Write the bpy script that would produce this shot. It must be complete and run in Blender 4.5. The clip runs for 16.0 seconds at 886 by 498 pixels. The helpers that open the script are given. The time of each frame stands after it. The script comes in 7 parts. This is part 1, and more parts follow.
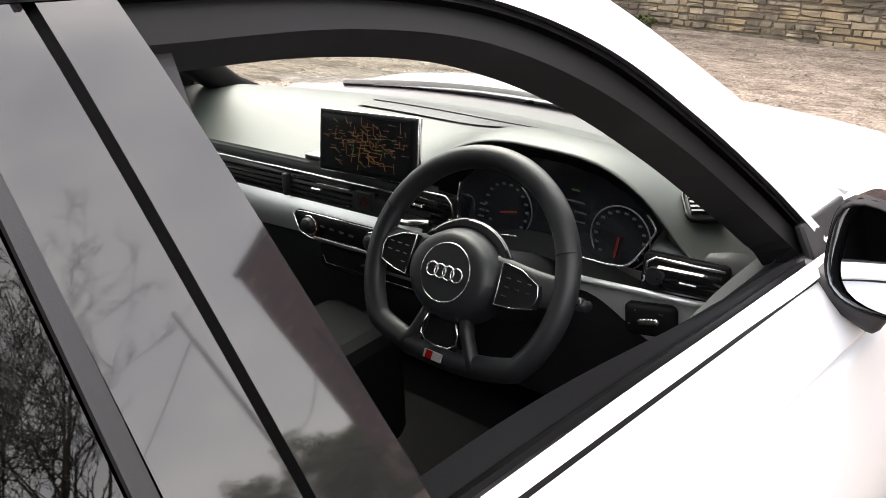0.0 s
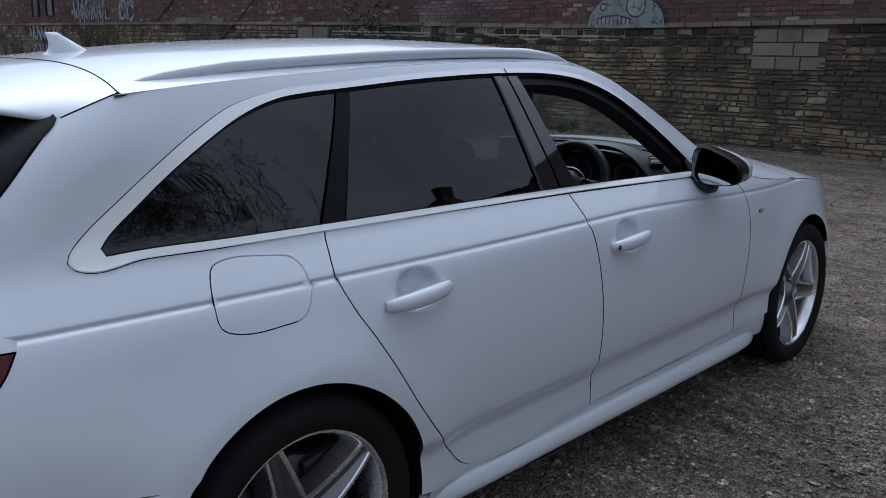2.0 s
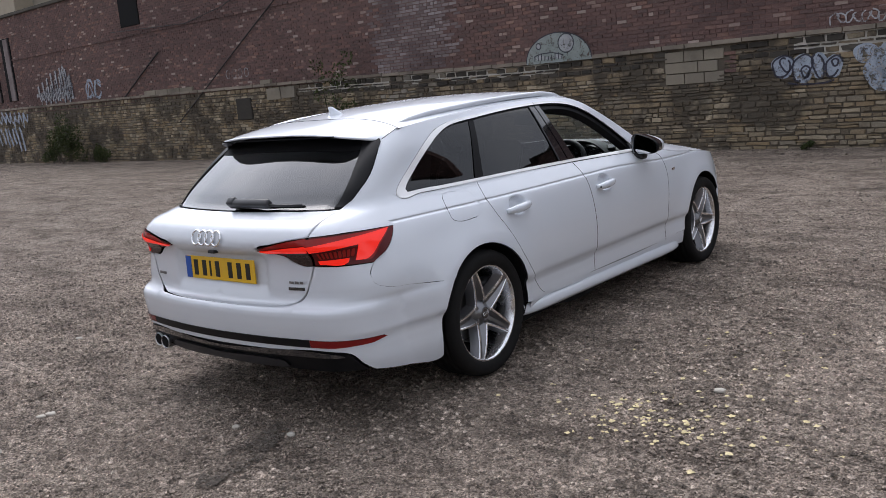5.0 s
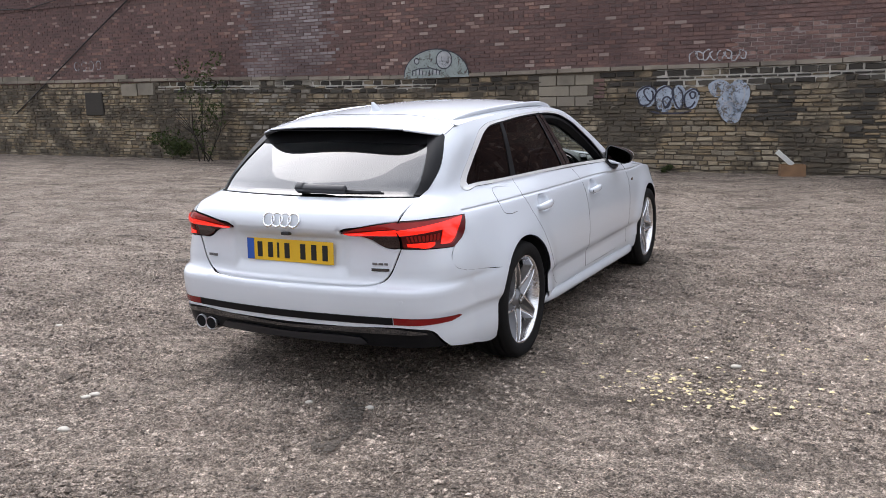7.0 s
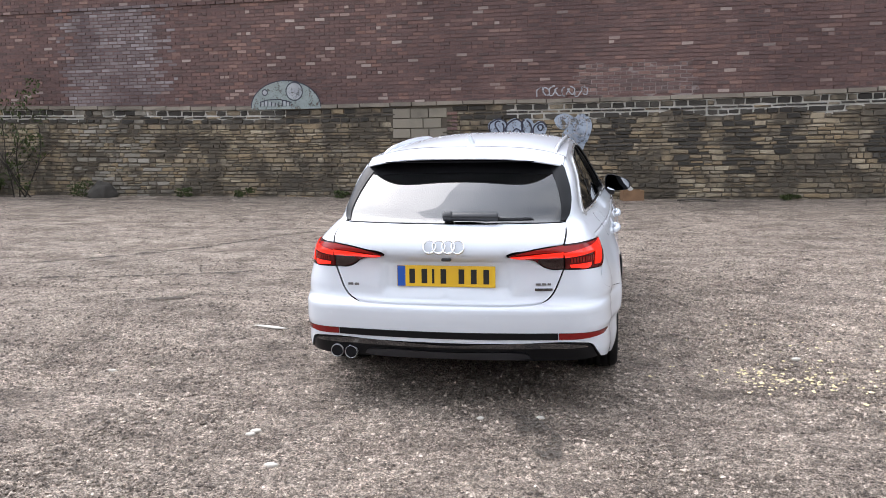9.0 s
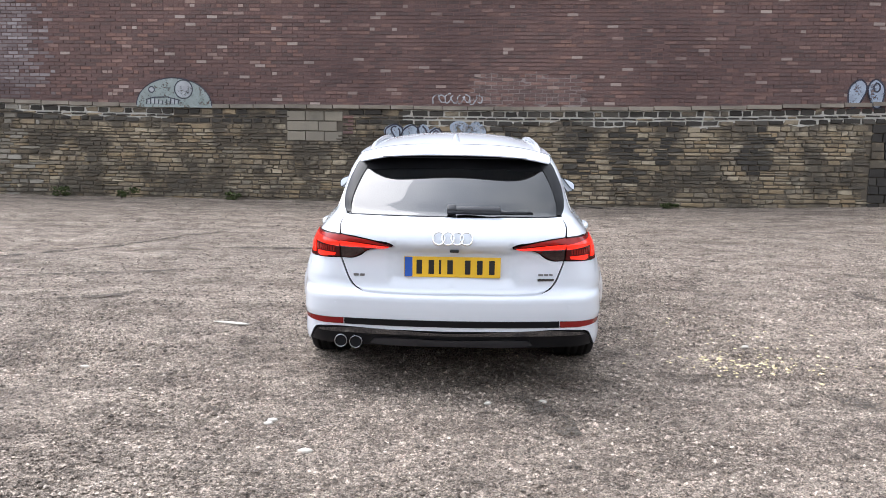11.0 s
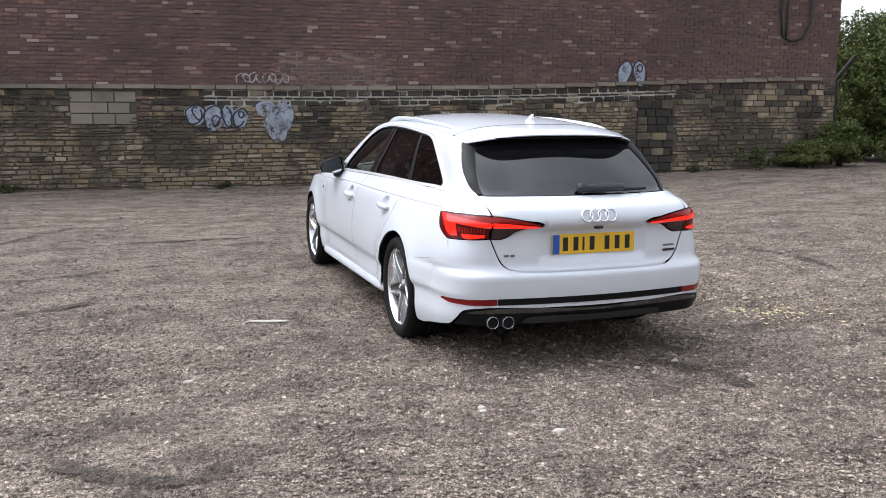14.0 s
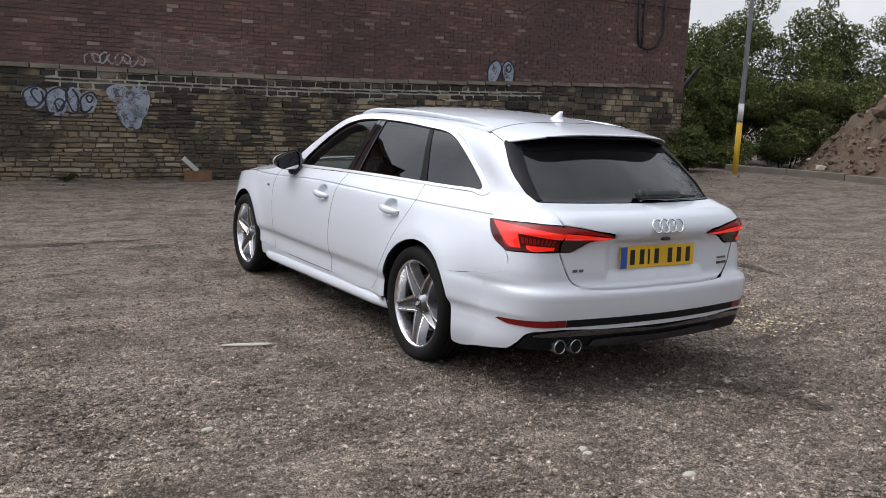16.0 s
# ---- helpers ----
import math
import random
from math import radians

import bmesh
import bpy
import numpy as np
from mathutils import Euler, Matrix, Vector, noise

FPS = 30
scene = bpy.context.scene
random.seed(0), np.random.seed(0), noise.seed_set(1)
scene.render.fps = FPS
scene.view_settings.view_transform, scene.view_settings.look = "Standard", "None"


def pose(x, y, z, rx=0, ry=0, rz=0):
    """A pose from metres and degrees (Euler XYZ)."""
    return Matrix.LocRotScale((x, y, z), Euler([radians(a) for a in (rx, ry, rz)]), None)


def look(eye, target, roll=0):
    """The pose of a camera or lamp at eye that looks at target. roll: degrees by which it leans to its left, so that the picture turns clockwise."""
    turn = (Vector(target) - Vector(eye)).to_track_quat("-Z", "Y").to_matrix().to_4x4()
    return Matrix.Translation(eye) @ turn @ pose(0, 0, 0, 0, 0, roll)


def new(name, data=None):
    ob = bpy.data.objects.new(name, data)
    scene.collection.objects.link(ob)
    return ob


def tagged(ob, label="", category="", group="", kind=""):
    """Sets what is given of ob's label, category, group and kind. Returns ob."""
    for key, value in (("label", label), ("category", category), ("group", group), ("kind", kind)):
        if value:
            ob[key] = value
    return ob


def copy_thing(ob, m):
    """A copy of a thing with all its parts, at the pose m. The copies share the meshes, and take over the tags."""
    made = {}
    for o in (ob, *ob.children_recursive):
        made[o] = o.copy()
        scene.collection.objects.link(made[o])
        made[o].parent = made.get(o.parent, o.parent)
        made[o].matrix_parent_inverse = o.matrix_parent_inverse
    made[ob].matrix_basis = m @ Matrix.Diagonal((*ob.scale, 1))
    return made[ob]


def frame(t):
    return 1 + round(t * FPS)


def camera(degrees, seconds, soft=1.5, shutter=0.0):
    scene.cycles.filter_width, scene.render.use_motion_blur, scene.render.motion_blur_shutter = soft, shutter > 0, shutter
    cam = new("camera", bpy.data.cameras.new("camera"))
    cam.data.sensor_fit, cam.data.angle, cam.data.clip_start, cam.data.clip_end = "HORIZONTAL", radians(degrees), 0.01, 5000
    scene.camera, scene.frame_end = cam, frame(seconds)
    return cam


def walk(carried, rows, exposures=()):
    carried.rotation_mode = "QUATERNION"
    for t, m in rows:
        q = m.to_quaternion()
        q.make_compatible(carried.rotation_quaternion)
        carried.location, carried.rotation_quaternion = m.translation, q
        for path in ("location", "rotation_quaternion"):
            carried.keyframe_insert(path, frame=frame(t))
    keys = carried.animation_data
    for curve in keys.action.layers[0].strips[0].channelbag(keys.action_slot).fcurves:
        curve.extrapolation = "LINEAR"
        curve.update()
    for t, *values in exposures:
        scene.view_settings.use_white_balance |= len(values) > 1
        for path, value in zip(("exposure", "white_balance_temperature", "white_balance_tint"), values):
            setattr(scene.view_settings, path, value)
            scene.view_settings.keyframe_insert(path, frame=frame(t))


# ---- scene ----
cam = camera(54.3, 16.0, 0.75)
PATH = [
    (0, (1.062, -0.623, 1.358), (-0.121, 0.819, 0.634), 1.2),
    (0.5, (1.338, -1.024, 1.366), (0.091, 0.431, 0.795), 1.4),
    (1, (1.672, -1.45, 1.378), (0.376, -0.018, 0.856), 1.0),
    (1.5, (1.978, -1.97, 1.364), (0.65, -0.56, 0.867), 0.1),
    (2, (2.256, -2.487, 1.384), (0.938, -1.052, 0.935), 0.8),
    (2.5, (2.549, -3.055, 1.374), (1.245, -1.601, 0.945), -1.2),
    (3, (2.815, -3.56, 1.404), (1.502, -2.109, 0.991), -4.0),
    (3.5, (3.04, -4.038, 1.407), (1.707, -2.598, 1.018), -6.4),
    (4, (3.261, -4.406, 1.424), (1.951, -2.945, 1.038), -5.9),
    (4.5, (3.369, -4.67, 1.441), (2.093, -3.177, 1.063), -5.3),
    (4.7, (3.39, -4.744, 1.447), (2.13, -3.237, 1.076), -5.2),
    (6.8, (2.731, -5.615, 1.479), (1.792, -3.884, 1.126), -1.6),
    (7, (2.567, -5.775, 1.452), (1.684, -4.015, 1.099), -1.2),
    (7.5, (2.112, -6.064, 1.458), (1.317, -4.263, 1.106), -1.5),
    (8, (1.665, -6.34, 1.477), (0.992, -4.487, 1.14), -1.3),
    (8.5, (1.228, -6.586, 1.498), (0.735, -4.673, 1.189), -1.8),
    (9, (0.822, -6.7, 1.506), (0.449, -4.757, 1.212), -0.9),
    (9.2, (0.663, -6.792, 1.488), (0.346, -4.839, 1.196), -0.4),
    (11.3, (-0.053, -6.982, 1.442), (-0.081, -5.001, 1.167), 0.6),
    (11.5, (-0.148, -7.003, 1.446), (-0.171, -5.023, 1.164), 0.3),
    (12, (-0.564, -6.942, 1.439), (-0.564, -4.966, 1.126), -0.2),
    (12.5, (-1.064, -6.905, 1.414), (-0.963, -4.935, 1.082), -0.4),
    (13, (-1.506, -6.775, 1.426), (-1.208, -4.823, 1.106), 0.1),
    (13.5, (-1.959, -6.688, 1.425), (-1.486, -4.77, 1.115), 1.0),
    (14, (-2.376, -6.611, 1.437), (-1.728, -4.746, 1.12), 0.2),
    (14.5, (-2.675, -6.359, 1.428), (-1.894, -4.547, 1.103), 0.1),
    (15, (-2.973, -6.103, 1.409), (-2.007, -4.379, 1.101), 1.9),
    (15.5, (-3.112, -5.756, 1.395), (-2.089, -4.066, 1.085), 3.1),
    (16, (-3.235, -5.476, 1.39), (-2.192, -3.799, 1.074), 2.4),
]
EXPOSURES = [(0.0, 1.75, 7250, 14), (0.5, 0.93, 6780, 12), (1.0, -0.12, 5950, 10), (1.5, -0.62, 5680, 10), (2.0, -0.94, 5580, 10), (2.5, -0.74, 5620, 10), (3.5, -0.50, 6020, 13), (4.5, -0.37, 6250, 14), (7.0, 0.32, 6350, 13), (9.0, 0.68, 6280, 12), (11.5, 0.77, 6200, 11), (12.5, 0.76, 6200, 11), (14.5, -0.04, 6350, 11), (16.0, -0.39, 6470, 12)]
walk(cam, [(t, look(eye, target, roll)) for t, eye, target, roll in PATH], EXPOSURES)


# ---- daylight ----
SUN_AZ, SUN_EL = 308.0, 56.0      # compass-like: degrees clockwise from +y, and above the horizon
world = bpy.data.worlds.new("sky")
scene.world = world
world.use_nodes = True
wn, wl = world.node_tree.nodes, world.node_tree.links
wn.clear()
sky = wn.new("ShaderNodeTexSky")
sky.sky_type = "NISHITA"
sky.sun_disc = False
sky.sun_elevation, sky.sun_rotation = radians(SUN_EL), radians(SUN_AZ)
sky.air_density, sky.dust_density, sky.ozone_density = 1.2, 2.5, 1.0
cloud = wn.new("ShaderNodeTexNoise")
cloud.inputs["Scale"].default_value, cloud.inputs["Detail"].default_value, cloud.inputs["Roughness"].default_value = 2.6, 6.0, 0.58
cloud_mask = wn.new("ShaderNodeValToRGB")
cloud_mask.color_ramp.elements[0].position, cloud_mask.color_ramp.elements[1].position = 0.46, 0.61
cloud_mask.color_ramp.elements[0].color = (0.72, 0.72, 0.72, 1)
shade_noise = wn.new("ShaderNodeTexNoise")
shade_noise.inputs["Scale"].default_value, shade_noise.inputs["Detail"].default_value = 4.5, 5.0
cloud_shade = wn.new("ShaderNodeValToRGB")
cloud_shade.color_ramp.elements[0].position, cloud_shade.color_ramp.elements[1].position = 0.30, 0.72
cloud_shade.color_ramp.elements[0].color = (6.6, 7.0, 7.6, 1)
cloud_shade.color_ramp.elements[1].color = (9.8, 10.0, 10.3, 1)
sky_mix = wn.new("ShaderNodeMixRGB")
background = wn.new("ShaderNodeBackground")
background.inputs["Strength"].default_value = 0.13
world_out = wn.new("ShaderNodeOutputWorld")
wl.new(cloud.outputs["Fac"], cloud_mask.inputs["Fac"])
wl.new(shade_noise.outputs["Fac"], cloud_shade.inputs["Fac"])
wl.new(cloud_mask.outputs["Color"], sky_mix.inputs["Fac"])
wl.new(sky.outputs["Color"], sky_mix.inputs["Color1"])
wl.new(cloud_shade.outputs["Color"], sky_mix.inputs["Color2"])
# an overcast sky is brightest overhead and about the veiled sun
sun_dir = Vector((math.sin(radians(SUN_AZ)) * math.cos(radians(SUN_EL)), math.cos(radians(SUN_AZ)) * math.cos(radians(SUN_EL)), math.sin(radians(SUN_EL))))
place = wn.new("ShaderNodeTexCoord")


def sky_math(op, a, b):
    q = wn.new("ShaderNodeMath")
    q.operation = op
    for sock, val in zip(q.inputs, (a, b)):
        if isinstance(val, float):
            sock.default_value = val
        else:
            wl.new(val, sock)
    return q.outputs["Value"]


def sky_dot(v):
    q = wn.new("ShaderNodeVectorMath")
    q.operation = "DOT_PRODUCT"
    wl.new(place.outputs["Generated"], q.inputs[0])
    q.inputs[1].default_value = v
    return sky_math("MAXIMUM", q.outputs["Value"], 0.0)


overcast = sky_math("MULTIPLY_ADD", sky_dot((0, 0, 1)), 0.04)
overcast.node.inputs[2].default_value = 0.97
veiled = sky_math("MULTIPLY_ADD", sky_math("POWER", sky_dot(sun_dir), 6.0), 3.6)
veiled.node.inputs[2].default_value = 1.0
sky_light = wn.new("ShaderNodeVectorMath")
sky_light.operation = "SCALE"
wl.new(sky_mix.outputs["Color"], sky_light.inputs[0])
wl.new(sky_math("MULTIPLY", overcast, veiled), sky_light.inputs["Scale"])
wl.new(sky_light.outputs["Vector"], background.inputs["Color"])
wl.new(background.outputs["Background"], world_out.inputs["Surface"])

sun_data = bpy.data.lights.new("sun", "SUN")
sun_data.energy, sun_data.angle, sun_data.color = 0.85, radians(40), (1.0, 0.96, 0.91)
sun_lamp = new("sun", sun_data)
sun_lamp.matrix_world = look(sun_dir * 60, (0, 0, 0))

# ---- materials ----


def shader(name):
    m = bpy.data.materials.new(name)
    m.use_nodes = True
    nt = m.node_tree
    return m, nt.nodes, nt.links, nt.nodes["Principled BSDF"]


def noise_node(nodes, links, scale, detail=4.0, rough=0.55, squash=None):
    """Noise in world metres."""
    geo = nodes.new("ShaderNodeNewGeometry")
    n = nodes.new("ShaderNodeTexNoise")
    n.inputs["Scale"].default_value, n.inputs["Detail"].default_value, n.inputs["Roughness"].default_value = scale, detail, rough
    if squash:
        mp = nodes.new("ShaderNodeMapping")
        mp.inputs["Scale"].default_value = squash
        links.new(geo.outputs["Position"], mp.inputs["Vector"])
        links.new(mp.outputs["Vector"], n.inputs["Vector"])
    else:
        links.new(geo.outputs["Position"], n.inputs["Vector"])
    return n.outputs["Fac"]


def ramp(nodes, links, fac, stops, constant=False):
    r = nodes.new("ShaderNodeValToRGB")
    cr = r.color_ramp
    if constant:
        cr.interpolation = "CONSTANT"
    while len(cr.elements) < len(stops):
        cr.elements.new(0.5)
    for e, (p, c) in zip(cr.elements, stops):
        e.position, e.color = p, (*c, 1) if len(c) == 3 else c
    links.new(fac, r.inputs["Fac"])
    return r.outputs["Color"]


def mix(nodes, links, fac, a, b, mode="MIX"):
    n = nodes.new("ShaderNodeMixRGB")
    n.blend_type = mode
    for sock, v in (("Fac", fac), ("Color1", a), ("Color2", b)):
        if isinstance(v, (int, float)):
            n.inputs[sock].default_value = v
        elif isinstance(v, tuple):
            n.inputs[sock].default_value = (*v, 1)
        else:
            links.new(v, n.inputs[sock])
    return n.outputs["Color"]


def bump(nodes, links, b, height, strength, distance):
    n = nodes.new("ShaderNodeBump")
    n.inputs["Strength"].default_value, n.inputs["Distance"].default_value = strength, distance
    links.new(height, n.inputs["Height"])
    links.new(n.outputs["Normal"], b.inputs["Normal"])


def simple(name, colour, rough=0.5, metal=0.0, vary=0.12, scale=6.0, fine=90.0, bumps=0.0, coat=0.0, coat_rough=0.04, spec=0.5, emit=None, emit_strength=1.0):
    """A plain surface with two scales of faint variation in colour and gloss."""
    m, n, l, b = shader(name)
    broad, grain = noise_node(n, l, scale), noise_node(n, l, fine, 3.0)
    dark = tuple(c * (1 - vary) for c in colour)
    light = tuple(min(1, c * (1 + vary)) for c in colour)
    c1 = ramp(n, l, broad, [(0.3, dark), (0.7, light)])
    c2 = mix(n, l, 0.35 * min(1, vary * 4), c1, ramp(n, l, grain, [(0.3, dark), (0.7, light)]))
    l.new(c2, b.inputs["Base Color"])
    r = n.new("ShaderNodeMapRange")
    r.inputs["To Min"].default_value, r.inputs["To Max"].default_value = max(0.0, rough - 0.06), min(1, rough + 0.06)
    l.new(broad, r.inputs["Value"])
    l.new(r.outputs["Result"], b.inputs["Roughness"])
    b.inputs["Metallic"].default_value = metal
    b.inputs["Coat Weight"].default_value, b.inputs["Coat Roughness"].default_value = coat, coat_rough
    b.inputs["Specular IOR Level"].default_value = spec
    if bumps:
        bump(n, l, b, grain, bumps, 0.002)
    if emit:
        b.inputs["Emission Color"].default_value, b.inputs["Emission Strength"].default_value = (*emit, 1), emit_strength
    return m


def glass(name, tint, gloss=0.04, graze=0.95):
    """Window glass: sees through with a tint and mirrors by Fresnel."""
    m, n, l, b = shader(name)
    n.remove(b)
    out = n["Material Output"]
    clear, shine, both, fr = (n.new(k) for k in ("ShaderNodeBsdfTransparent", "ShaderNodeBsdfGlossy", "ShaderNodeMixShader", "ShaderNodeLayerWeight"))
    clear.inputs["Color"].default_value = (*tint, 1)
    shine.inputs["Roughness"].default_value = 0.015
    fr.inputs["Blend"].default_value = 0.5
    power = n.new("ShaderNodeMath")
    power.operation = "POWER"
    power.inputs[1].default_value = 5.0
    amp = n.new("ShaderNodeMath")
    amp.operation, amp.use_clamp = "MULTIPLY_ADD", True
    amp.inputs[1].default_value, amp.inputs[2].default_value = graze, 0.05 + gloss
    l.new(fr.outputs["Facing"], power.inputs[0])
    l.new(power.outputs["Value"], amp.inputs[0])
    l.new(amp.outputs["Value"], both.inputs["Fac"])
    l.new(clear.outputs["BSDF"], both.inputs[1])
    l.new(shine.outputs["BSDF"], both.inputs[2])
    l.new(both.outputs["Shader"], out.inputs["Surface"])
    return m


PAINT = simple("white_paint", (0.665, 0.70, 0.755), 0.40, vary=0.015, scale=1.5, coat=1.0, coat_rough=0.09)
CHROME = simple("satin_chrome", (0.93, 0.93, 0.94), 0.20, 1.0, vary=0.04)
# near-white, hardly metallic: the mirrored bright sky put into the trim's own colour
TRIM_BRIGHT = simple("bright_trim", (0.98, 0.98, 0.98), 0.20, 0.2, vary=0.02, spec=1.0, coat=1.0)
ALLOY = simple("silver_alloy", (0.86, 0.86, 0.88), 0.26, 1.0, vary=0.07, scale=14)
PIPE_CHROME = simple("tailpipe_chrome", (0.42, 0.42, 0.44), 0.28, 1.0, vary=0.2, scale=30)
ALLOY_DARK = simple("shaded_alloy", (0.22, 0.22, 0.23), 0.35, 0.9, vary=0.12, scale=14)
GLOSS_BLACK = simple("gloss_black", (0.014, 0.014, 0.016), 0.08, vary=0.2, coat=1.0, spec=0.8)
PILLAR_BLACK = simple("pillar_black", (0.014, 0.013, 0.015), 0.04, vary=0.1, spec=0.75, coat=0.6, coat_rough=0.03)
FIN_BLACK = simple("fin_black", (0.008, 0.008, 0.009), 0.40, vary=0.2, spec=0.14)
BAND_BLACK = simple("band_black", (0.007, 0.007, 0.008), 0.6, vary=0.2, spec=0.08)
BLACK_PLASTIC = simple("black_plastic", (0.015, 0.015, 0.018), 0.46, vary=0.2, bumps=0.12, fine=600)
SHELL_BLACK = simple("shell_black", (0.009, 0.009, 0.010), 0.8, vary=0.2, spec=0.12)
RUBBER = simple("tyre_rubber", (0.013, 0.0125, 0.0125), 0.8, vary=0.25, scale=10, bumps=0.3, fine=220, spec=0.15)
TINTED = glass("privacy_glass", (0.07, 0.07, 0.075), 0.035, 0.9)
REAR_GLASS = glass("rear_glass", (0.06, 0.06, 0.062), 0.04, 2.0)
CLEAR = glass("clear_glass", (0.80, 0.86, 0.82), 0.0)
MIRROR = simple("mirror_glass", (0.50, 0.52, 0.55), 0.02, 1.0, vary=0.01)
LAMP_RED = simple("lamp_red", (0.27, 0.008, 0.006), 0.2, vary=0.2, coat=0.12, spec=0.35)
LAMP_DARK = simple("lamp_dark_red", (0.085, 0.004, 0.004), 0.22, vary=0.2, coat=0.08, spec=0.3)
LAMP_GLOW = simple("lamp_glow", (0.60, 0.012, 0.006), 0.18, vary=0.05, coat=0.3, emit=(1.0, 0.022, 0.007), emit_strength=0.62)
SMOKE = simple("smoked_lens", (0.030, 0.012, 0.012), 0.2, vary=0.3, fine=300, coat=0.3)
REFLECTOR = simple("reflector_red", (0.20, 0.008, 0.008), 0.25, vary=0.25, fine=300, coat=0.2, spec=0.3)
PLATE_YELLOW = simple("plate_yellow", (0.78, 0.47, 0.02), 0.35, vary=0.04, coat=0.4)
PLATE_BLUE = simple("plate_blue", (0.02, 0.09, 0.40), 0.35, vary=0.05)
INK = simple("ink_black", (0.012, 0.012, 0.012), 0.4, vary=0.1)
DASH = simple("dash_vinyl", (0.033, 0.038, 0.035), 0.5, vary=0.12, scale=8, bumps=0.10, fine=900, spec=0.6)
LEATHER = simple("black_leather", (0.017, 0.018, 0.021), 0.45, vary=0.12, scale=12, bumps=0.08, fine=900)
CLOTH = simple("seat_cloth", (0.011, 0.011, 0.012), 0.85, vary=0.25, scale=12, bumps=0.5, fine=600)
CARPET = simple("black_carpet", (0.012, 0.012, 0.012), 0.95, vary=0.3, fine=700, bumps=0.5)
HEADLINER = simple("grey_headliner", (0.32, 0.31, 0.30), 0.9, vary=0.06, bumps=0.2, fine=500)
ALU_TRIM = simple("brushed_aluminium", (0.66, 0.67, 0.69), 0.34, 0.6, vary=0.06, fine=200)
SCREEN = simple("screen_black", (0.012, 0.013, 0.016), 0.18, vary=0.1, coat=0.3)
MAP_GLOW = simple("map_glow", (0.10, 0.05, 0.02), 0.3, vary=0.5, emit=(0.75, 0.33, 0.12), emit_strength=0.022)
MAP_GREEN = simple("map_green", (0.03, 0.07, 0.03), 0.3, vary=0.5, emit=(0.3, 0.6, 0.25), emit_strength=0.012)
DIAL_WHITE = simple("dial_white", (0.035, 0.035, 0.035), 0.4, vary=0.05, emit=(0.8, 0.8, 0.8), emit_strength=0.004)
DIAL_RED = simple("dial_red", (0.035, 0.006, 0.005), 0.4, vary=0.05, emit=(1.0, 0.1, 0.04), emit_strength=0.012)

# ---- small builders ----


def mesh_of(name, verts, faces, material, parent=None, smooth=True, label="", normals=None, mats=None, index=None):
    me = bpy.data.meshes.new(name)
    me.from_pydata([tuple(v) for v in verts], [], faces)
    for m in (mats or [material]):
        me.materials.append(m)
    if smooth:
        me.polygons.foreach_set("use_smooth", [True] * len(me.polygons))
    if index is not None:
        me.polygons.foreach_set("material_index", index)
    me.update()
    if normals is not None:
        me.normals_split_custom_set_from_vertices([tuple(n) for n in normals])
    ob = new(name, me)
    if parent:
        ob.parent = parent
    if label:
        tagged(ob, label=label)
    return ob


def part(name, bm, material, parent, label="", smooth=False):
    """One bmesh as one mesh object under a thing or a part."""
    me = bpy.data.meshes.new(name)
    bm.to_mesh(me)
    bm.free()
    me.materials.append(material)
    if smooth:
        me.polygons.foreach_set("use_smooth", [True] * len(me.polygons))
    ob = new(name, me)
    if parent:
        ob.parent = parent
    if label:
        tagged(ob, label=label)
    return ob


def block(size, at=(0, 0, 0), turn=(0, 0, 0), bevel=0.004, segments=2, bm=None, taper=1.0):
    """A bevelled box; taper narrows its top."""
    own = bmesh.new()
    bmesh.ops.create_cube(own, size=1.0)
    for v in own.verts:
        k = taper if v.co.z > 0 else 1.0
        v.co = Vector((v.co.x * size[0] * k, v.co.y * size[1] * k, v.co.z * size[2]))
    if bevel:
        bmesh.ops.bevel(own, geom=own.edges[:], offset=bevel, segments=segments, affect="EDGES", profile=0.5)
    own.transform(pose(*at, *turn))
    if bm is None:
        return own
    me = bpy.data.meshes.new("tmp")
    own.to_mesh(me)
    own.free()
    bm.from_mesh(me)
    bpy.data.meshes.remove(me)
    return bm


def tube(points, radius, sides=8, closed=False, flat=1.0):
    """Verts and faces of a round bar along points; radius may be a list."""
    pts = [Vector(p) for p in points]
    n = len(pts)
    rad = radius if isinstance(radius, (list, tuple)) else [radius] * n
    verts, faces = [], []
    ref = None
    for i, p in enumerate(pts):
        a = pts[(i - 1) % n] if closed or i else p
        b = pts[(i + 1) % n] if closed or i < n - 1 else p
        d = (b - a).normalized()
        if ref is None:
            ref = Vector((0, 0, 1)) if abs(d.z) < 0.9 else Vector((1, 0, 0))
        s = d.cross(ref).normalized()
        ref = s.cross(d).normalized()
        for k in range(sides):
            t = 2 * math.pi * k / sides
            verts.append(p + (s * math.cos(t) + ref * math.sin(t) * flat) * rad[i])
    for i in range(n if closed else n - 1):
        for k in range(sides):
            a, b = i * sides + k, i * sides + (k + 1) % sides
            c, d = ((i + 1) % n) * sides + (k + 1) % sides, ((i + 1) % n) * sides + k
            faces.append((a, b, c, d))
    if not closed:
        faces.append(tuple(range(sides - 1, -1, -1)))
        faces.append(tuple((n - 1) * sides + k for k in range(sides)))
    return verts, faces


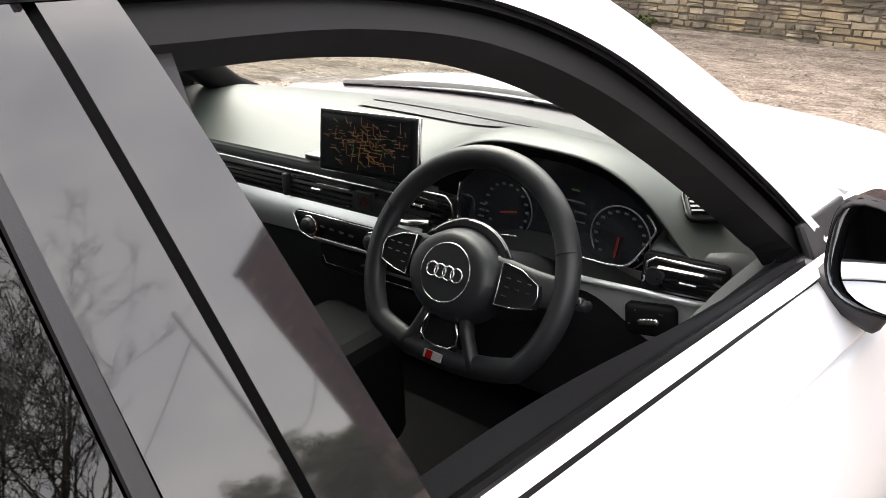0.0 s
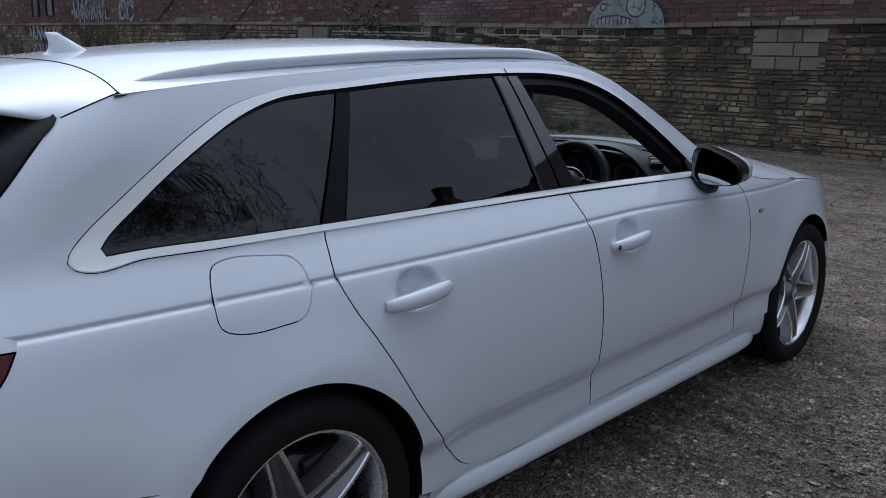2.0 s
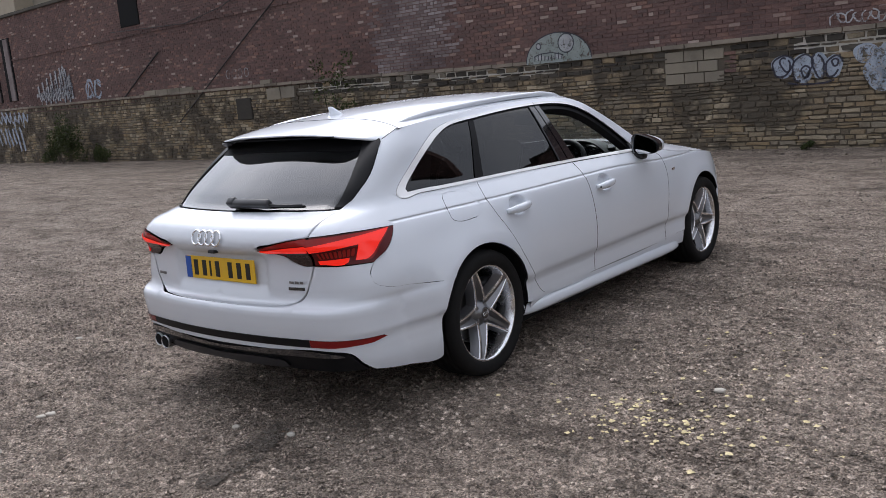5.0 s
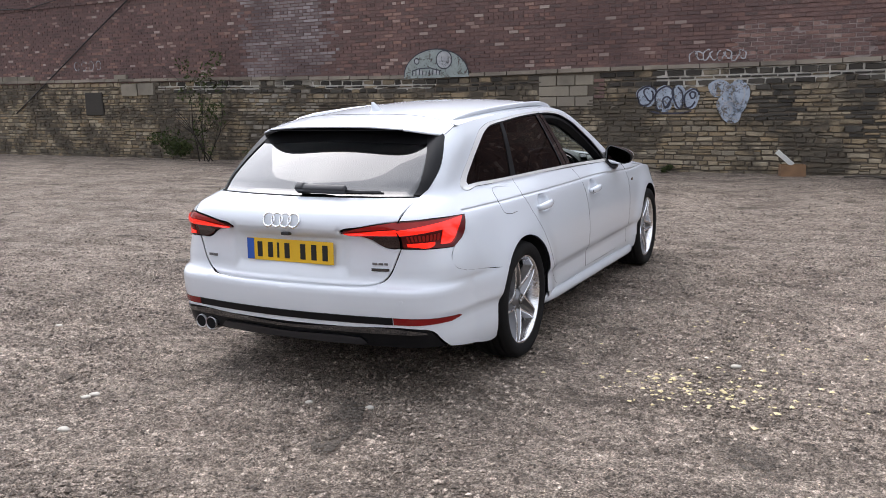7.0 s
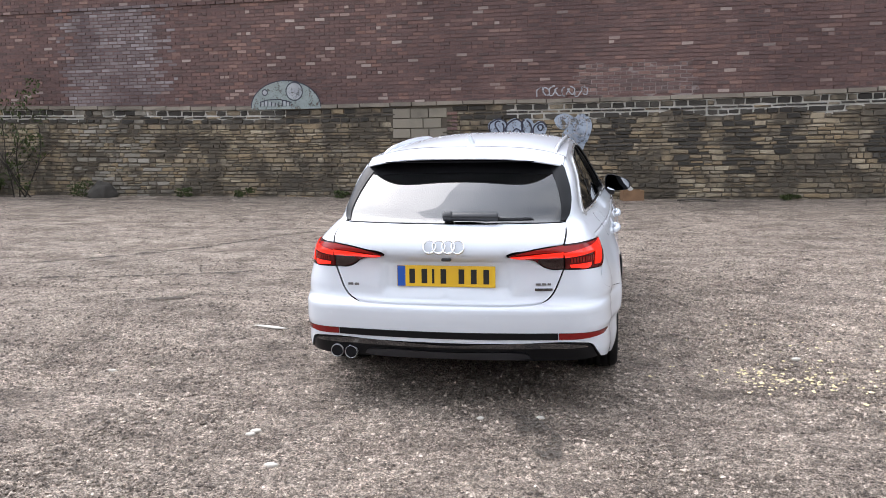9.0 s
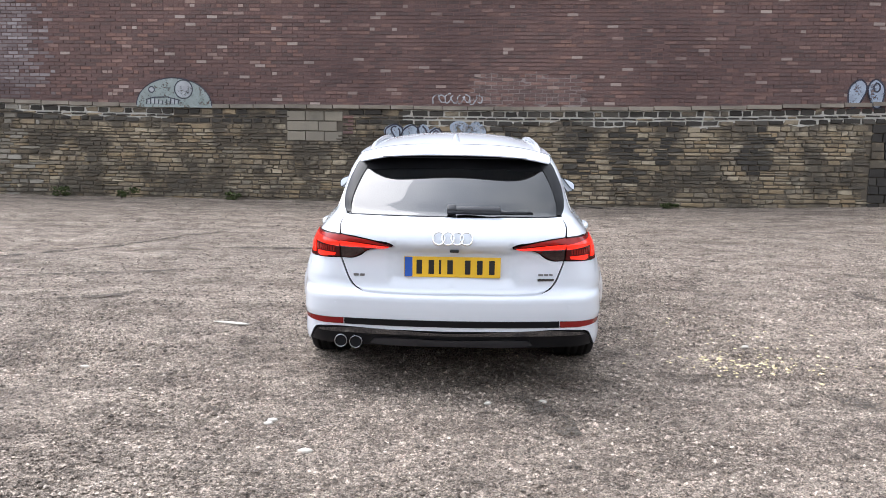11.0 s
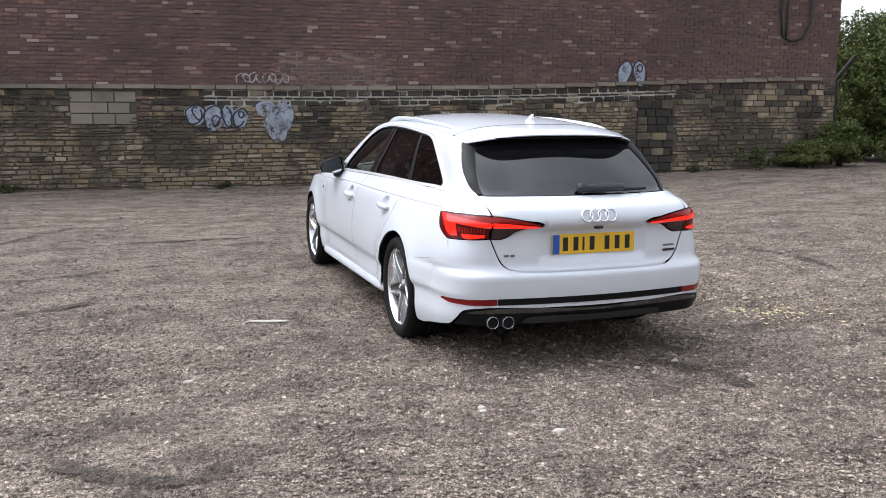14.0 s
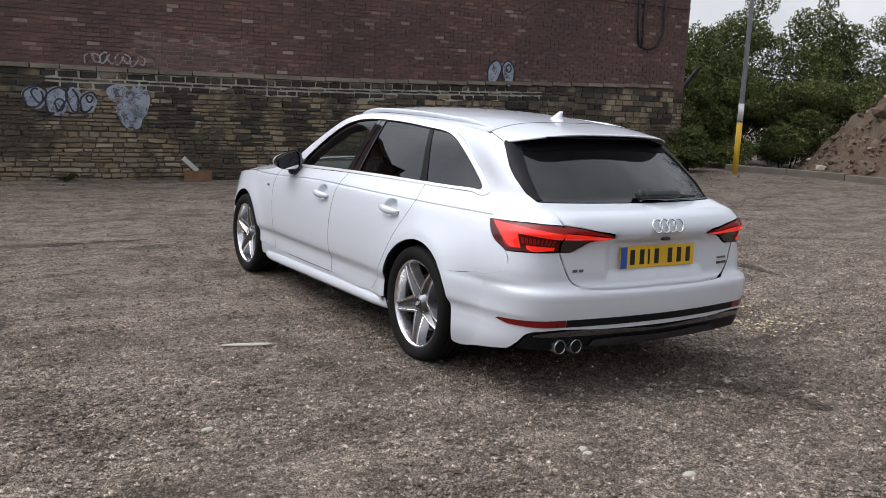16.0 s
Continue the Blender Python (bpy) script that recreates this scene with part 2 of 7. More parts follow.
def lathe(profile, sides=48, close=False):
    """Turned round the x axis: profile of (radius, x)."""
    verts, faces = [], []
    for r, x in profile:
        for k in range(sides):
            t = 2 * math.pi * k / sides
            verts.append((x, r * math.cos(t), r * math.sin(t)))
    rows = len(profile)
    for i in range(rows if close else rows - 1):
        j = (i + 1) % rows
        for k in range(sides):
            q = (k + 1) % sides
            faces.append((i * sides + k, i * sides + q, j * sides + q, j * sides + k))
    return verts, faces


def moved(verts, m):
    return [m @ Vector(v) for v in verts]


def sheet(fn, nu, nv):
    """Verts and faces of a grid fn(u, v), u and v from 0 to 1."""
    verts = [fn(i / nu, j / nv) for j in range(nv + 1) for i in range(nu + 1)]
    w = nu + 1
    faces = [(j * w + i, j * w + i + 1, (j + 1) * w + i + 1, (j + 1) * w + i) for j in range(nv) for i in range(nu)]
    return verts, faces

# ---- the estate car: body surface ----
# x to the car's right, y ahead, z up; the origin lies on the ground midway between the axles


def read(tab, v):
    """A smooth reading of a table of (key, value)."""
    if v <= tab[0][0]:
        return tab[0][1]
    if v >= tab[-1][0]:
        return tab[-1][1]
    for i in range(len(tab) - 1):
        if v <= tab[i + 1][0]:
            break
    (a, p), (b, q) = tab[i], tab[i + 1]
    m0 = (q - tab[i - 1][1]) / (b - tab[i - 1][0]) if i else (q - p) / (b - a)
    m1 = (tab[i + 2][1] - p) / (tab[i + 2][0] - a) if i + 2 < len(tab) else (q - p) / (b - a)
    h = b - a
    s = (v - a) / h
    return (2 * s**3 - 3 * s * s + 1) * p + (s**3 - 2 * s * s + s) * h * m0 + (3 * s * s - 2 * s**3) * q + (s**3 - s * s) * h * m1


def ease(a, b, v):
    s = min(1.0, max(0.0, (v - a) / (b - a)))
    return s * s * (3 - 2 * s)


SIDE = [(.16, .84), (.24, .868), (.30, .878), (.36, .877), (.405, .879), (.44, .899), (.475, .904), (.56, .907), (.68, .900), (.80, .877), (.872, .852), (.92, .815), (.97, .768), (.985, .761), (1.01, .7495),
        (1.05, .731), (1.15, .680), (1.25, .627), (1.32, .584), (1.37, .538), (1.42, .47)]
REAR = [(.16, -2.30), (.24, -2.372), (.30, -2.398), (.40, -2.414), (.50, -2.43), (.555, -2.425), (.58, -2.378), (.65, -2.369), (.76, -2.365), (.805, -2.385), (.83, -2.408),
        (.90, -2.385), (.935, -2.335), (.963, -2.222), (.985, -2.192), (1.03, -2.140), (1.09, -2.066), (1.15, -1.990), (1.21, -1.910), (1.28, -1.812), (1.40, -1.64)]
WHEEL_Y, WHEEL_Z, ARCH = 1.41, 0.322, 0.366
REAR_ARCH = 1.432
TUCK = [(.20, .026), (.40, .030), (.46, .050), (.55, .054), (.60, .032), (.70, .014), (.80, 0.0)]      # how far the bumper's corners draw in, by height
HANDLES = ((-1.055, 0.816), (-0.112, 0.810))


def crease_z(y):
    return .888 - .036 * ease(-.1, 1.1, y)


def side_x(y, z):
    w = read(SIDE, z)
    up = ease(.5, .95, z) - .85 * ease(1.0, 1.24, z)
    if y < -.4:
        w -= (.025 + .070 * up) * ((-y - .4) / 1.6) ** 2
    if y > .5:
        w -= (.035 + .02 * up) * ((y - .5) / 1.2) ** 2
    if y > 1.55:
        w -= .42 * (y - 1.55) ** 2
    for yc in (-WHEEL_Y, WHEEL_Y):
        r = math.hypot(y - yc, z - .31)
        w += .020 * math.exp(-((r - .38) / .10) ** 2)
    for yh, zh in HANDLES:
        e = ((y - yh - .012) / .064) ** 2 + ((z - zh - .006) / .042) ** 2
        if e < 6:
            w -= .044 * math.exp(-e * e * e)
    if y < -1.6 and z < .62:
        w += .013 * ease(-1.66, -2.0, y) * (1 - ease(.535, .580, z))
    if y < -1.74:
        w -= read(TUCK, z) * ease(-1.74, -2.12, y)
    if -2.0 < y < 2.0 and .8 < z < .93:
        w -= .0075 * math.exp(-((z - crease_z(y) + .005) / .0045) ** 2)
    return w


def rear_y(x, z):
    well = .020 * ease(.36, .30, abs(x)) * ease(.60, .645, z) * ease(.80, .770, z)      # shallow recess round the plate
    return read(REAR, z) + (.16 + .10 * ease(.9, 1.0, z)) * x * x + well


CORNERS = {}


def corner(z):
    """Where the rounded rear corner begins on the tail and on the flank, at height z."""
    key = round(z, 4)
    if key not in CORNERS:
        up = ease(.9, 1.05, z)
        w = side_x(-2.1, z)
        yc = rear_y(w, z)
        xr = w - (.20 - .13 * up)
        ys = yc + .30 - .10 * up
        CORNERS[key] = (xr, rear_y(xr, z), side_x(yc + .1, z), yc, side_x(ys, z), ys)
    return CORNERS[key]


def skin(u, z):
    """The point of the body's right half at u (unrolled from the tail's middle to the nose) and height z."""
    xr, yr, xc, yc, xs, ys = corner(z)
    if u <= .6:
        x = u / .6 * xr
        return Vector((x, rear_y(x, z), z))
    us = ys + 3.1
    if u < us:
        t = (u - .6) / (us - .6)
        k = 1 - t
        return Vector((k * k * xr + 2 * k * t * xc + t * t * xs, k * k * yr + 2 * k * t * yc + t * t * ys, z))
    return Vector((side_x(u - 3.1, z), u - 3.1, z))


def on_side(y, z):
    ys = corner(z)[5]
    if y >= ys:
        return (y + 3.1, z)
    lo, hi = .6, ys + 3.1
    for _ in range(26):
        m = (lo + hi) / 2
        lo, hi = (m, hi) if skin(m, z).y < y else (lo, m)
    return (lo, z)


def on_tail(x, z):
    xr = corner(z)[0]
    if x <= xr:
        return (.6 * x / xr, z)
    lo, hi = .6, corner(z)[5] + 3.1
    for _ in range(26):
        m = (lo + hi) / 2
        lo, hi = (m, hi) if skin(m, z).x < x else (lo, m)
    return (lo, z)


def skin_normal(u, z, e=.003):
    n = (skin(u + e, z) - skin(u - e, z) if u > e else Vector((1, 0, 0))).cross(skin(max(u, 0), z + e) - skin(max(u, 0), z - e))
    if n.length < 1e-12:
        return Vector((0, -1, 0))
    n.normalize()
    return n


def S(*pairs):
    return [("s", *p) for p in pairs]


def T(*pairs):
    return [("t", *p) for p in pairs]


def unrolled(outline, step):
    """An outline of flank (s, y, z), tail (t, x, z) or unrolled (u, u, z) points, rounded through its gentle bends, as unrolled points about step apart."""
    turn = {"s": on_side, "t": on_tail, "u": lambda a, b: (a, b)}
    out = []
    n = len(outline)

    def tangent(i):
        (k0, *a), (k1, *b), (k2, *c) = outline[i - 1], outline[i], outline[(i + 1) % n]
        if not k0 == k1 == k2:
            return None
        e1, e2 = Vector(b) - Vector(a), Vector(c) - Vector(b)
        if e1.length < 1e-6 or e2.length < 1e-6 or e1.angle(e2) > radians(58):
            return None
        return (e1.normalized() + e2.normalized()).normalized()
    for i in range(n):
        (k, *p), (kk, *q) = outline[i], outline[(i + 1) % n]
        if k != kk:
            p, q, k = turn[k](*p), turn[kk](*q), "u"
            t0 = t1 = None
        else:
            t0, t1 = tangent(i), tangent((i + 1) % n)
        p, q = Vector(p), Vector(q)
        d = q - p
        m0, m1 = (t0 or d.normalized()) * d.length, (t1 or d.normalized()) * d.length
        bends = t0 is not None or t1 is not None
        c = max(1, math.ceil(d.length / (step * (.55 if bends else 1))))
        for j in range(c):
            f = j / c
            h = p * (2 * f**3 - 3 * f * f + 1) + m0 * (f**3 - 2 * f * f + f) + q * (3 * f * f - 2 * f**3) + m1 * (f**3 - f * f)
            out.append(turn[k](*h))
    return out


def inside(p, poly):
    x, y = p
    hit, j = False, len(poly) - 1
    for i in range(len(poly)):
        (xi, yi), (xj, yj) = poly[i], poly[j]
        if (yi > y) != (yj > y) and x < (xj - xi) * (y - yi) / (yj - yi) + xi:
            hit = not hit
        j = i
    return hit


def shrunk(poly, d):
    """The polygon moved inwards by d (counter-clockwise or not)."""
    area = sum(poly[i][0] * poly[(i + 1) % len(poly)][1] - poly[(i + 1) % len(poly)][0] * poly[i][1] for i in range(len(poly)))
    s = 1 if area > 0 else -1
    out = []
    n = len(poly)
    for i in range(n):
        a, b, c = Vector(poly[i - 1]), Vector(poly[i]), Vector(poly[(i + 1) % n])
        e1, e2 = (b - a), (c - b)
        if e1.length < 1e-9 or e2.length < 1e-9:
            out.append(tuple(b))
            continue
        e1.normalize(), e2.normalize()
        m = Vector((-e1.y - e2.y, e1.x + e2.x)) * s
        k = m.length
        m = m / k if k > .2 else Vector((-e1.y, e1.x)) * s
        out.append(tuple(b + m * d / max(.5, k / 2)))
    return out


from mathutils.geometry import delaunay_2d_cdt


def panel(name, outline, material, parent, holes=(), gap=.0022, step=.035, grid=.032, lip=.014, proud=0.0, left=False, whole=False, label="", surface=None, extra=(), lines=(), dark_lip=False):
    """A body panel cut out of the skin: outline and holes as unrolled() takes them, with turned-in edges. left: on the other flank; whole: both halves in one."""
    f = surface or skin
    ring = shrunk(unrolled(outline, step), gap)
    if whole:
        ring = [(0.0 if u < gap * 1.8 else u, z) for u, z in ring]
    rims = [ring] + [shrunk(unrolled(h, step * .7), -gap) for h in holes]
    pts, edges = [], []
    for r in rims:
        k = len(pts)
        pts += [Vector(p) for p in r]
        edges += [(k + i, k + (i + 1) % len(r)) for i in range(len(r))]
    us, zs = [p[0] for p in ring], [p[1] for p in ring]
    keep = np.array([tuple(p) for p in pts])
    cells = []
    nu, nz = int((max(us) - min(us)) / grid) + 1, int((max(zs) - min(zs)) / (grid * .8)) + 1
    for j in range(1, nz):
        for i in range(1, nu):
            cells.append((min(us) + (max(us) - min(us)) * (i + .5 * (j % 2)) / nu, min(zs) + (max(zs) - min(zs)) * j / nz))
    def clear(p, far):
        return inside(p, ring) and not any(inside(p, r) for r in rims[1:]) and np.min(np.abs(keep - p).max(axis=1)) > far
    taken = []
    for line in lines:
        last = None
        for p in line:
            if clear(p, .004):
                pts.append(Vector(p))
                taken.append(p)
                if last is not None:
                    edges.append((last, len(pts) - 1))
                last = len(pts) - 1
            else:
                last = None
    if taken:
        keep = np.vstack([keep, np.array(taken)])
    for p in list(extra) + cells:
        if clear(p, grid * .30):
            pts.append(Vector(p))
    v2, _, tris, *_ = delaunay_2d_cdt(pts, edges, [], 0, 1e-5)
    ok = []
    for t in tris:
        c = (sum(v2[i].x for i in t) / 3, sum(v2[i].y for i in t) / 3)
        if inside(c, ring) and not any(inside(c, r) for r in rims[1:]):
            ok.append(tuple(t))
    verts, normals = [], []
    for p in v2:
        n = skin_normal(p.x, p.y) if surface is None else surface_normal(surface, p.x, p.y)
        verts.append(f(p.x, p.y) + n * proud)
        normals.append(n)
    faces = []
    for a, b, c in ok:
        g = (verts[b] - verts[a]).cross(verts[c] - verts[a])
        faces.append((a, b, c) if g.dot(normals[a]) > 0 else (a, c, b))
    skin_faces = len(faces)
    if lip:
        for r in rims:
            base = len(verts)
            m = len(r)
            for u, z in r:
                n = skin_normal(u, z) if surface is None else surface_normal(surface, u, z)
                p = f(u, z) + n * proud
                verts += [p, p - n * lip]
                normals += [n, n]
            for i in range(m):
                a, b = base + 2 * i, base + 2 * ((i + 1) % m)
                if whole and r[i][0] < 1e-6 and r[(i + 1) % m][0] < 1e-6:
                    continue
                faces.append((a, a + 1, b + 1, b))
    index = [0] * skin_faces + [1] * (len(faces) - skin_faces)
    if whole or left:
        other = [Vector((-v.x, v.y, v.z)) for v in verts]
        on = [Vector((-n.x, n.y, n.z)) for n in normals]
        of = [tuple(reversed(q)) for q in faces]
        if left:
            verts, normals, faces = other, on, of
        else:
            k = len(verts)
            faces = faces + [tuple(i + k for i in q) for q in of]
            verts, normals, index = verts + other, normals + on, index * 2
    # turned-in edges go near-black, the shade of the gap put into their colour
    if dark_lip:
        return mesh_of(name, verts, faces, material, parent, True, label, normals, [material, SHELL_BLACK], index)
    return mesh_of(name, verts, faces, material, parent, True, label, normals)


def surface_normal(f, u, v, e=.003):
    n = (f(u + e, v) - f(u - e, v)).cross(f(u, v + e) - f(u, v - e))
    n.normalize()
    return n


def disc_part(name, radius, depth, m, material, parent, sides=24, label="", bevel=.3):
    """A short round piece along its own x axis."""
    b = radius * bevel * .3
    v, f = lathe([(0.0001, depth), (radius - b, depth), (radius, depth - b), (radius, 0), (0.0001, 0)], sides)
    return mesh_of(name, moved(v, m), f, material, parent, False, label)


car = new("estate_car")
tagged(car, label="white estate car with lit red tail lamps parked on rough gravel", category="car")
CREASE = [[on_side(y / 100, crease_z(y / 100) + d) for y in range(-194, 202, 2)] for d in (-.024, -.015, -.0105, -.0075, -.005, -.0025, .0005, .005, .014)]
handle_points = [on_side(yh + a * .010 + .012, zh + b * .010) for yh, zh in HANDLES for a in range(-9, 10) for b in range(-6, 8)]
FLANK = handle_points


def arc(yc, a0, a1, n=18, r=ARCH):
    return S(*[(yc + r * math.cos(radians(a0 + (a1 - a0) * i / n)), WHEEL_Z + r * math.sin(radians(a0 + (a1 - a0) * i / n))) for i in range(n + 1)])


REAR_GAP = [(-1.238, .979), (-1.258, .935), (-1.272, .886), (-1.252, .82), (-1.211, .746), (-1.165, .66), (-1.112, .568), (-1.04, .47), (-.957, .375), (-.915, .330), (-.865, .303)]
B_GAP = [(-.292, .301), (-.292, .415), (-.287, .569), (-.290, .70), (-.294, .81), (-.305, .898), (-.312, .964)]
FRONT_GAP = [(.742, .296), (.738, .48), (.770, .656), (.790, .773), (.775, .848), (.745, .90), (.70, .932)]
BELT = [(-1.238, .973), (-.86, .971), (-.312, .964), (.20, .950), (.48, .942), (.70, .934)]
ROOF_EDGE = [(-1.64, 1.288), (-1.4, 1.309), (-1.1, 1.328), (-.8, 1.343), (-.4, 1.352), (-.1, 1.346), (.06, 1.324), (.16, 1.292), (.28, 1.230), (.42, 1.148), (.55, 1.062), (.68, .980)]


def leaned(points):
    """Outline points above the belt, moved back a little with their height."""
    return [(y - .050 * max(0, z - 1.0) * (1 - ease(-1.2, -1.6, y)), z) for y, z in points]


TRIM_OUT = leaned([(.56, .945), (.535, .967), (.418, 1.068), (.292, 1.164), (.165, 1.246), (.021, 1.299), (-.139, 1.323), (-.379, 1.330), (-.757, 1.320), (-1.051, 1.301), (-1.17, 1.294), (-1.264, 1.284),
            (-1.391, 1.255), (-1.502, 1.206), (-1.617, 1.138), (-1.693, 1.087), (-1.767, 1.035), (-1.805, 1.000), (-1.812, .986), (-1.800, .971), (-1.66, .974), (-1.52, .9725)])
TRIM_IN = leaned([(.520, .958), (.407, 1.055), (.283, 1.152), (.157, 1.232), (.016, 1.284), (-.14, 1.308), (-.379, 1.315), (-.757, 1.304), (-1.051, 1.285), (-1.17, 1.277), (-1.257, 1.266),
           (-1.372, 1.233), (-1.478, 1.185), (-1.588, 1.122), (-1.660, 1.072), (-1.728, 1.022), (-1.746, 1.003), (-1.740, .989), (-1.65, .992), (-1.5, .990), (-1.238, .989), (-.86, .988), (-.312, .981), (.20, .966)])
LAMP_TOP_S, LAMP_LOW_S = (-1.948, .869), (-2.125, .734)
SEAM = [(-1.772, .577), (-1.957, .601), (-2.10, .622), (-2.145, .645), (-2.155, .68)]
GLASS_EDGE = [(.606, .968), (.622, .995), (.629, 1.05), (.622, 1.115), (.598, 1.19), (.570, 1.246)]

for left in (False, True):
    word = "left" if left else "right"
    # rear quarter with the roof frame and pillars
    outline = (S(*REAR_GAP) + S((-.90, .288)) + arc(-REAR_ARCH, -4, 138) + S(*SEAM) + S(LAMP_LOW_S, (-2.04, .778), (-1.973, .835), LAMP_TOP_S)
               + T((.72, .8775), (.612, .876), (.618, .93)) + T(*GLASS_EDGE) + S(*ROOF_EDGE) + S((.74, .955), (.70, .934)) + S(*TRIM_OUT))
    hole = S((-1.551, .936), (-1.535, .947), (-1.40, .946), (-1.352, .935), (-1.340, .905), (-1.358, .847), (-1.385, .822), (-1.43, .816), (-1.548, .820), (-1.575, .835), (-1.578, .86))
    quarter = panel("quarter_panel", outline, PAINT, car, holes=() if left else (hole,), gap=.0008, left=left, extra=FLANK, lines=CREASE)
    if not left:
        panel("fuel_flap", hole, PAINT, quarter, gap=.0016, dark_lip=True, extra=FLANK, lines=CREASE, grid=.02)
    outline = S(*REAR_GAP) + S(*B_GAP) + S((-.86, .974))
    rear_door = panel("rear_door", outline, PAINT, car, gap=.0026, dark_lip=True, left=left, extra=FLANK, lines=CREASE)
    outline = S(*reversed(B_GAP)) + S(*FRONT_GAP) + S(*reversed(BELT[3:5]))
    front_door = panel("front_door", outline, PAINT, car, gap=.0026, dark_lip=True, left=left, extra=FLANK, lines=CREASE)
    FENDER_TOP = [(2.16, .70), (2.0, .765), (1.75, .806), (1.5, .838), (1.25, .862), (1.0, .888), (.86, .915), (.72, .952)]
    outline = S(*FRONT_GAP) + S((.705, .95)) + S(*reversed(FENDER_TOP)) + S((2.16, .52), (1.86, .52)) + arc(WHEEL_Y, 33, 181)
    panel("front_wing", outline, PAINT, car, dark_lip=True, left=left, extra=FLANK, lines=CREASE)
    # handles
    for door, (yh, zh) in zip((rear_door, front_door), HANDLES):
        pts = [Vector((0, yh - .108 + .212 * i / 14, zh - .012 + .014 * i / 14)) for i in range(15)]
        rad = [.0158 * (.66 + .55 * math.sin(math.pi * min(1, max(0, i / 14))) ** .6) for i in range(15)]
        for i, p in enumerate(pts):
            base = side_x(yh - .15, zh) * .5 + side_x(yh + .15, zh) * .5
            p.x = base + .006 + .024 * math.sin(math.pi * i / 14) ** .5
        v, f = tube(pts, rad, 14, flat=1.15)
        if left:
            v, f = [Vector((-p.x, p.y, p.z)) for p in v], [tuple(reversed(q)) for q in f]
        mesh_of("handle", v, f, PAINT, door)
        if not left and door is front_door:
            disc_part("lock", .008, .003, pose(side_x(yh - .09, zh - .012) + .026, yh - .098, zh - .012, 0, 0, 0), BLACK_PLASTIC, door, 14)
    # window surround and panes
    trim = panel("window_trim", S(*TRIM_OUT) + S(*BELT[:5]), TRIM_BRIGHT, car, holes=(S(*TRIM_IN),), gap=.0012, proud=.005, lip=.006, grid=.02, step=.02, left=left, label="bright chrome window surround")
    pillar = [(-.452, 1.312), (-.398, 1.312), (-.338, .984), (-.420, .986)]
    pillar_front = [(-.393, 1.312), (-.343, 1.312), (-.250, .978), (-.333, .984)]
    for outline, door in ((pillar, rear_door), (pillar_front, front_door)):
        post = panel("pillar_trim", S(*outline), PILLAR_BLACK, door, gap=.001, proud=-.003, left=left)
        cx, cy = (-1 if left else 1) * .70, sum(p[0] for p in outline) / 4
        post.data.transform(pose(cx, cy, 0, 0, 0, -1.8 if left else 1.8) @ pose(-cx, -cy, 0))
    panel("window_seal", S((-.462, 1.314), (-.452, 1.314), (-.420, .984), (-.434, .984)), BLACK_PLASTIC, rear_door, gap=0, proud=-.002, left=left)
    panel("window_divider", S((-1.078, 1.288), (-1.030, 1.290), (-1.171, .988), (-1.238, .990)), FIN_BLACK, rear_door, gap=.002, proud=-.005, left=left)
    panel("window_pane", S((-1.028, 1.306), (-.757, 1.305), (-.456, 1.312), (-.426, .98), (-.86, .985), (-1.166, .99)), TINTED, rear_door, gap=0, proud=-.007, lip=.004, left=left, label="dark privacy glass")
    panel("quarter_pane", S((-1.080, 1.288), (-1.17, 1.281), (-1.26, 1.269), (-1.38, 1.240), (-1.49, 1.192), (-1.60, 1.128), (-1.672, 1.078), (-1.74, 1.028), (-1.76, .996), (-1.748, .986), (-1.5, .988), (-1.246, .987)),
          TINTED, quarter, gap=0, proud=-.007, lip=.004, left=left, label="dark privacy glass")
    if left:
        panel("window_pane", S((-.330, 1.315), (-.14, 1.308), (.01, 1.285), (.15, 1.232), (.278, 1.154), (.40, 1.056), (.50, .972), (.20, .966), (-.232, .972)), CLEAR, front_door, gap=0, proud=-.007, lip=.003, left=True, label="clear glass")
    # black inner frame round the open front window
    panel("window_frame", S(*leaned([(-.335, 1.318), (-.14, 1.312), (.012, 1.288), (.155, 1.235), (.283, 1.156), (.405, 1.058), (.52, .955), (-.25, .965)])), FIN_BLACK, front_door,
          holes=(S(*leaned([(-.328, 1.288), (-.14, 1.283), (.0, 1.260), (.13, 1.209), (.258, 1.130), (.37, 1.042), (.462, .968), (.2, .972), (-.243, .984)])),), gap=0, proud=-.012, lip=.05, left=left)
    panel("trim_joint", S((-.402, 1.311), (-.3985, 1.311), (-.4025, 1.328), (-.406, 1.328)), SHELL_BLACK, trim, gap=0, proud=.0062, lip=.004, left=left)
    # sill skirt
    # wider black backing: the shadow line along the trim's edges, as colour
    panel("trim_seal", S(*TRIM_OUT) + S(*BELT[:5]), FIN_BLACK, trim, holes=(S(*TRIM_IN),), gap=-.0034, proud=-.003, lip=.01, grid=.03, step=.02, left=left)
    panel("sill_panel", S((-1.030, .306), (-.90, .305), (.742, .298), (1.028, .312), (1.040, .22), (-1.030, .235)), PAINT, car, gap=0, proud=-.006, left=left, lip=0)
    def skirt(u, v, s=-1 if left else 1):
        y = -1.07 + 2.04 * u
        a = math.pi * v
        out = .9 - .5 * abs(2 * u - 1) ** 14
        zc = .246 - .030 * u
        x = .868 + (.032 * math.sin(a)) * out - .02 * (1 - out) - .05 * max(0, v - .6)
        return Vector((s * x, y, zc + .040 * math.cos(a) * (.55 + .45 * out)))
    v, f = sheet(skirt, 60, 10)
    mesh_of("sill_skirt", v, [tuple(reversed(q)) for q in f] if left else f, PAINT, car)
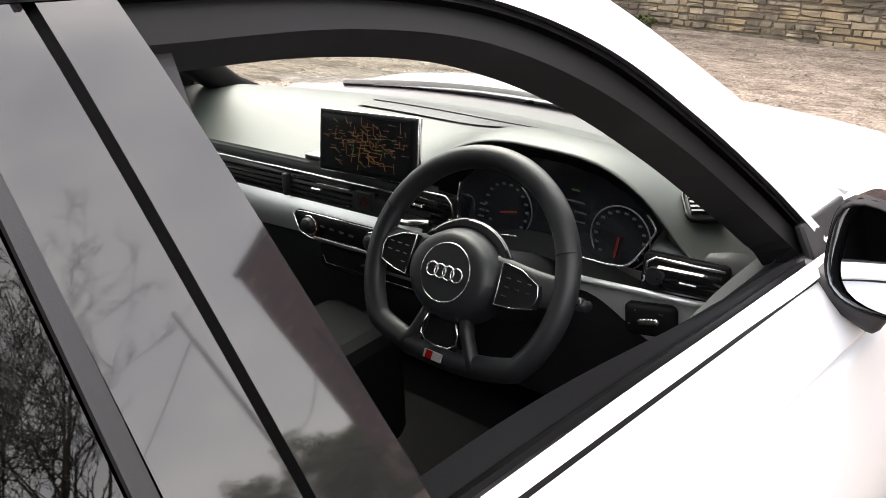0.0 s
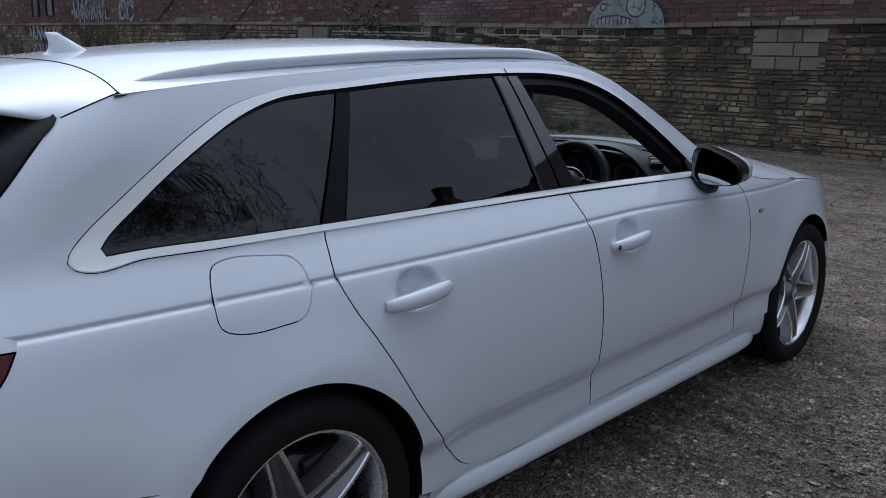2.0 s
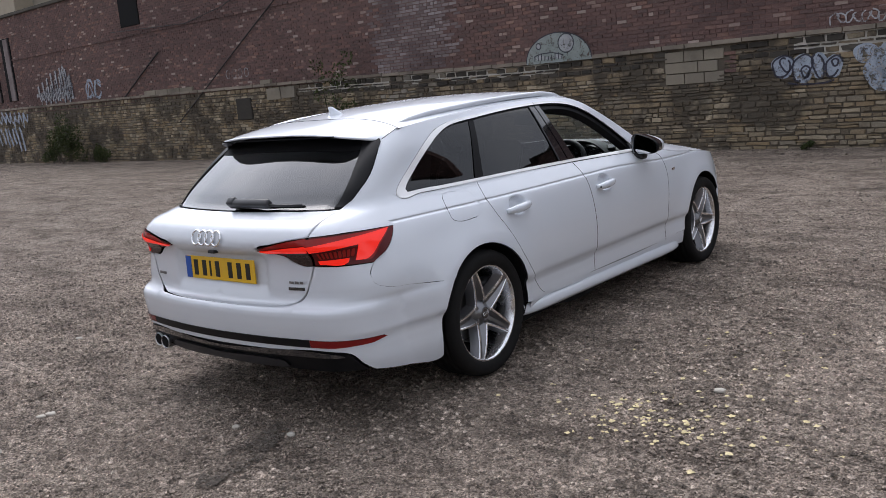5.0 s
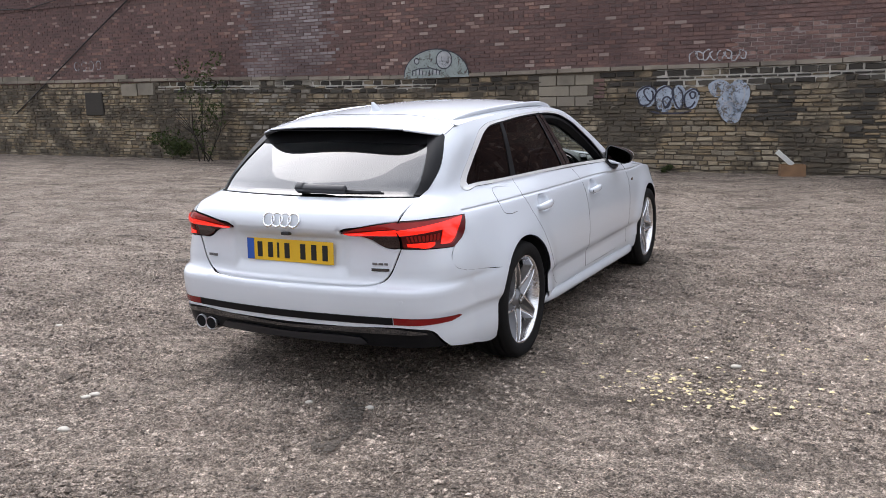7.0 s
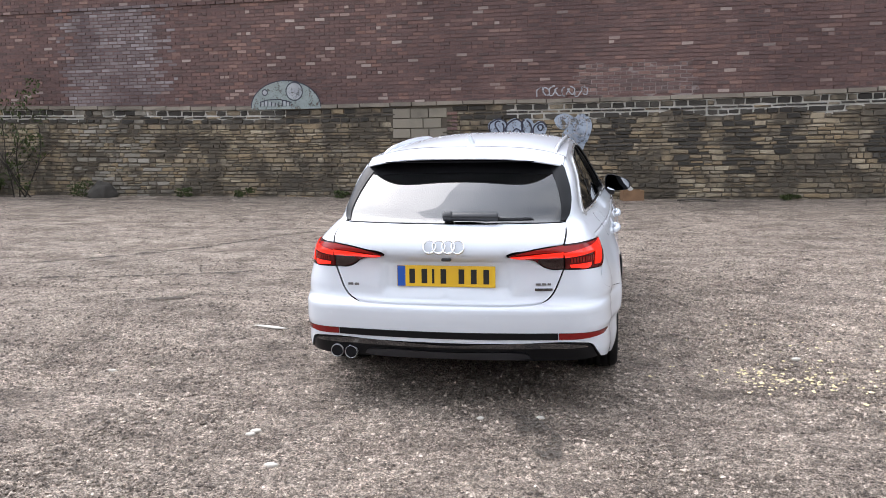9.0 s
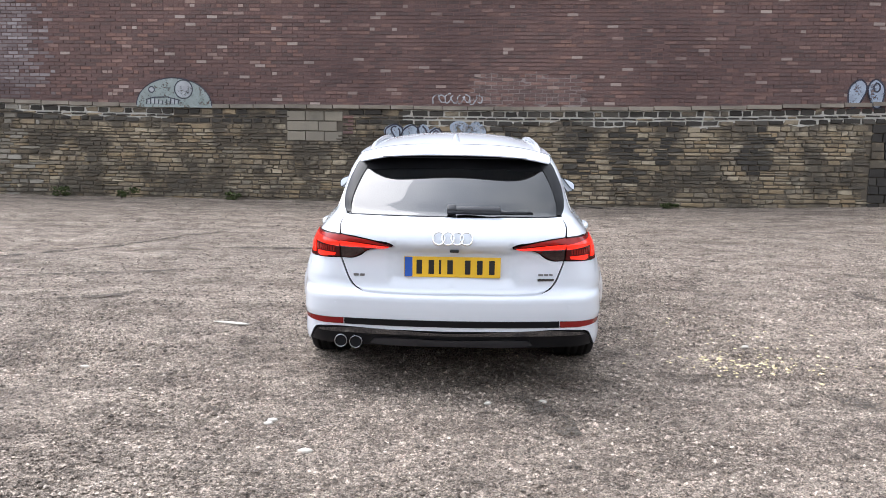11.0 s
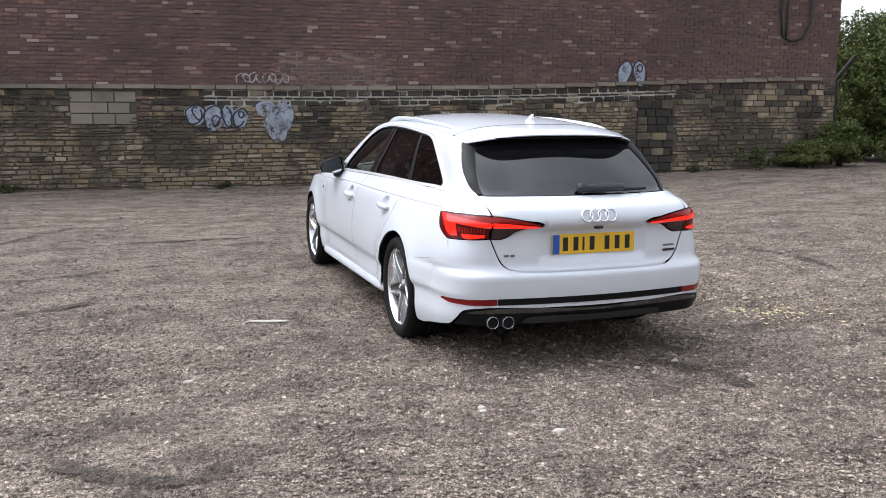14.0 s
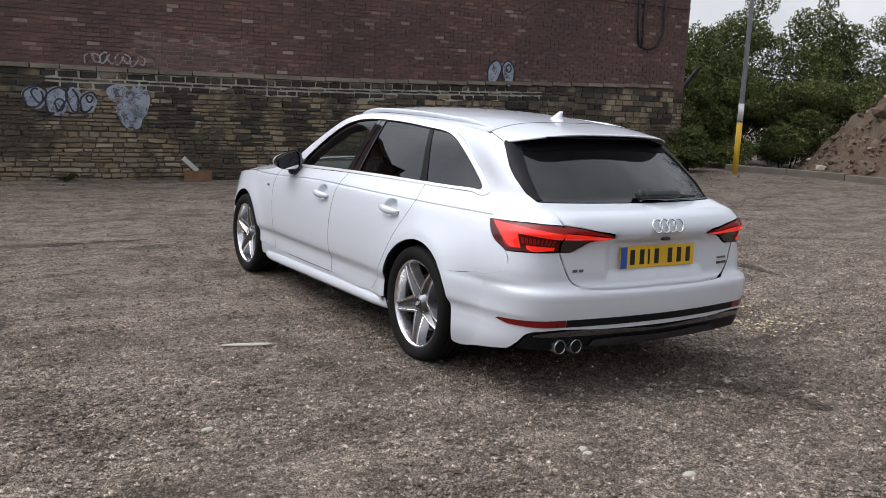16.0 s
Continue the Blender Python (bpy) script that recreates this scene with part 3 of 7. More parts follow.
    panel("underside_skirt", S((-1.06, .30), (1.0, .29), (1.0, .16), (-1.06, .16)), SHELL_BLACK, car, proud=-.03, left=left, lip=0)
    # dark shell behind the panel gaps, and arch liners
    panel("inner_shell", S((-1.04, .30), (1.04, .30)) + arc(WHEEL_Y, 181, 34, r=ARCH + .012) + S((2.1, .5), (2.1, .69), (1.0, .84), (.72, .92), (.2, .94), (-.312, .95), (-1.24, .965), (-1.9, .965), (-1.9, .60)) + arc(-REAR_ARCH, 130, 0, r=ARCH + .012),
          SHELL_BLACK, car, gap=0, proud=-.022, left=left, lip=0, grid=.06)
    for yc in (-REAR_ARCH, WHEEL_Y):
        def liner(u, v, s=-1 if left else 1, yc=yc):
            a = radians(-12 + 204 * u)
            x = .885 - .34 * v
            if v < .06:
                x = side_x(yc + (ARCH - .004) * math.cos(a), max(.2, WHEEL_Z + ARCH * math.sin(a))) - .012
            return Vector((s * x, yc + (ARCH + .006) * math.cos(a), WHEEL_Z + (ARCH + .006) * math.sin(a)))
        v, f = sheet(liner, 40, 8)
        mesh_of("wheel_arch", v, f, SHELL_BLACK, car)
        v, f = sheet(lambda u, w, s=-1 if left else 1, yc=yc: Vector((s * .55, yc + (u - .5) * .8, .12 + .66 * w)), 4, 4)
        mesh_of("arch_wall", v, f, SHELL_BLACK, car)
    # tail lamp: outer housing on the wing, inner on the tailgate
    outer = T((.614, .744), (.70, .741)) + S(LAMP_LOW_S, (-2.04, .778), (-1.973, .835), LAMP_TOP_S) + T((.72, .8755), (.614, .875))
    lamp = panel("tail_lamp", outer, LAMP_DARK, car, gap=.003, proud=.003, left=left, label="red tail lamp, lit", grid=.02)
    u0, u1t, u1b = on_tail(.614, .8)[0], on_side(*LAMP_TOP_S)[0], on_side(*LAMP_LOW_S)[0]

    def lq(p, q, u0=u0, u1t=u1t, u1b=u1b):
        return ("u", u0 + (u1b + (u1t - u1b) * q - u0) * p, .739 + .135 * q)
    panel("red_lens", [lq(.01, .52), lq(.01, .94), lq(.5, .95), lq(.96, .955), lq(.955, .55), lq(.93, .10), lq(.80, .10), lq(.86, .45), lq(.84, .74), lq(.5, .64)], LAMP_RED, lamp, gap=0, proud=.0045, lip=.003, left=left, grid=.02)
    panel("light_strip", [lq(.02, .55), lq(.02, .70), lq(.45, .81), lq(.945, .925), lq(.93, .62), lq(.865, .14), lq(.66, .13), lq(.66, .40), lq(.67, .62), lq(.40, .60)], LAMP_GLOW, lamp, gap=0, proud=.009, lip=.005, left=left, grid=.02)
    panel("light_strip", [lq(.04, .10), lq(.04, .22), lq(.55, .24), lq(.545, .11)], LAMP_GLOW, lamp, gap=0, proud=.008, lip=.003, left=left, grid=.02)
    for k in range(9):
        a, b_ = .08 + .062 * k, .36 + .004 * k
        panel("lamp_rib", [lq(a, .28), lq(a + .012, b_ + .12), lq(a + .048, b_ + .14), lq(a + .036, .28)], LAMP_RED, lamp, gap=0, proud=.006, lip=.003, left=left, grid=.02)
    inner = T((.607, .744), (.545, .744), (.50, .762), (.466, .785), (.318, .811), (.326, .820), (.42, .842), (.51, .860), (.607, .8745))
    lamp = panel("tail_lamp", inner, LAMP_DARK, car, gap=.003, proud=.003, left=left, label="red tail lamp, lit", grid=.02)
    panel("light_strip", T((.345, .8125), (.34, .8165), (.47, .828), (.604, .838), (.604, .814), (.47, .8105)), LAMP_GLOW, lamp, gap=0, proud=.008, lip=.003, left=left, grid=.02)
    panel("red_lens", T((.35, .822), (.42, .840), (.51, .857), (.604, .871), (.604, .842), (.47, .832)), LAMP_RED, lamp, gap=0, proud=.005, lip=.003, left=left, grid=.02)
    panel("smoked_lens", T((.604, .747), (.548, .748), (.505, .765), (.475, .785), (.49, .806), (.604, .808)), SMOKE, lamp, gap=0, proud=.005, lip=.003, left=left, grid=.02)
    panel("reflector", T((.585, .386), (.585, .422), (.70, .420)) + S((-2.14, .414), (-2.12, .404), (-2.19, .388)) + T((.70, .384)), REFLECTOR, car, gap=.001, proud=.004, left=left, label="red bumper reflector")

# tail
tailgate = panel("tailgate", T((0, .565), (.40, .567), (.48, .573), (.525, .59), (.555, .625), (.58, .68), (.604, .742), (.545, .741), (.498, .758), (.463, .781), (.314, .809), (.322, .823), (.42, .845), (.51, .863),
                 (.607, .8775), (.613, .92), (.606, .9645), (.4, .9635), (0, .9625)), PAINT, car, whole=True, grid=.028, label="white tailgate")
bumper = panel("rear_bumper", T((0, .561), (.40, .563), (.482, .569), (.53, .587), (.56, .622), (.585, .678), (.609, .740), (.70, .737)) + S(LAMP_LOW_S, (-2.153, .70)) + S(*reversed(SEAM)) + arc(-REAR_ARCH, 136, 197)
               + S((-1.80, .205), (-2.0, .232)) + T((.80, .262), (.782, .30), (.752, .352), (.70, .366), (.35, .364), (0, .362)), PAINT, car, whole=True, gap=.0002, grid=.028, label="white rear bumper")
panel("bumper_strip", T((0, .386), (0, .422), (.3, .422), (.582, .421), (.582, .386), (.3, .386)), FIN_BLACK, bumper, whole=True, gap=0, proud=.004)
diffuser = panel("diffuser", T((0, .357), (.35, .359), (.70, .361), (.745, .347), (.772, .30), (.785, .266), (.70, .266), (.35, .266), (0, .266)), FIN_BLACK, car, whole=True, gap=0, proud=-.006, lip=.05, label="black lower bumper")
panel("diffuser_lip", T((0, .312), (.38, .314), (.42, .309), (.44, .286), (.40, .280), (0, .278)), BLACK_PLASTIC, diffuser, whole=True, gap=0, proud=.006, lip=.012)
panel("diffuser_lip", T((0, .350), (.70, .354), (.73, .345), (.73, .338), (0, .336)), GLOSS_BLACK, diffuser, whole=True, gap=0, proud=.004, lip=.012)
panel("inner_shell", T((0, .30), (.6, .30)) + S((-2.0, .30), (-1.9, .6), (-1.9, .95)) + T((.6, .95), (0, .95)), SHELL_BLACK, car, whole=True, gap=0, proud=-.024, lip=0, grid=.06)
for x, back in ((-.604, -.012), (-.520, -.016)):
    v, f = lathe([(.0305, -.16), (.0305, -.012), (.0318, 0), (.034, 0), (.0352, -.006), (.0352, -.16)], 28, True)
    pipe = mesh_of("exhaust_pipe", moved(v, pose(x, rear_y(x, .285) - .006 + back, .287, 0, 0, -90)), f, PIPE_CHROME, car, True, "chrome exhaust tailpipe")
    # flat black disc near the mouth: shade inside the pipe put in as colour
    disc_part("pipe_bore", .0305, .002, pose(x, rear_y(x, .285) - .002 + back, .287, 0, 0, -90), SHELL_BLACK, pipe)
# back window, side fins and spoiler
panel("rear_window", T((0, .9675), (.40, .9685), (.590, .9695), (.602, 1.005), (.590, 1.085), (.548, 1.19), (.505, 1.262), (.35, 1.282), (0, 1.288)), REAR_GLASS, car, whole=True, gap=0, proud=-.002, lip=.004, label="tinted rear window")
# near-black strip: spoiler's shade and reflection on the glass, put in as colour
panel("window_band", T((0, 1.216), (.30, 1.211), (.43, 1.204), (.500, 1.205), (.539, 1.212), (.526, 1.236), (.506, 1.263), (.35, 1.280), (0, 1.286)), BAND_BLACK, car, whole=True, gap=0, proud=.0008, lip=.003, label="black glass band with the spoiler's shade and reflection in its colour")
panel("window_border", T((0, .9675), (.40, .9685), (.596, .9695), (.610, 1.01), (.600, 1.09), (.560, 1.19), (.51, 1.27), (.35, 1.288), (0, 1.294)), SHELL_BLACK, car,
      holes=(), whole=True, gap=0, proud=-.016, lip=0)
for left in (False, True):
    panel("spoiler_fin", T((.577, .970), (.605, .9705), (.620, .996), (.627, 1.05), (.620, 1.114), (.596, 1.189), (.568, 1.246), (.478, 1.270), (.527, 1.19), (.569, 1.085), (.583, 1.005)), FIN_BLACK, car, gap=.001, proud=.004, lip=.02, left=left)

ROOF = [(-1.98, 1.292), (-1.80, 1.325), (-1.60, 1.352), (-1.3, 1.384), (-1.0, 1.404), (-.6, 1.416), (-.2, 1.412), (.1, 1.394), (.32, 1.362), (.5, 1.318)]
EDGE = sorted(ROOF_EDGE)


def roof_at(v, y):
    """Roof surface, v from -1 to 1 across."""
    ze = read(EDGE, max(-1.64, min(.3, y)))
    xe = side_x(max(-1.64, min(.3, y)), ze)
    return Vector((v * xe, y, ze + (read(ROOF, y) - ze) * (1 - abs(v) ** 2.7)))


def top_sheet(name, y_of, rows, cols, label="", thick=.012, parent=car):
    def f(u, v):
        w = 2 * u - 1
        return roof_at(w, y_of(w, v))
    v, q = sheet(f, cols, rows)
    return mesh_of(name, v, q, PAINT, parent, True, label)


top_sheet("roof_panel", lambda w, v: (-1.608 - .022 * w * w) + (.12 + .20 * (1 - w * w) + 1.608 + .022 * w * w) * v, 60, 40, "white roof panel")
v, f = sheet(lambda u, w: roof_at(2 * u - 1, -1.602 - .026 * w - .016 * (2 * u - 1) ** 2) - Vector((0, 0, .004)), 40, 2)
mesh_of("roof_seam", v, f, SHELL_BLACK, car)
# spoiler at the top of the tailgate: upper skin, edge and underside


SP_A, SP_B = on_side(-1.632, 1.291), on_tail(.572, 1.246)


def spoiler(u, v):
    w = 2 * u - 1
    k = min(1.0, v / .7)
    rim = skin(SP_A[0] + (SP_B[0] - SP_A[0]) * k, SP_A[1] + (SP_B[1] - SP_A[1]) * k)
    mid = -1.617 + (-1.938 + 1.617) * k
    top = read(ROOF, mid)
    p = Vector((w * rim.x, mid + (rim.y - mid) * abs(w) ** 6, rim.z + (top - rim.z) * (1 - abs(w) ** 3.4)))
    if v > .7:
        q = (v - .7) / .3
        if q < .3:
            p += Vector((0, -.004 * math.sin(q / .3 * math.pi), -.011 * q / .3))
        else:
            q = (q - .3) / .7
            p += Vector((0, .10 * q * (1 - .5 * w * w), -.011 - .004 * q))
    return p


# near-black tube in place of a seam: the gap's shade as colour
v, f = tube([spoiler(u, .7 * k / 10) for u, ks in ((1, range(10, 0, -1)),) for k in ks] + [spoiler(1 - i / 40, 0) for i in range(41)] + [spoiler(0, .7 * k / 10) for k in range(1, 11)], .0017, 6)
mesh_of("spoiler_seal", v, f, SHELL_BLACK, car, True, "thin black line standing in for the dark gap round the spoiler")
v, f = sheet(spoiler, 40, 34)
mesh_of("roof_spoiler", v, [tuple(reversed(q)) for q in f], PAINT, car, True, "white roof spoiler over the rear window")
v, f = sheet(lambda u, w: Vector(((2 * u - 1) * .42, -1.940 + .10 * abs((2 * u - 1) * .42 / .53) ** 6, 1.274 + .006 * w)), 16, 1)
mesh_of("brake_light", v, f, BAND_BLACK, car, False, "dark unlit high-level brake light")

# roof rails
for s in (1, -1):
    pts = [(s * (.515 + .012 * math.sin(math.pi * i / 30)), -1.60 + 1.66 * i / 30, 0) for i in range(31)]
    pts = [Vector((x, y, read(EDGE, y) + .022 * min(1, 6 * min(i, 30 - i) / 30) ** .6 + (.004 if 0 < i < 30 else -.004))) for i, (x, y, _) in enumerate(pts)]
    v, f = tube(pts, [.013 if 1 < i < 29 else .009 for i in range(31)], 10, flat=1.2)
    rail = mesh_of("roof_rail", v, f, PAINT, car, True, "pale satin roof rail")
    for i in (0, 30):
        part("rail_foot", block((.03, .12, .03), (pts[i].x, pts[i].y + (.05 if i == 0 else -.05), pts[i].z - .006), bevel=.01), PAINT, rail, smooth=True)
    # black tube under the rail paints in the dark shadow line there
    v, f = tube([p + Vector((-s * .004, 0, -.016)) for p in pts[3:-3]], .0055, 8)
    mesh_of("rail_gasket", v, f, BLACK_PLASTIC, rail)
# shark fin aerial
def fin(u, v):
    a = 2 * math.pi * u
    y = -1.462 + (.076 - .060 * v ** .6) * math.cos(a) - .046 * v ** 1.4
    return Vector(((.028 * (1 - v) ** .9 + .003) * math.sin(a), y, roof_at(0, -1.46).z - .010 + .056 * v))
v, f = sheet(fin, 24, 10)
f.append(tuple(range(25 * 10, 25 * 10 + 24)))
mesh_of("aerial_fin", v, f, PAINT, car, True, "white shark fin aerial")

# windscreen, bonnet, nose
A_PILLAR = [(.16, 1.292), (.28, 1.230), (.42, 1.148), (.55, 1.062), (.68, .980), (.78, .94)]


def screen_at(u, v):
    w = 2 * u - 1
    y, z = A_PILLAR[0][0] + (A_PILLAR[-1][0] - A_PILLAR[0][0]) * v, 0
    z = read(sorted(A_PILLAR), y)
    x = side_x(y, z) - .015
    bow = (1 - w * w)
    return Vector((w * x, y + (.16 + .03 * v) * bow, z + (.068 - .02 * v) * bow * (1 - .35 * v)))


v, f = sheet(screen_at, 30, 24)
mesh_of("windscreen", v, f, CLEAR, car, True, "clear windscreen")
BONNET = [(.85, .950), (.98, .972), (1.12, .985), (1.3, .966), (1.6, .916), (1.9, .850), (2.10, .780), (2.22, .70)]


def bonnet_at(u, v):
    w = 2 * u - 1
    y0 = .86 + .125 * (1 - w * w)
    y = y0 + (2.15 - y0) * v
    ze = read(sorted(FENDER_TOP), y)
    xe = side_x(y, ze) - .004
    z = ze + (read(BONNET, y) - ze) * (1 - abs(w) ** 2.4)
    z += .006 * math.exp(-((abs(w) - .62) / .05) ** 2) * (1 - v)
    return Vector((w * xe, y + .10 * v ** 3 * (1 - w * w), z))


v, f = sheet(bonnet_at, 40, 40)
mesh_of("bonnet", v, f, PAINT, car, True, "white bonnet")
v, f = sheet(lambda u, w: Vector(((2 * u - 1) * .70, .78 + .10 * (1 - (2 * u - 1) ** 2) + .12 * w, .950 + .012 * w - .03 * abs(2 * u - 1) ** 2)), 24, 3)
mesh_of("scuttle", v, f, BLACK_PLASTIC, car)
for x0, x1 in ((-.55, .05), (.02, .60)):
    v, f = tube([(x0 + (x1 - x0) * i / 12, 1.005 - .25 * (x0 + (x1 - x0) * i / 12) ** 2, .978 - .035 * (x0 + (x1 - x0) * i / 12) ** 2 / .36) for i in range(13)], .008, 6)
    mesh_of("front_wiper", v, f, BLACK_PLASTIC, car)


def nose(u, v):
    a = math.pi * u
    z = .19 + .54 * v
    w = side_x(2.12, max(.3, z)) + .01
    out = .17 - .30 * max(0, v - .62) ** 1.5 - .10 * max(0, .3 - v)
    return Vector((-w * math.cos(a), 2.12 + out * math.sin(a) ** .7, z))


v, f = sheet(nose, 40, 16)
front = mesh_of("front_bumper", v, [tuple(reversed(q)) for q in f], PAINT, car, True, "white front bumper")
part("grille", block((.86, .02, .34), (0, 2.292, .53), bevel=.008), GLOSS_BLACK, front)
for s in (-1, 1):
    part("headlamp", block((.26, .10, .09), (s * .50, 2.165, .655), (0, 0, -s * 24), bevel=.03), GLOSS_BLACK, front, smooth=True)
    panel("front_corner", S((1.74, .215), (2.15, .215), (2.15, .53), (1.80, .53), (1.772, .40)), PAINT, car, left=s < 0, gap=0)
v, f = sheet(lambda u, w: Vector(((2 * u - 1) * (.80 - .26 * (2 * w - 1) ** 8), -2.22 + 4.34 * w, .20 + .05 * (2 * w - 1) ** 8)), 8, 24)
mesh_of("underbody", v, f, SHELL_BLACK, car)

# ---- wheels ----


def wheel_set():
    """One road wheel, its face towards +x, the axle at its origin."""
    v, f = lathe([(.2445, .092), (.248, .098), (.2445, .103), (.238, .100), (.233, .088), (.224, .06), (.216, .02), (.214, -.05), (.224, -.09), (.240, -.10)], 72)
    wheel = mesh_of("wheel", v, f, ALLOY, None, True, "silver alloy wheel with five double spokes")
    prof = [(.243, .101), (.252, .110), (.268, .117), (.292, .119), (.308, .113), (.318, .100), (.3235, .078)]
    for g in (.062, .022, -.022, -.062):
        prof += [(.3255, g + .008), (.319, g + .006), (.319, g - .006), (.3255, g - .008)]
    prof += [(.3235, -.078), (.318, -.100), (.308, -.113), (.29, -.119), (.243, -.10)]
    v, f = lathe(prof, 80)
    mesh_of("tyre", v, f, RUBBER, wheel, True, "black rubber tyre")
    stations = 12
    verts, faces = [], []
    for i in range(stations + 1):
        t = i / stations
        r = .046 + .190 * t
        w = .049 - .026 * t ** .85
        face = .070 + .022 * math.sin(t * math.pi * .62)
        groove = .030 * (1 - t) ** .8 + .004
        ridge = .010 + .002 * (1 - t)
        sec = [(-w - .016, -.052), (-w - .002, -.006), (-w, 0), (-w + ridge * .7, .0), (-w + ridge, -.003), (-.25 * w, -groove), (.25 * w, -groove), (w - ridge, -.003), (w - ridge * .7, 0), (w, 0), (w + .002, -.006), (w + .016, -.052)]
        for a, d in sec:
            verts.append((face + d, a, r))
    k = 12
    for i in range(stations):
        for j in range(k - 1):
            faces.append((i * k + j, i * k + j + 1, (i + 1) * k + j + 1, (i + 1) * k + j))
    # grooves and spoke sides take the dark alloy, their shade put in as colour
    groove_faces = [1 if j in (0, 4, 5, 6, 10) else 0 for _ in range(stations) for j in range(k - 1)]
    for n in range(5):
        mesh_of("spoke", moved(verts, pose(0, 0, 0, 72 * n + 8, 0, 0)), faces, ALLOY, wheel, False, mats=[ALLOY, ALLOY_DARK], index=groove_faces)
    for n in range(5):
        disc_part("wheel_bolt", .010, .012, pose(0, 0, 0, 72 * n + 44, 0, 0) @ pose(.058, 0, .056), ALLOY_DARK, wheel, 6)
    v, f = lathe([(.0001, .082), (.030, .081), (.034, .076), (.050, .066), (.066, .050), (.075, .030)], 32)
    mesh_of("wheel_hub", v, f, ALLOY_DARK, wheel)
    disc_part("hub_cap", .031, .004, pose(.081, 0, 0), GLOSS_BLACK, wheel, 28)
    for q in range(4):
        c = Vector((.0865, -.0168 + .0112 * q, 0))
        v, f = tube([c + Vector((0, .0075 * math.cos(a * .5236), .0075 * math.sin(a * .5236))) for a in range(12)], .0013, 6, True)
        mesh_of("ring", v, f, CHROME, wheel)
    v, f = lathe([(.06, .012), (.158, .012), (.160, .008), (.160, -.012), (.06, -.012)], 48)
    mesh_of("brake_disc", v, f, ALLOY_DARK, wheel, False, "grey brake disc")
    part("brake_caliper", block((.06, .11, .19), (.0, .125, .03), bevel=.015), BLACK_PLASTIC, wheel)
    v, f = lathe([(.0001, -.03), (.214, -.03), (.214, -.06)], 40)
    mesh_of("wheel_back", v, f, SHELL_BLACK, wheel)
    return wheel


first = wheel_set()
first.parent = car
first.matrix_basis = pose(.772, -WHEEL_Y, .3245, 12, 0, 0)
for x, y, a, rz in ((.778, WHEEL_Y, 40, 0), (-.772, -WHEEL_Y, 25, 180), (-.778, WHEEL_Y, 60, 180)):
    copy_thing(first, pose(x, y, .3245, 0, 0, rz) @ pose(0, 0, 0, a, 0, 0))

# ---- mirrors, badges, plate, wiper ----
for s in (1, -1):
    def shell(u, v, s=s):
        a = 2 * math.pi * u
        r = math.sin(math.pi / 2 * v) ** .55
        ex, ez = .5 * math.cos(a), .5 * math.sin(a)
        k = (abs(2 * ex) ** 3.2 + abs(2 * ez) ** 3.2) ** (1 / 3.2)
        x, z = ex / max(k, .3) * 2 * .099 * r, ez / max(k, .3) * 2 * .060 * r
        return Vector((s * (.898 + x), .425 + .155 * (1 - v ** 2.4) + (x * -.10), .985 + z * (1 - .30 * x / .099) - .12 * x))
    v, f = sheet(shell, 36, 14)
    mirror = mesh_of("door_mirror", v, f if s > 0 else [tuple(reversed(q)) for q in f], PAINT, car, True, "white door mirror with black rim")
    v, f = sheet(lambda u, w: (lambda p: Vector((p.x + (p.x - s * .898) * .014, p.y - .001, p.z + (p.z - .985) * .014)))(shell(u, .80 + .20 * w)), 36, 6)
    mesh_of("mirror_housing", v, f if s > 0 else [tuple(reversed(q)) for q in f], GLOSS_BLACK, mirror, True, "gloss black housing edge")

    def rimmed(u, v, s=s):
        a = 2 * math.pi * u
        ex, ez = .5 * math.cos(a), .5 * math.sin(a)
        k = (abs(2 * ex) ** 3.2 + abs(2 * ez) ** 3.2) ** (1 / 3.2)
        r = 1.03 - .085 * v
        x, z = ex / k * 2 * .099 * r, ez / k * 2 * .060 * r
        return Vector((s * (.898 + x), .430 - .022 * math.sin(math.pi * v * .6) + x * -.16, .985 + z * (1 - .30 * x / .099) - .12 * x))
    v, f = sheet(rimmed, 40, 6)
    mesh_of("mirror_rim", v, f, BAND_BLACK, mirror)
    def pane(u, v, s=s):
        a = 2 * math.pi * u
        ex, ez = .5 * math.cos(a), .5 * math.sin(a)
        k = (abs(2 * ex) ** 3.2 + abs(2 * ez) ** 3.2) ** (1 / 3.2)
        x, z = ex / k * 2 * .099 * .955 * v, ez / k * 2 * .060 * .945 * v
        return Vector((s * (.898 + x), .424 + x * -.22 + z * .13, .985 + z * (1 - .30 * x / .099) - .12 * x))
    v, f = sheet(pane, 40, 4)
    mesh_of("mirror_glass", v, f, MIRROR, mirror, True, "mirror glass")
    part("mirror_foot", block((.13, .075, .035), (s * .815, .475, .925), (0, s * 22, 0), bevel=.012), BLACK_PLASTIC, mirror, smooth=True)
    part("mirror_triangle", block((.012, .17, .055), (s * .765, .545, .975), (0, -s * 28, 0), bevel=.004), BLACK_PLASTIC, mirror)
    # small wing badge
    bx = side_x(.90, .772) + .001
    badge = part("wing_badge", block((.003, .05, .018), (s * bx, .90, .772), bevel=.001), CHROME, car)
    part("red_bar", block((.002, .011, .010), (s * (bx + .002), .888, .772), bevel=0), LAMP_DARK, badge)

emblem = new("emblem")
emblem.parent = car
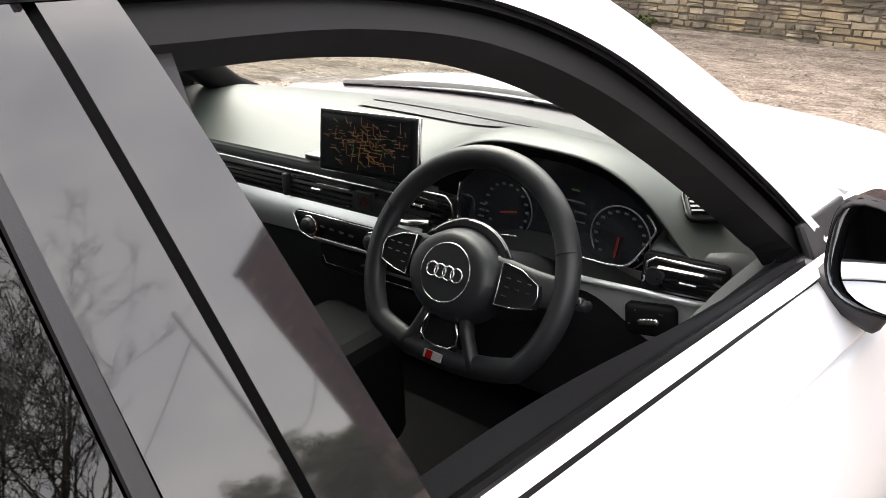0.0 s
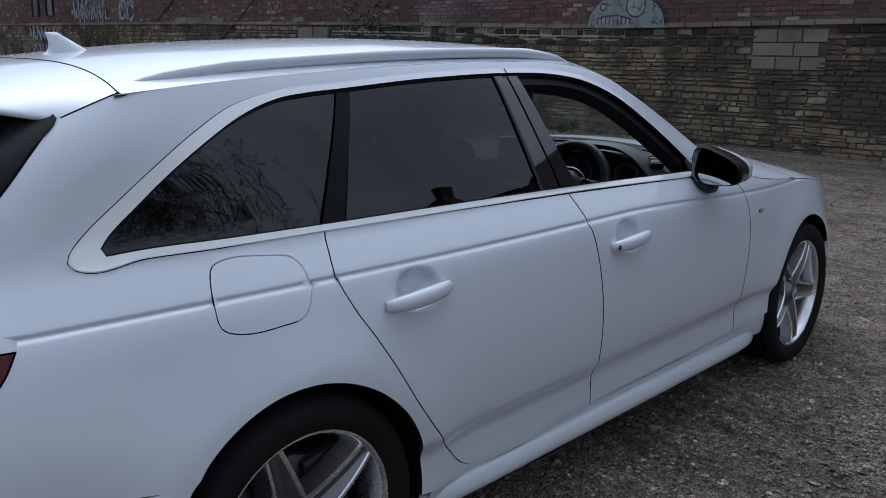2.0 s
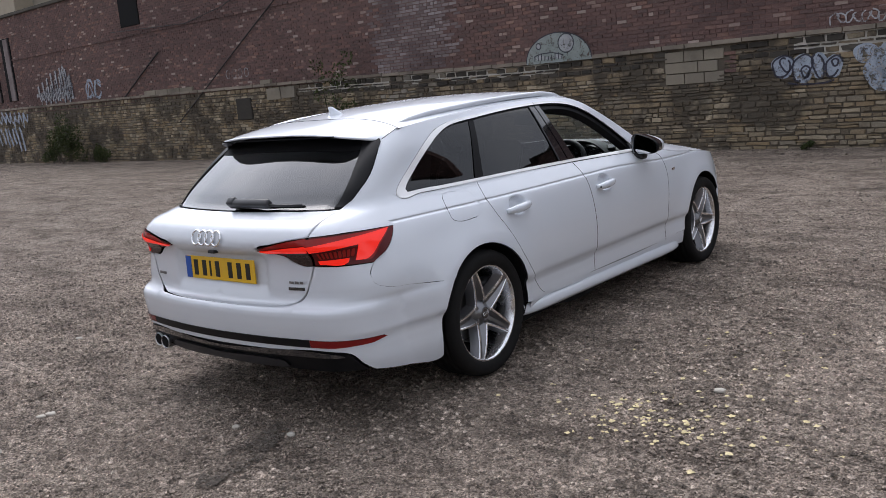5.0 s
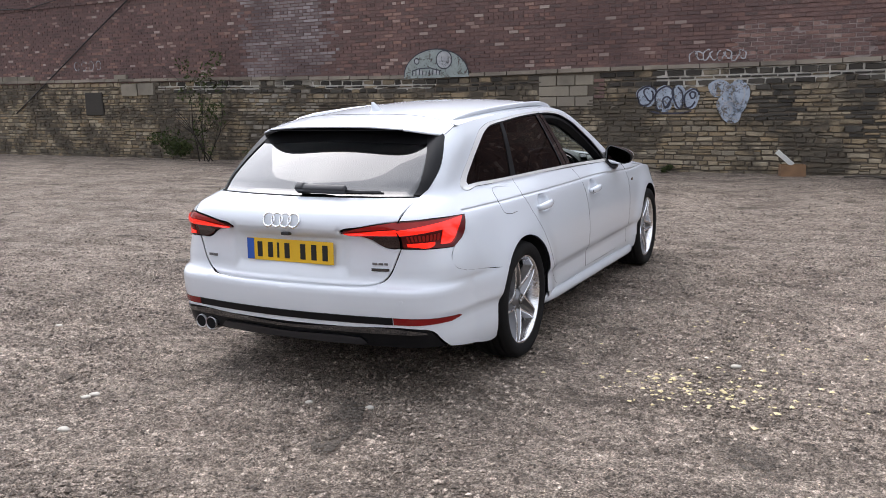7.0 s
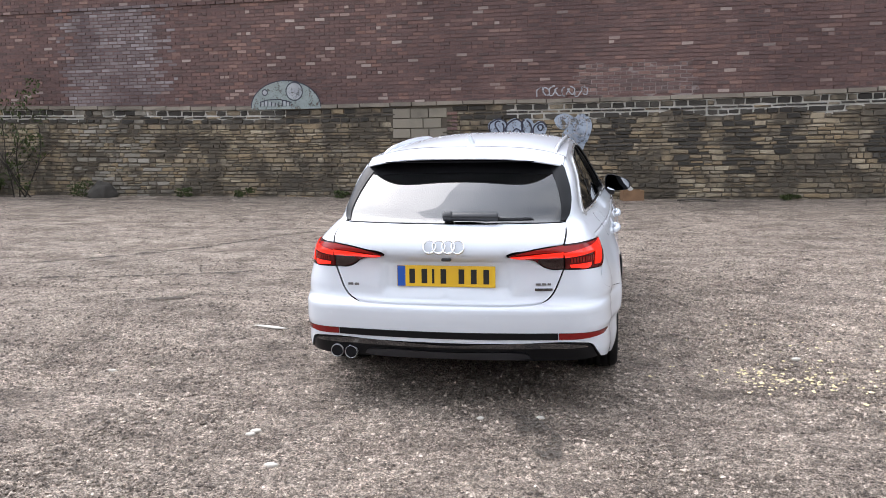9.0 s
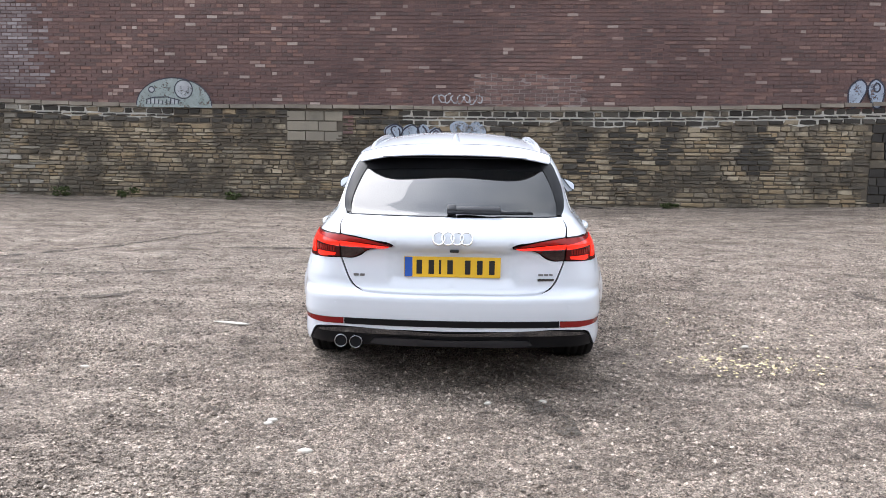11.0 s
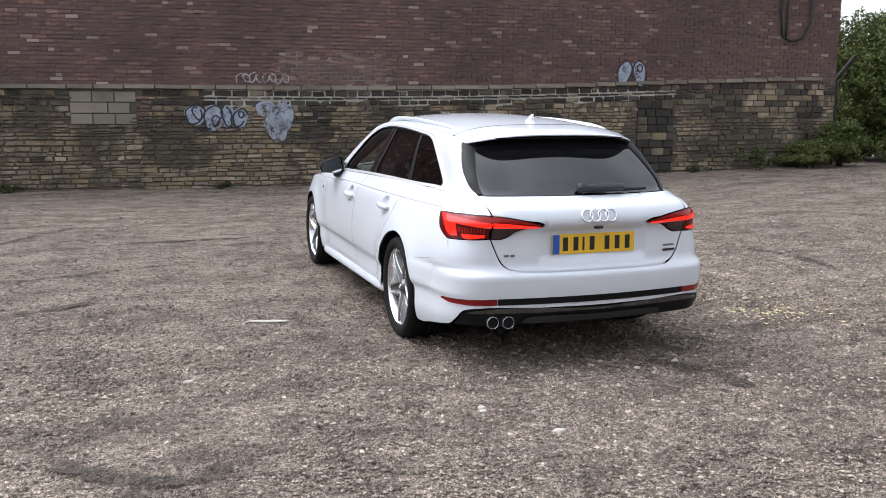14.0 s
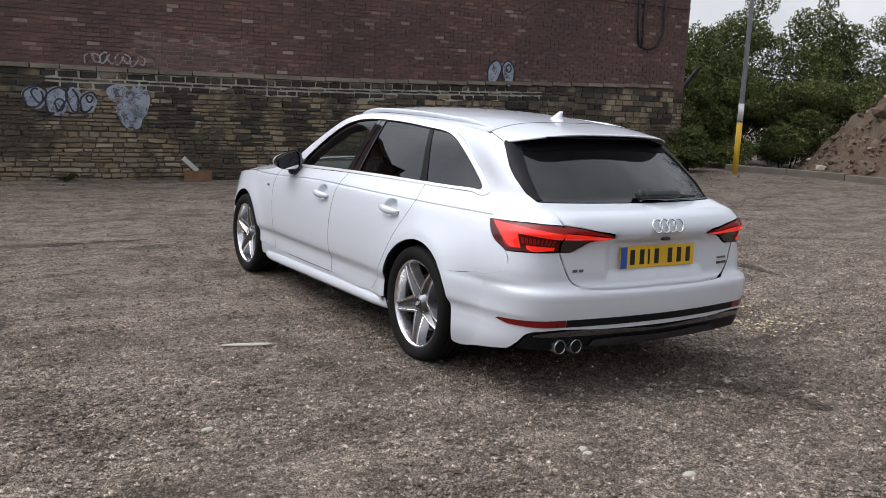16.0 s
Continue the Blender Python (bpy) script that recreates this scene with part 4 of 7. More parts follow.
for q in range(4):
    c = Vector((-.0735 + .049 * q, 0, .866))
    c.y = rear_y(c.x, .866) - .006
    v, f = tube([c + Vector((.0325 * math.cos(a * math.pi / 16), .16 * .0325 * math.sin(a * math.pi / 16) * 2, .0325 * math.sin(a * math.pi / 16))) for a in range(32)], .0052, 8, True)
    mesh_of("ring", v, f, ALLOY, emblem)
plate = part("number_plate", block((.52, .006, .111), (0, -2.353, .705), (-1.5, 0, 0), bevel=.002), PLATE_YELLOW, car, "yellow rear number plate with plain dark bars")
part("blue_band", block((.042, .003, .107), (-.236, -2.3565, .705), (-1.5, 0, 0), bevel=0), PLATE_BLUE, plate)
for x in (-.178, -.113, -.066, -.012, .083, .148, .213):
    part("bar", block((.030 if x != -.066 else .012, .003, .076), (x, -2.3565, .705), (-1.5, 0, 0), bevel=0), INK, plate)
for x, z, w, h in ((-.522, .652, .028, .030), (-.487, .652, .024, .030), (.478, .668, .026, .024), (.508, .668, .022, .024), (.534, .668, .018, .024)):
    part("badge_bar", block((w, .004, h * .45), (x, rear_y(x, z) - .003, z), (0, 0, 0), bevel=.001), ALLOY_DARK, tailgate)
part("badge_strip", block((.090, .004, .014), (.506, rear_y(.506, .64) - .003, .640), (0, 0, 9), bevel=.001), GLOSS_BLACK, tailgate)
part("camera_pod", block((.05, .03, .016), (.01, -2.385, .797), bevel=.006), BLACK_PLASTIC, tailgate)
for x in (-.63, -.22, .22, .63):
    c = skin(*on_tail(abs(x), .50))
    n = skin_normal(*on_tail(abs(x), .50))
    n = Vector((math.copysign(n.x, x), n.y, n.z))
    disc_part("parking_sensor", .010, .0006, Matrix.Translation((math.copysign(c.x, x), c.y, c.z)) @ n.to_track_quat("X", "Z").to_matrix().to_4x4(), PAINT, bumper, 18)
wiper = part("rear_wiper", block((.29, .040, .040), (.115, -2.219, 1.001), (48, 0, 0), bevel=.012), BLACK_PLASTIC, car, "black rear wiper", smooth=True)
part("wiper_spindle", block((.055, .046, .050), (-.010, -2.216, 1.003), (48, 0, 0), bevel=.012), BLACK_PLASTIC, wiper, smooth=True)
v, f = tube([(.25, -2.22, .995), (.34, -2.205, .992), (.43, -2.175, .990)], [.008, .007, .006], 8)
mesh_of("wiper_arm", v, f, BLACK_PLASTIC, wiper)
v, f = tube([(.02, -2.205, .982), (.2, -2.20, .980), (.44, -2.165, .983)], .006, 6)
mesh_of("wiper_blade", v, f, RUBBER, wiper)

# ---- cabin ----


def brow(x):
    """How far the cowl over the instruments rises above the dashboard."""
    return .098 * math.exp(-abs((x - .345) / .225) ** 3.4)


def dash_edge(x):
    """Height of the dashboard's front edge; it falls a little towards the passenger."""
    return .918 + .045 * min(x, .12) - .050 * ease(.52, .72, x)


def dash_point(x, v):
    back = .87 - .22 * (x / .72) ** 2
    front = .468 + .012 * ease(.1, .3, x)
    cowl = brow(x) / .098
    if v < .72:
        k = v / .72
        y = back + (front - back) * k
        z = .962 + (dash_edge(x) - .962) * k + .030 * math.sin(math.pi * k) + brow(x) * ease(.22, 1.0, k)
    else:
        k = (v - .72) / .28
        y = front - .010 * math.sin(math.pi * min(1, k * 1.5)) + .055 * cowl * k
        z = dash_edge(x) + brow(x) - (.040 - .018 * cowl) * k * (.4 + .6 * k)
    return Vector((x, y, z))


def dash_at(u, v):
    return dash_point(-.72 + 1.42 * u, v)


v, f = sheet(dash_at, 90, 44)
dash = mesh_of("dashboard", v, f, DASH, car, True, "grey-black dashboard of soft vinyl")
TILT = -2.6      # degrees by which the passenger's half of the front leans


def lean(x, z):
    return z + .045 * min(x, .12)


part("fascia", block((.84, .10, .34), (-.27, .525, .715), (8, 0, 0), bevel=.02), LEATHER, dash, smooth=True)
part("fascia", block((.56, .10, .26), (.42, .545, .700), (8, 0, 0), bevel=.02), LEATHER, dash, smooth=True)
part("fascia", block((.18, .10, .12), (.625, .535, .862), (8, 0, 8), bevel=.02), LEATHER, dash, smooth=True)
v, f = sheet(lambda u, w: Vector((-.72 + .88 * u, .462 - .006 * math.sin(math.pi * w), lean(-.72 + .88 * u, .918 - .040 * w))), 30, 6)
mesh_of("padded_band", v, f, LEATHER, dash, True)
# loudspeaker grille let into the top, close under the windscreen
v, f = sheet(lambda u, w: dash_point(-.26 + .46 * u, .10 + .20 * w + .04 * u) + Vector((0, 0, .0035)), 24, 6)
mesh_of("speaker_grille", v, f, BLACK_PLASTIC, dash, True, "dark loudspeaker grille")
v, f = tube([dash_point(-.26 + .46 * k / 24, .20 + .04 * k / 24) + Vector((0, 0, .005)) for k in range(25)], .0016, 5)
mesh_of("grille_edge", v, f, DASH, dash)


def slats(name, x0, x1, z0, z1, count, y, parent, thick=.0035, yaw=0):
    for k in range(count):
        z = z0 + (z1 - z0) * (k + .5) / count
        part(name, block((x1 - x0, .012, thick), ((x0 + x1) / 2, y, lean((x0 + x1) / 2, z)), (24, TILT if x1 < .1 else 0, yaw), bevel=0), PILLAR_BLACK, parent)


# air vents across the passenger side, with the hazard switch at their end
vent = part("vent_strip", block((.72, .012, .050), (-.345, .468, lean(-.345, .862)), (0, TILT, 0), bevel=.004), SHELL_BLACK, car)
slats("slat", -.69, -.235, .842, .884, 4, .459, vent)
slats("slat", -.215, -.045, .842, .884, 4, .459, vent)
v, f = tube([(-.70 + .76 * k / 16, .456, lean(-.70 + .76 * k / 16, .891)) for k in range(17)], .0024, 6)
mesh_of("chrome_line", v, f, CHROME, vent)
part("vent_rib", block((.014, .020, .046), (-.225, .454, lean(-.225, .861)), (0, TILT, 0), bevel=.004), BLACK_PLASTIC, vent, smooth=True)
for x in (-.135, -.46):
    part("vent_knob", block((.026, .010, .0045), (x, .450, lean(x, .866)), (0, TILT, 0), bevel=.002), CHROME, vent)
hazard = part("hazard_switch", block((.042, .010, .038), (-.012, .458, lean(-.012, .862)), (0, TILT, 0), bevel=.003), BLACK_PLASTIC, vent)
v, f = tube([(-.012 + .010 * math.cos(radians(90 + 120 * k)), .452, lean(-.012, .860) + .010 * math.sin(radians(90 + 120 * k))) for k in range(3)], .0013, 5, True)
mesh_of("warning_triangle", v, f, LAMP_RED, vent)
mid_vent = part("driver_vent", block((.112, .014, .060), (.138, .470, .880), bevel=.008), SHELL_BLACK, car)
for k in range(4):
    part("slat", block((.096, .010, .0035), (.138, .461, .864 + .012 * k), (24, 0, 0), bevel=0), PILLAR_BLACK, mid_vent)
v, f = tube([(.088, .458, .908), (.178, .458, .912), (.190, .458, .902), (.196, .458, .880)], .0018, 6)
mesh_of("chrome_edge", v, f, CHROME, mid_vent)
part("vent_knob", block((.024, .010, .005), (.120, .455, .884), bevel=.002), CHROME, mid_vent)
v, f = tube([(.072, .440, .846), (.092, .434, .853), (.125, .432, .858), (.162, .436, .866)], [.007, .009, .009, .007], 10, flat=.8)
mesh_of("chrome_lever", v, f, CHROME, mid_vent)
v, f = sheet(lambda u, w: Vector((-.71 + .84 * u, .456 - .012 * math.sin(math.pi * w), lean(-.71 + .84 * u, .836 - (.084 - .022 * u) * w))), 24, 10)
mesh_of("aluminium_strip", v, f, ALU_TRIM, dash, True, "brushed aluminium trim strip")
climate = part("climate_panel", block((.235, .018, .050), (-.072, .444, lean(-.072, .795)), (10, TILT, 0), bevel=.012, segments=3), SHELL_BLACK, car, smooth=True)
v, f = tube([(x, .433, lean(x, z)) for x, z in ((-.186, .812), (-.170, .778), (-.140, .770), (.045, .770))], .0014, 5)
mesh_of("chrome_edge", v, f, CHROME, climate)
v, f = tube([(x, .433, lean(x, z)) for x, z in ((-.186, .812), (-.176, .820), (-.150, .821), (.045, .821))], .0014, 5)
mesh_of("chrome_edge", v, f, CHROME, climate)
for x in (-.140, .030):
    v, f = lathe([(.0001, .016), (.013, .016), (.0155, .012), (.017, 0)], 28)
    mesh_of("climate_knob", moved(v, pose(x, .436, lean(x, .796), 0, 0, -90)), f, BLACK_PLASTIC, climate)
    v, f = tube([(x + .0185 * math.cos(a * .2618), .432, lean(x, .796) + .0185 * math.sin(a * .2618)) for a in range(24)], .0022, 6, True)
    mesh_of("knob_ring", v, f, CHROME, climate)
    v, f = tube([(x + .0205 * math.cos(radians(a)), .434, lean(x, .796) + .0205 * math.sin(radians(a))) for a in range(-70, 50, 12)], .0016, 6)
    mesh_of("red_arc", v, f, LAMP_RED, climate)
for k in range(4):
    part("key", block((.010, .004, .0035), (-.105 + .026 * k, .434, lean(-.07, .798)), bevel=0), ALLOY_DARK, climate)
part("key_bar", block((.150, .008, .0085), (-.052, .433, lean(-.05, .773)), (0, TILT, 0), bevel=.002), CHROME, climate)
storage = part("storage_panel", block((.30, .02, .050), (.02, .456, lean(.02, .733)), (0, TILT, 0), bevel=.006), SHELL_BLACK, car)
v, f = tube([(-.115, .444, .733), (-.108, .444, .716), (.16, .444, .728)], .0013, 5)
mesh_of("chrome_edge", v, f, CHROME, storage)
part("switch", block((.016, .010, .006), (.128, .440, .763), bevel=.002), CHROME, storage)
part("switch_row", block((.16, .008, .003), (.07, .444, .742), (0, TILT, 0), bevel=0), ALLOY_DARK, storage)
# display
DISPLAY = pose(.0, .452, .9705, -7, -4.0, 0)
screen = part("display", (lambda b: (b.transform(DISPLAY), b)[1])(block((.238, .012, .112), (0, 0, 0), bevel=.004)), SHELL_BLACK, car, "display showing a dim map")
part("display_edge", (lambda b: (b.transform(DISPLAY), b)[1])(block((.246, .012, .118), (0, .004, 0), bevel=.005, segments=3)), CHROME, screen, smooth=True)
part("display_glass", (lambda b: (b.transform(DISPLAY), b)[1])(block((.222, .002, .096), (0, -.0062, 0), bevel=0)), SCREEN, screen)
rng = random.Random(5)
for k in range(150):
    near = rng.random() < .75
    x, z = (rng.gauss(.0, .045), rng.gauss(0, .020)) if near else (rng.uniform(-.095, .095), rng.uniform(-.04, .04))
    x, z = max(-.098, min(.098, x)), max(-.042, min(.042, z))
    line = block((rng.uniform(.005, .022), .0008, .0008), (0, 0, 0), (0, rng.choice((0, 0, 0, 4, -5, 70, 85, -78, 30)), 0), bevel=0)
    line.transform(DISPLAY @ pose(x, -.0076, z))
    part("map_line", line, MAP_GLOW if k % 6 else MAP_GREEN, screen)
part("display_foot", block((.17, .06, .022), (-.005, .485, .915), (0, TILT, 0), bevel=.006), BLACK_PLASTIC, dash)
part("card_slot", block((.055, .03, .012), (-.145, .470, .918), (0, TILT, 0), bevel=.003), ALLOY_DARK, dash)
# instruments: a dark glass under the cowl, with a bright line along its lower edge
CLUSTER = [(.180, .930), (.181, .885), (.192, .865), (.215, .855), (.260, .859), (.302, .866), (.345, .868), (.400, .866), (.450, .864), (.500, .867), (.522, .880), (.546, .925), (.543, .938), (.530, .950), (.490, .972), (.44, .988), (.38, .996), (.32, .996), (.26, .985), (.21, .960)]


def cluster_y(z):
    return .492 + (z - .9) * .22


v = [(x, cluster_y(z), z) for x, z in CLUSTER] + [(.36, cluster_y(.925), .925)]
cluster = mesh_of("instrument_panel", v, [(i, (i + 1) % 20, 20) for i in range(20)], SCREEN, car, False, "dark instrument cluster")
fine = [Vector((x, cluster_y(z) - .004, z)) for x, z in CLUSTER[:14]]
smooth_edge = []
for i in range(len(fine) - 1):
    p0, p1, p2, p3 = fine[max(0, i - 1)], fine[i], fine[i + 1], fine[min(len(fine) - 1, i + 2)]
    for q in range(4):
        t = q / 4
        smooth_edge.append(.5 * ((2 * p1) + (p2 - p0) * t + (2 * p0 - 5 * p1 + 4 * p2 - p3) * t * t + (3 * p1 - p0 - 3 * p2 + p3) * t ** 3))
v, f = tube(smooth_edge + [fine[-1]], .0018, 6)
mesh_of("chrome_edge", v, f, CHROME, cluster)
v, f = sheet(lambda u, w: Vector((.160 + .42 * u, .487 - .022 * w, .858 + .012 * math.sin(math.pi * u) - .030 * w - .014 * math.cos(2 * math.pi * u))), 24, 4)
mesh_of("cluster_shroud", v, f, SHELL_BLACK, cluster)
for gx in (.284, .494):
    v, f = tube([(gx + .050 * math.cos(radians(a)), cluster_y(.908) - .005, .908 + .050 * math.sin(radians(a))) for a in (range(-60, 240, 12) if gx > .4 else range(-40, 60, 12))], .0012, 5)
    mesh_of("gauge_ring", v, f, ALLOY_DARK, cluster)
    for a in range(-40, 225, 20):
        part("mark", block((.006, .001, .0035), (gx + .041 * math.cos(radians(a)), cluster_y(.908) - .006, .908 + .041 * math.sin(radians(a))), bevel=0), DIAL_WHITE, cluster)
part("needle", block((.0035, .002, .034), (.491, cluster_y(.9) - .007, .893), (0, 8, 0), bevel=0), DIAL_RED, cluster)
part("needle", block((.034, .002, .003), (.290, cluster_y(.9) - .007, .903), (0, -12, 0), bevel=0), DIAL_RED, cluster)
for k, (x, z, w) in enumerate(((.405, .962, .014), (.40, .945, .050), (.42, .930, .022), (.42, .916, .024), (.405, .902, .030), (.41, .890, .026), (.41, .880, .018), (.236, .905, .012), (.236, .895, .010), (.236, .885, .012))):
    part("readout", block((w, .001, .0028), (x, cluster_y(z) - .006, z), bevel=0), MAP_GREEN if k == 0 else DIAL_RED if k == 5 else DIAL_WHITE, cluster)
# driver's side vent, light switches, demister
outer_vent = part("side_vent", block((.125, .016, .066), (.610, .472, .880), (0, 0, 10), bevel=.010), SHELL_BLACK, car)
for k in range(3):
    part("slat", block((.090, .010, .0035), (.620, .462, .864 + .015 * k), (24, 0, 10), bevel=0), PILLAR_BLACK, outer_vent)
v, f = tube([(.556, .452, .868), (.560, .452, .900), (.572, .452, .908), (.668, .470, .906)], .0022, 6)
mesh_of("chrome_edge", v, f, CHROME, outer_vent)
part("vent_knob", block((.026, .010, .005), (.622, .456, .880), (0, 0, 10), bevel=.002), CHROME, outer_vent)
disc_part("thumb_wheel", .014, .008, pose(.572, .458, .880, 0, 0, -90), BLACK_PLASTIC, outer_vent, 18)
v, f = sheet(lambda u, w: Vector((.452 + .225 * u, .452 + .012 * u, .842 + .012 * u - (.018 + .066 * ease(0, .7, u)) * w)), 16, 8)
mesh_of("aluminium_strip", v, f, ALU_TRIM, dash, True)
v, f = tube([(.452, .448, .843), (.56, .452, .850), (.677, .462, .855)], .006, 8)
mesh_of("trim_edge", v, f, ALU_TRIM, dash)
switch = part("light_switch", block((.078, .014, .050), (.578, .447, .815), (0, -8, 6), bevel=.010, segments=3), SHELL_BLACK, car, smooth=True)
part("switch_knob", block((.034, .014, .010), (.578, .440, .814), (0, -14, 6), bevel=.004), CHROME, switch)
for x, z in ((.553, .826), (.595, .830), (.550, .803)):
    part("mark", block((.007, .003, .002), (x, .439, z), bevel=0), ALLOY_DARK, switch)
q = dash_point(.588, .30)
n_ = (dash_point(.596, .30) - dash_point(.580, .30)).cross(dash_point(.588, .30) - dash_point(.588, .33)).normalized()
n_ = (n_ + Vector((.25, -.55, .10))).normalized()
DEMIST = Matrix.Translation(Vector((.590, .546, .962)) + n_ * .010) @ n_.to_track_quat("Z", "Y").to_matrix().to_4x4()
demister = part("demister_vent", (lambda b: (b.transform(DEMIST), b)[1])(block((.058, .056, .010), (0, 0, 0), bevel=.012, segments=3)), DASH, car, smooth=True)
part("opening", (lambda b: (b.transform(DEMIST), b)[1])(block((.044, .042, .003), (0, 0, .0045), bevel=.001)), SHELL_BLACK, demister)
for k in range(5):
    part("slat", (lambda b: (b.transform(DEMIST), b)[1])(block((.044, .0035, .004), (0, -.016 + .008 * k, .006), bevel=0)), ALLOY_DARK, demister)

# steering wheel, in its own plane: x across, z up the rim, y away from the driver
SW = pose(.353, .292, .867, -24, 0, 0) @ Matrix.Scale(.965, 4)


def rim_point(a):
    x, z = .174 * math.cos(a), .174 * math.sin(a)
    if z < -.112:
        z = -.112 - (-.112 - z) * .36
    return Vector((x, -.005, z + .009))


v, f = tube([rim_point(2 * math.pi * i / 96) for i in range(96)], .0165, 16, True, 1.12)
steering = mesh_of("steering_wheel", moved(v, SW), f, LEATHER, car, True, "black leather steering wheel with flat bottom")
for a in (22, 158):
    p0 = rim_point(radians(a))
    d0 = Vector((-math.sin(radians(a)), 0, math.cos(radians(a))))
    s0, r0 = Vector((0, 1, 0)), p0.normalized()
    v, f = tube([p0 + (s0 * math.cos(k * .3927) * 1.12 + r0 * math.sin(k * .3927)) * .0168 for k in range(16)], .0008, 4, True)
    mesh_of("rim_seam", moved(v, SW), f, SHELL_BLACK, steering)
v, f = sheet(lambda u, w: Vector(((.004 + .074 * w ** .6) * math.cos(2 * math.pi * u) * (1 + .10 * math.cos(2 * math.pi * u) ** 2), -.053 + .006 * w ** 2 + .050 * w ** 7, (.004 + .070 * w ** .6) * math.sin(2 * math.pi * u))), 48, 16)
mesh_of("airbag_cover", moved(v, SW), f, LEATHER, steering)
v, f = tube([(.082 * math.cos(radians(a)), -.012, .075 * math.sin(radians(a))) for a in range(0, 181, 9)], .008, 8, False, 1.6)
mesh_of("hub_collar", moved(v, SW), f, GLOSS_BLACK, steering)
v, f = tube([(.044 * math.cos(a * .2094), -.0515, .044 * math.sin(a * .2094)) for a in range(30)], .0013, 6, True)
mesh_of("chrome_ring", moved(v, SW), f, CHROME, steering)
for q in range(4):
    v, f = tube([(-.0225 + .015 * q + .0102 * math.cos(a * .314), -.0535, .0102 * math.sin(a * .314)) for a in range(20)], .0014, 6, True)
    mesh_of("ring", moved(v, SW), f, CHROME, steering)
for s in (-1, 1):
    # side spoke: broad at the hub, thinner where it meets the rim
    v, f = sheet(lambda u, w, s=s: Vector((s * (.062 + .116 * u), -.012 + .012 * u - .016 * math.sin(math.pi * w) ** .6 * (1 - .3 * u), .012 + .006 * u + (.036 - .012 * u * (2 - u)) * math.cos(math.pi * w))), 12, 12)
    mesh_of("spoke", moved(v, SW), f if s > 0 else [tuple(reversed(q)) for q in f], LEATHER, steering, True)
    outline = [(.082, .036), (.112, .032), (.142, .018), (.146, .004), (.143, -.016), (.112, -.024), (.084, -.026)]
    v = [Vector((s * x, -.0335 + .10 * (x - .082), z + .004)) for x, z in outline] + [Vector((s * x, -.022 + .10 * (x - .082), z + .004)) for x, z in outline]
    m_ = len(outline)
    f = [tuple(range(m_))] + [(i, i + m_, (i + 1) % m_ + m_, (i + 1) % m_) for i in range(m_)]
    mesh_of("button_pad", moved(v, SW), f, SHELL_BLACK, steering, False)
    v, f = tube([Vector((s * x, -.0345 + .10 * (x - .082), z + .004)) for x, z in outline], .0011, 6, True)
    mesh_of("chrome_edge", moved(v, SW), f, CHROME, steering)
    for k in range(7):
        sp = block((.007, .001, .0016), (s * (.096 + .017 * (k % 3)), -.0335 + .0017 * (k % 3), .020 - .013 * (k // 3)), bevel=0)
        sp.transform(SW)
        part("mark", sp, ALLOY_DARK, steering)
    # lower prong of the forked spoke
    v, f = tube([(s * .030, -.014, -.050), (s * .045, -.012, -.085), (s * .056, -.008, -.108), (s * .068, -.006, -.125)], [.014, .0125, .013, .018], 12, flat=.8)
    mesh_of("lower_spoke", moved(v, SW), f, LEATHER, steering)
v, f = tube([(-.024, -.026, -.062), (-.034, -.024, -.086), (-.034, -.022, -.099), (-.022, -.021, -.108), (.0, -.021, -.111), (.022, -.021, -.108), (.034, -.022, -.099), (.034, -.024, -.086), (.024, -.026, -.062)], .0017, 6)
mesh_of("chrome_edge", moved(v, SW), f, CHROME, steering)
v, f = sheet(lambda u, w: Vector(((-.030 + .060 * u) * (.85 + .3 * w), -.016, -.060 - .050 * w)), 4, 4)
mesh_of("spoke_insert", moved(v, SW), f, SHELL_BLACK, steering)
sp = block((.034, .004, .013), (0, -.0225, -.126), bevel=.001)
sp.transform(SW)
part("badge_bar", sp, ALU_TRIM, steering)
sp = block((.012, .004, .013), (-.006, -.0237, -.126), bevel=.001)
sp.transform(SW)
part("badge_red", sp, LAMP_RED, steering)
v, f = lathe([(.05, .0), (.055, .10), (.065, .22), (.07, .26)], 20)
mesh_of("steering_column", moved(v, SW @ pose(0, .0, 0, 0, 0, 90)), f, BLACK_PLASTIC, steering)
for s in (-1, 1):
    v, f = tube([(s * .07, .062, .002), (s * .13, .056, .006), (s * .175, .048, .010), (s * .186, .046, .011)], [.010, .0105, .013, .013], 10, flat=.7)
    mesh_of("stalk", moved(v, SW), f, BLACK_PLASTIC, steering)
    part("stalk_button", (lambda b: (b.transform(SW), b)[1])(block((.030, .012, .010), (s * .168, .036, .016), bevel=.002)), ALLOY_DARK, steering)

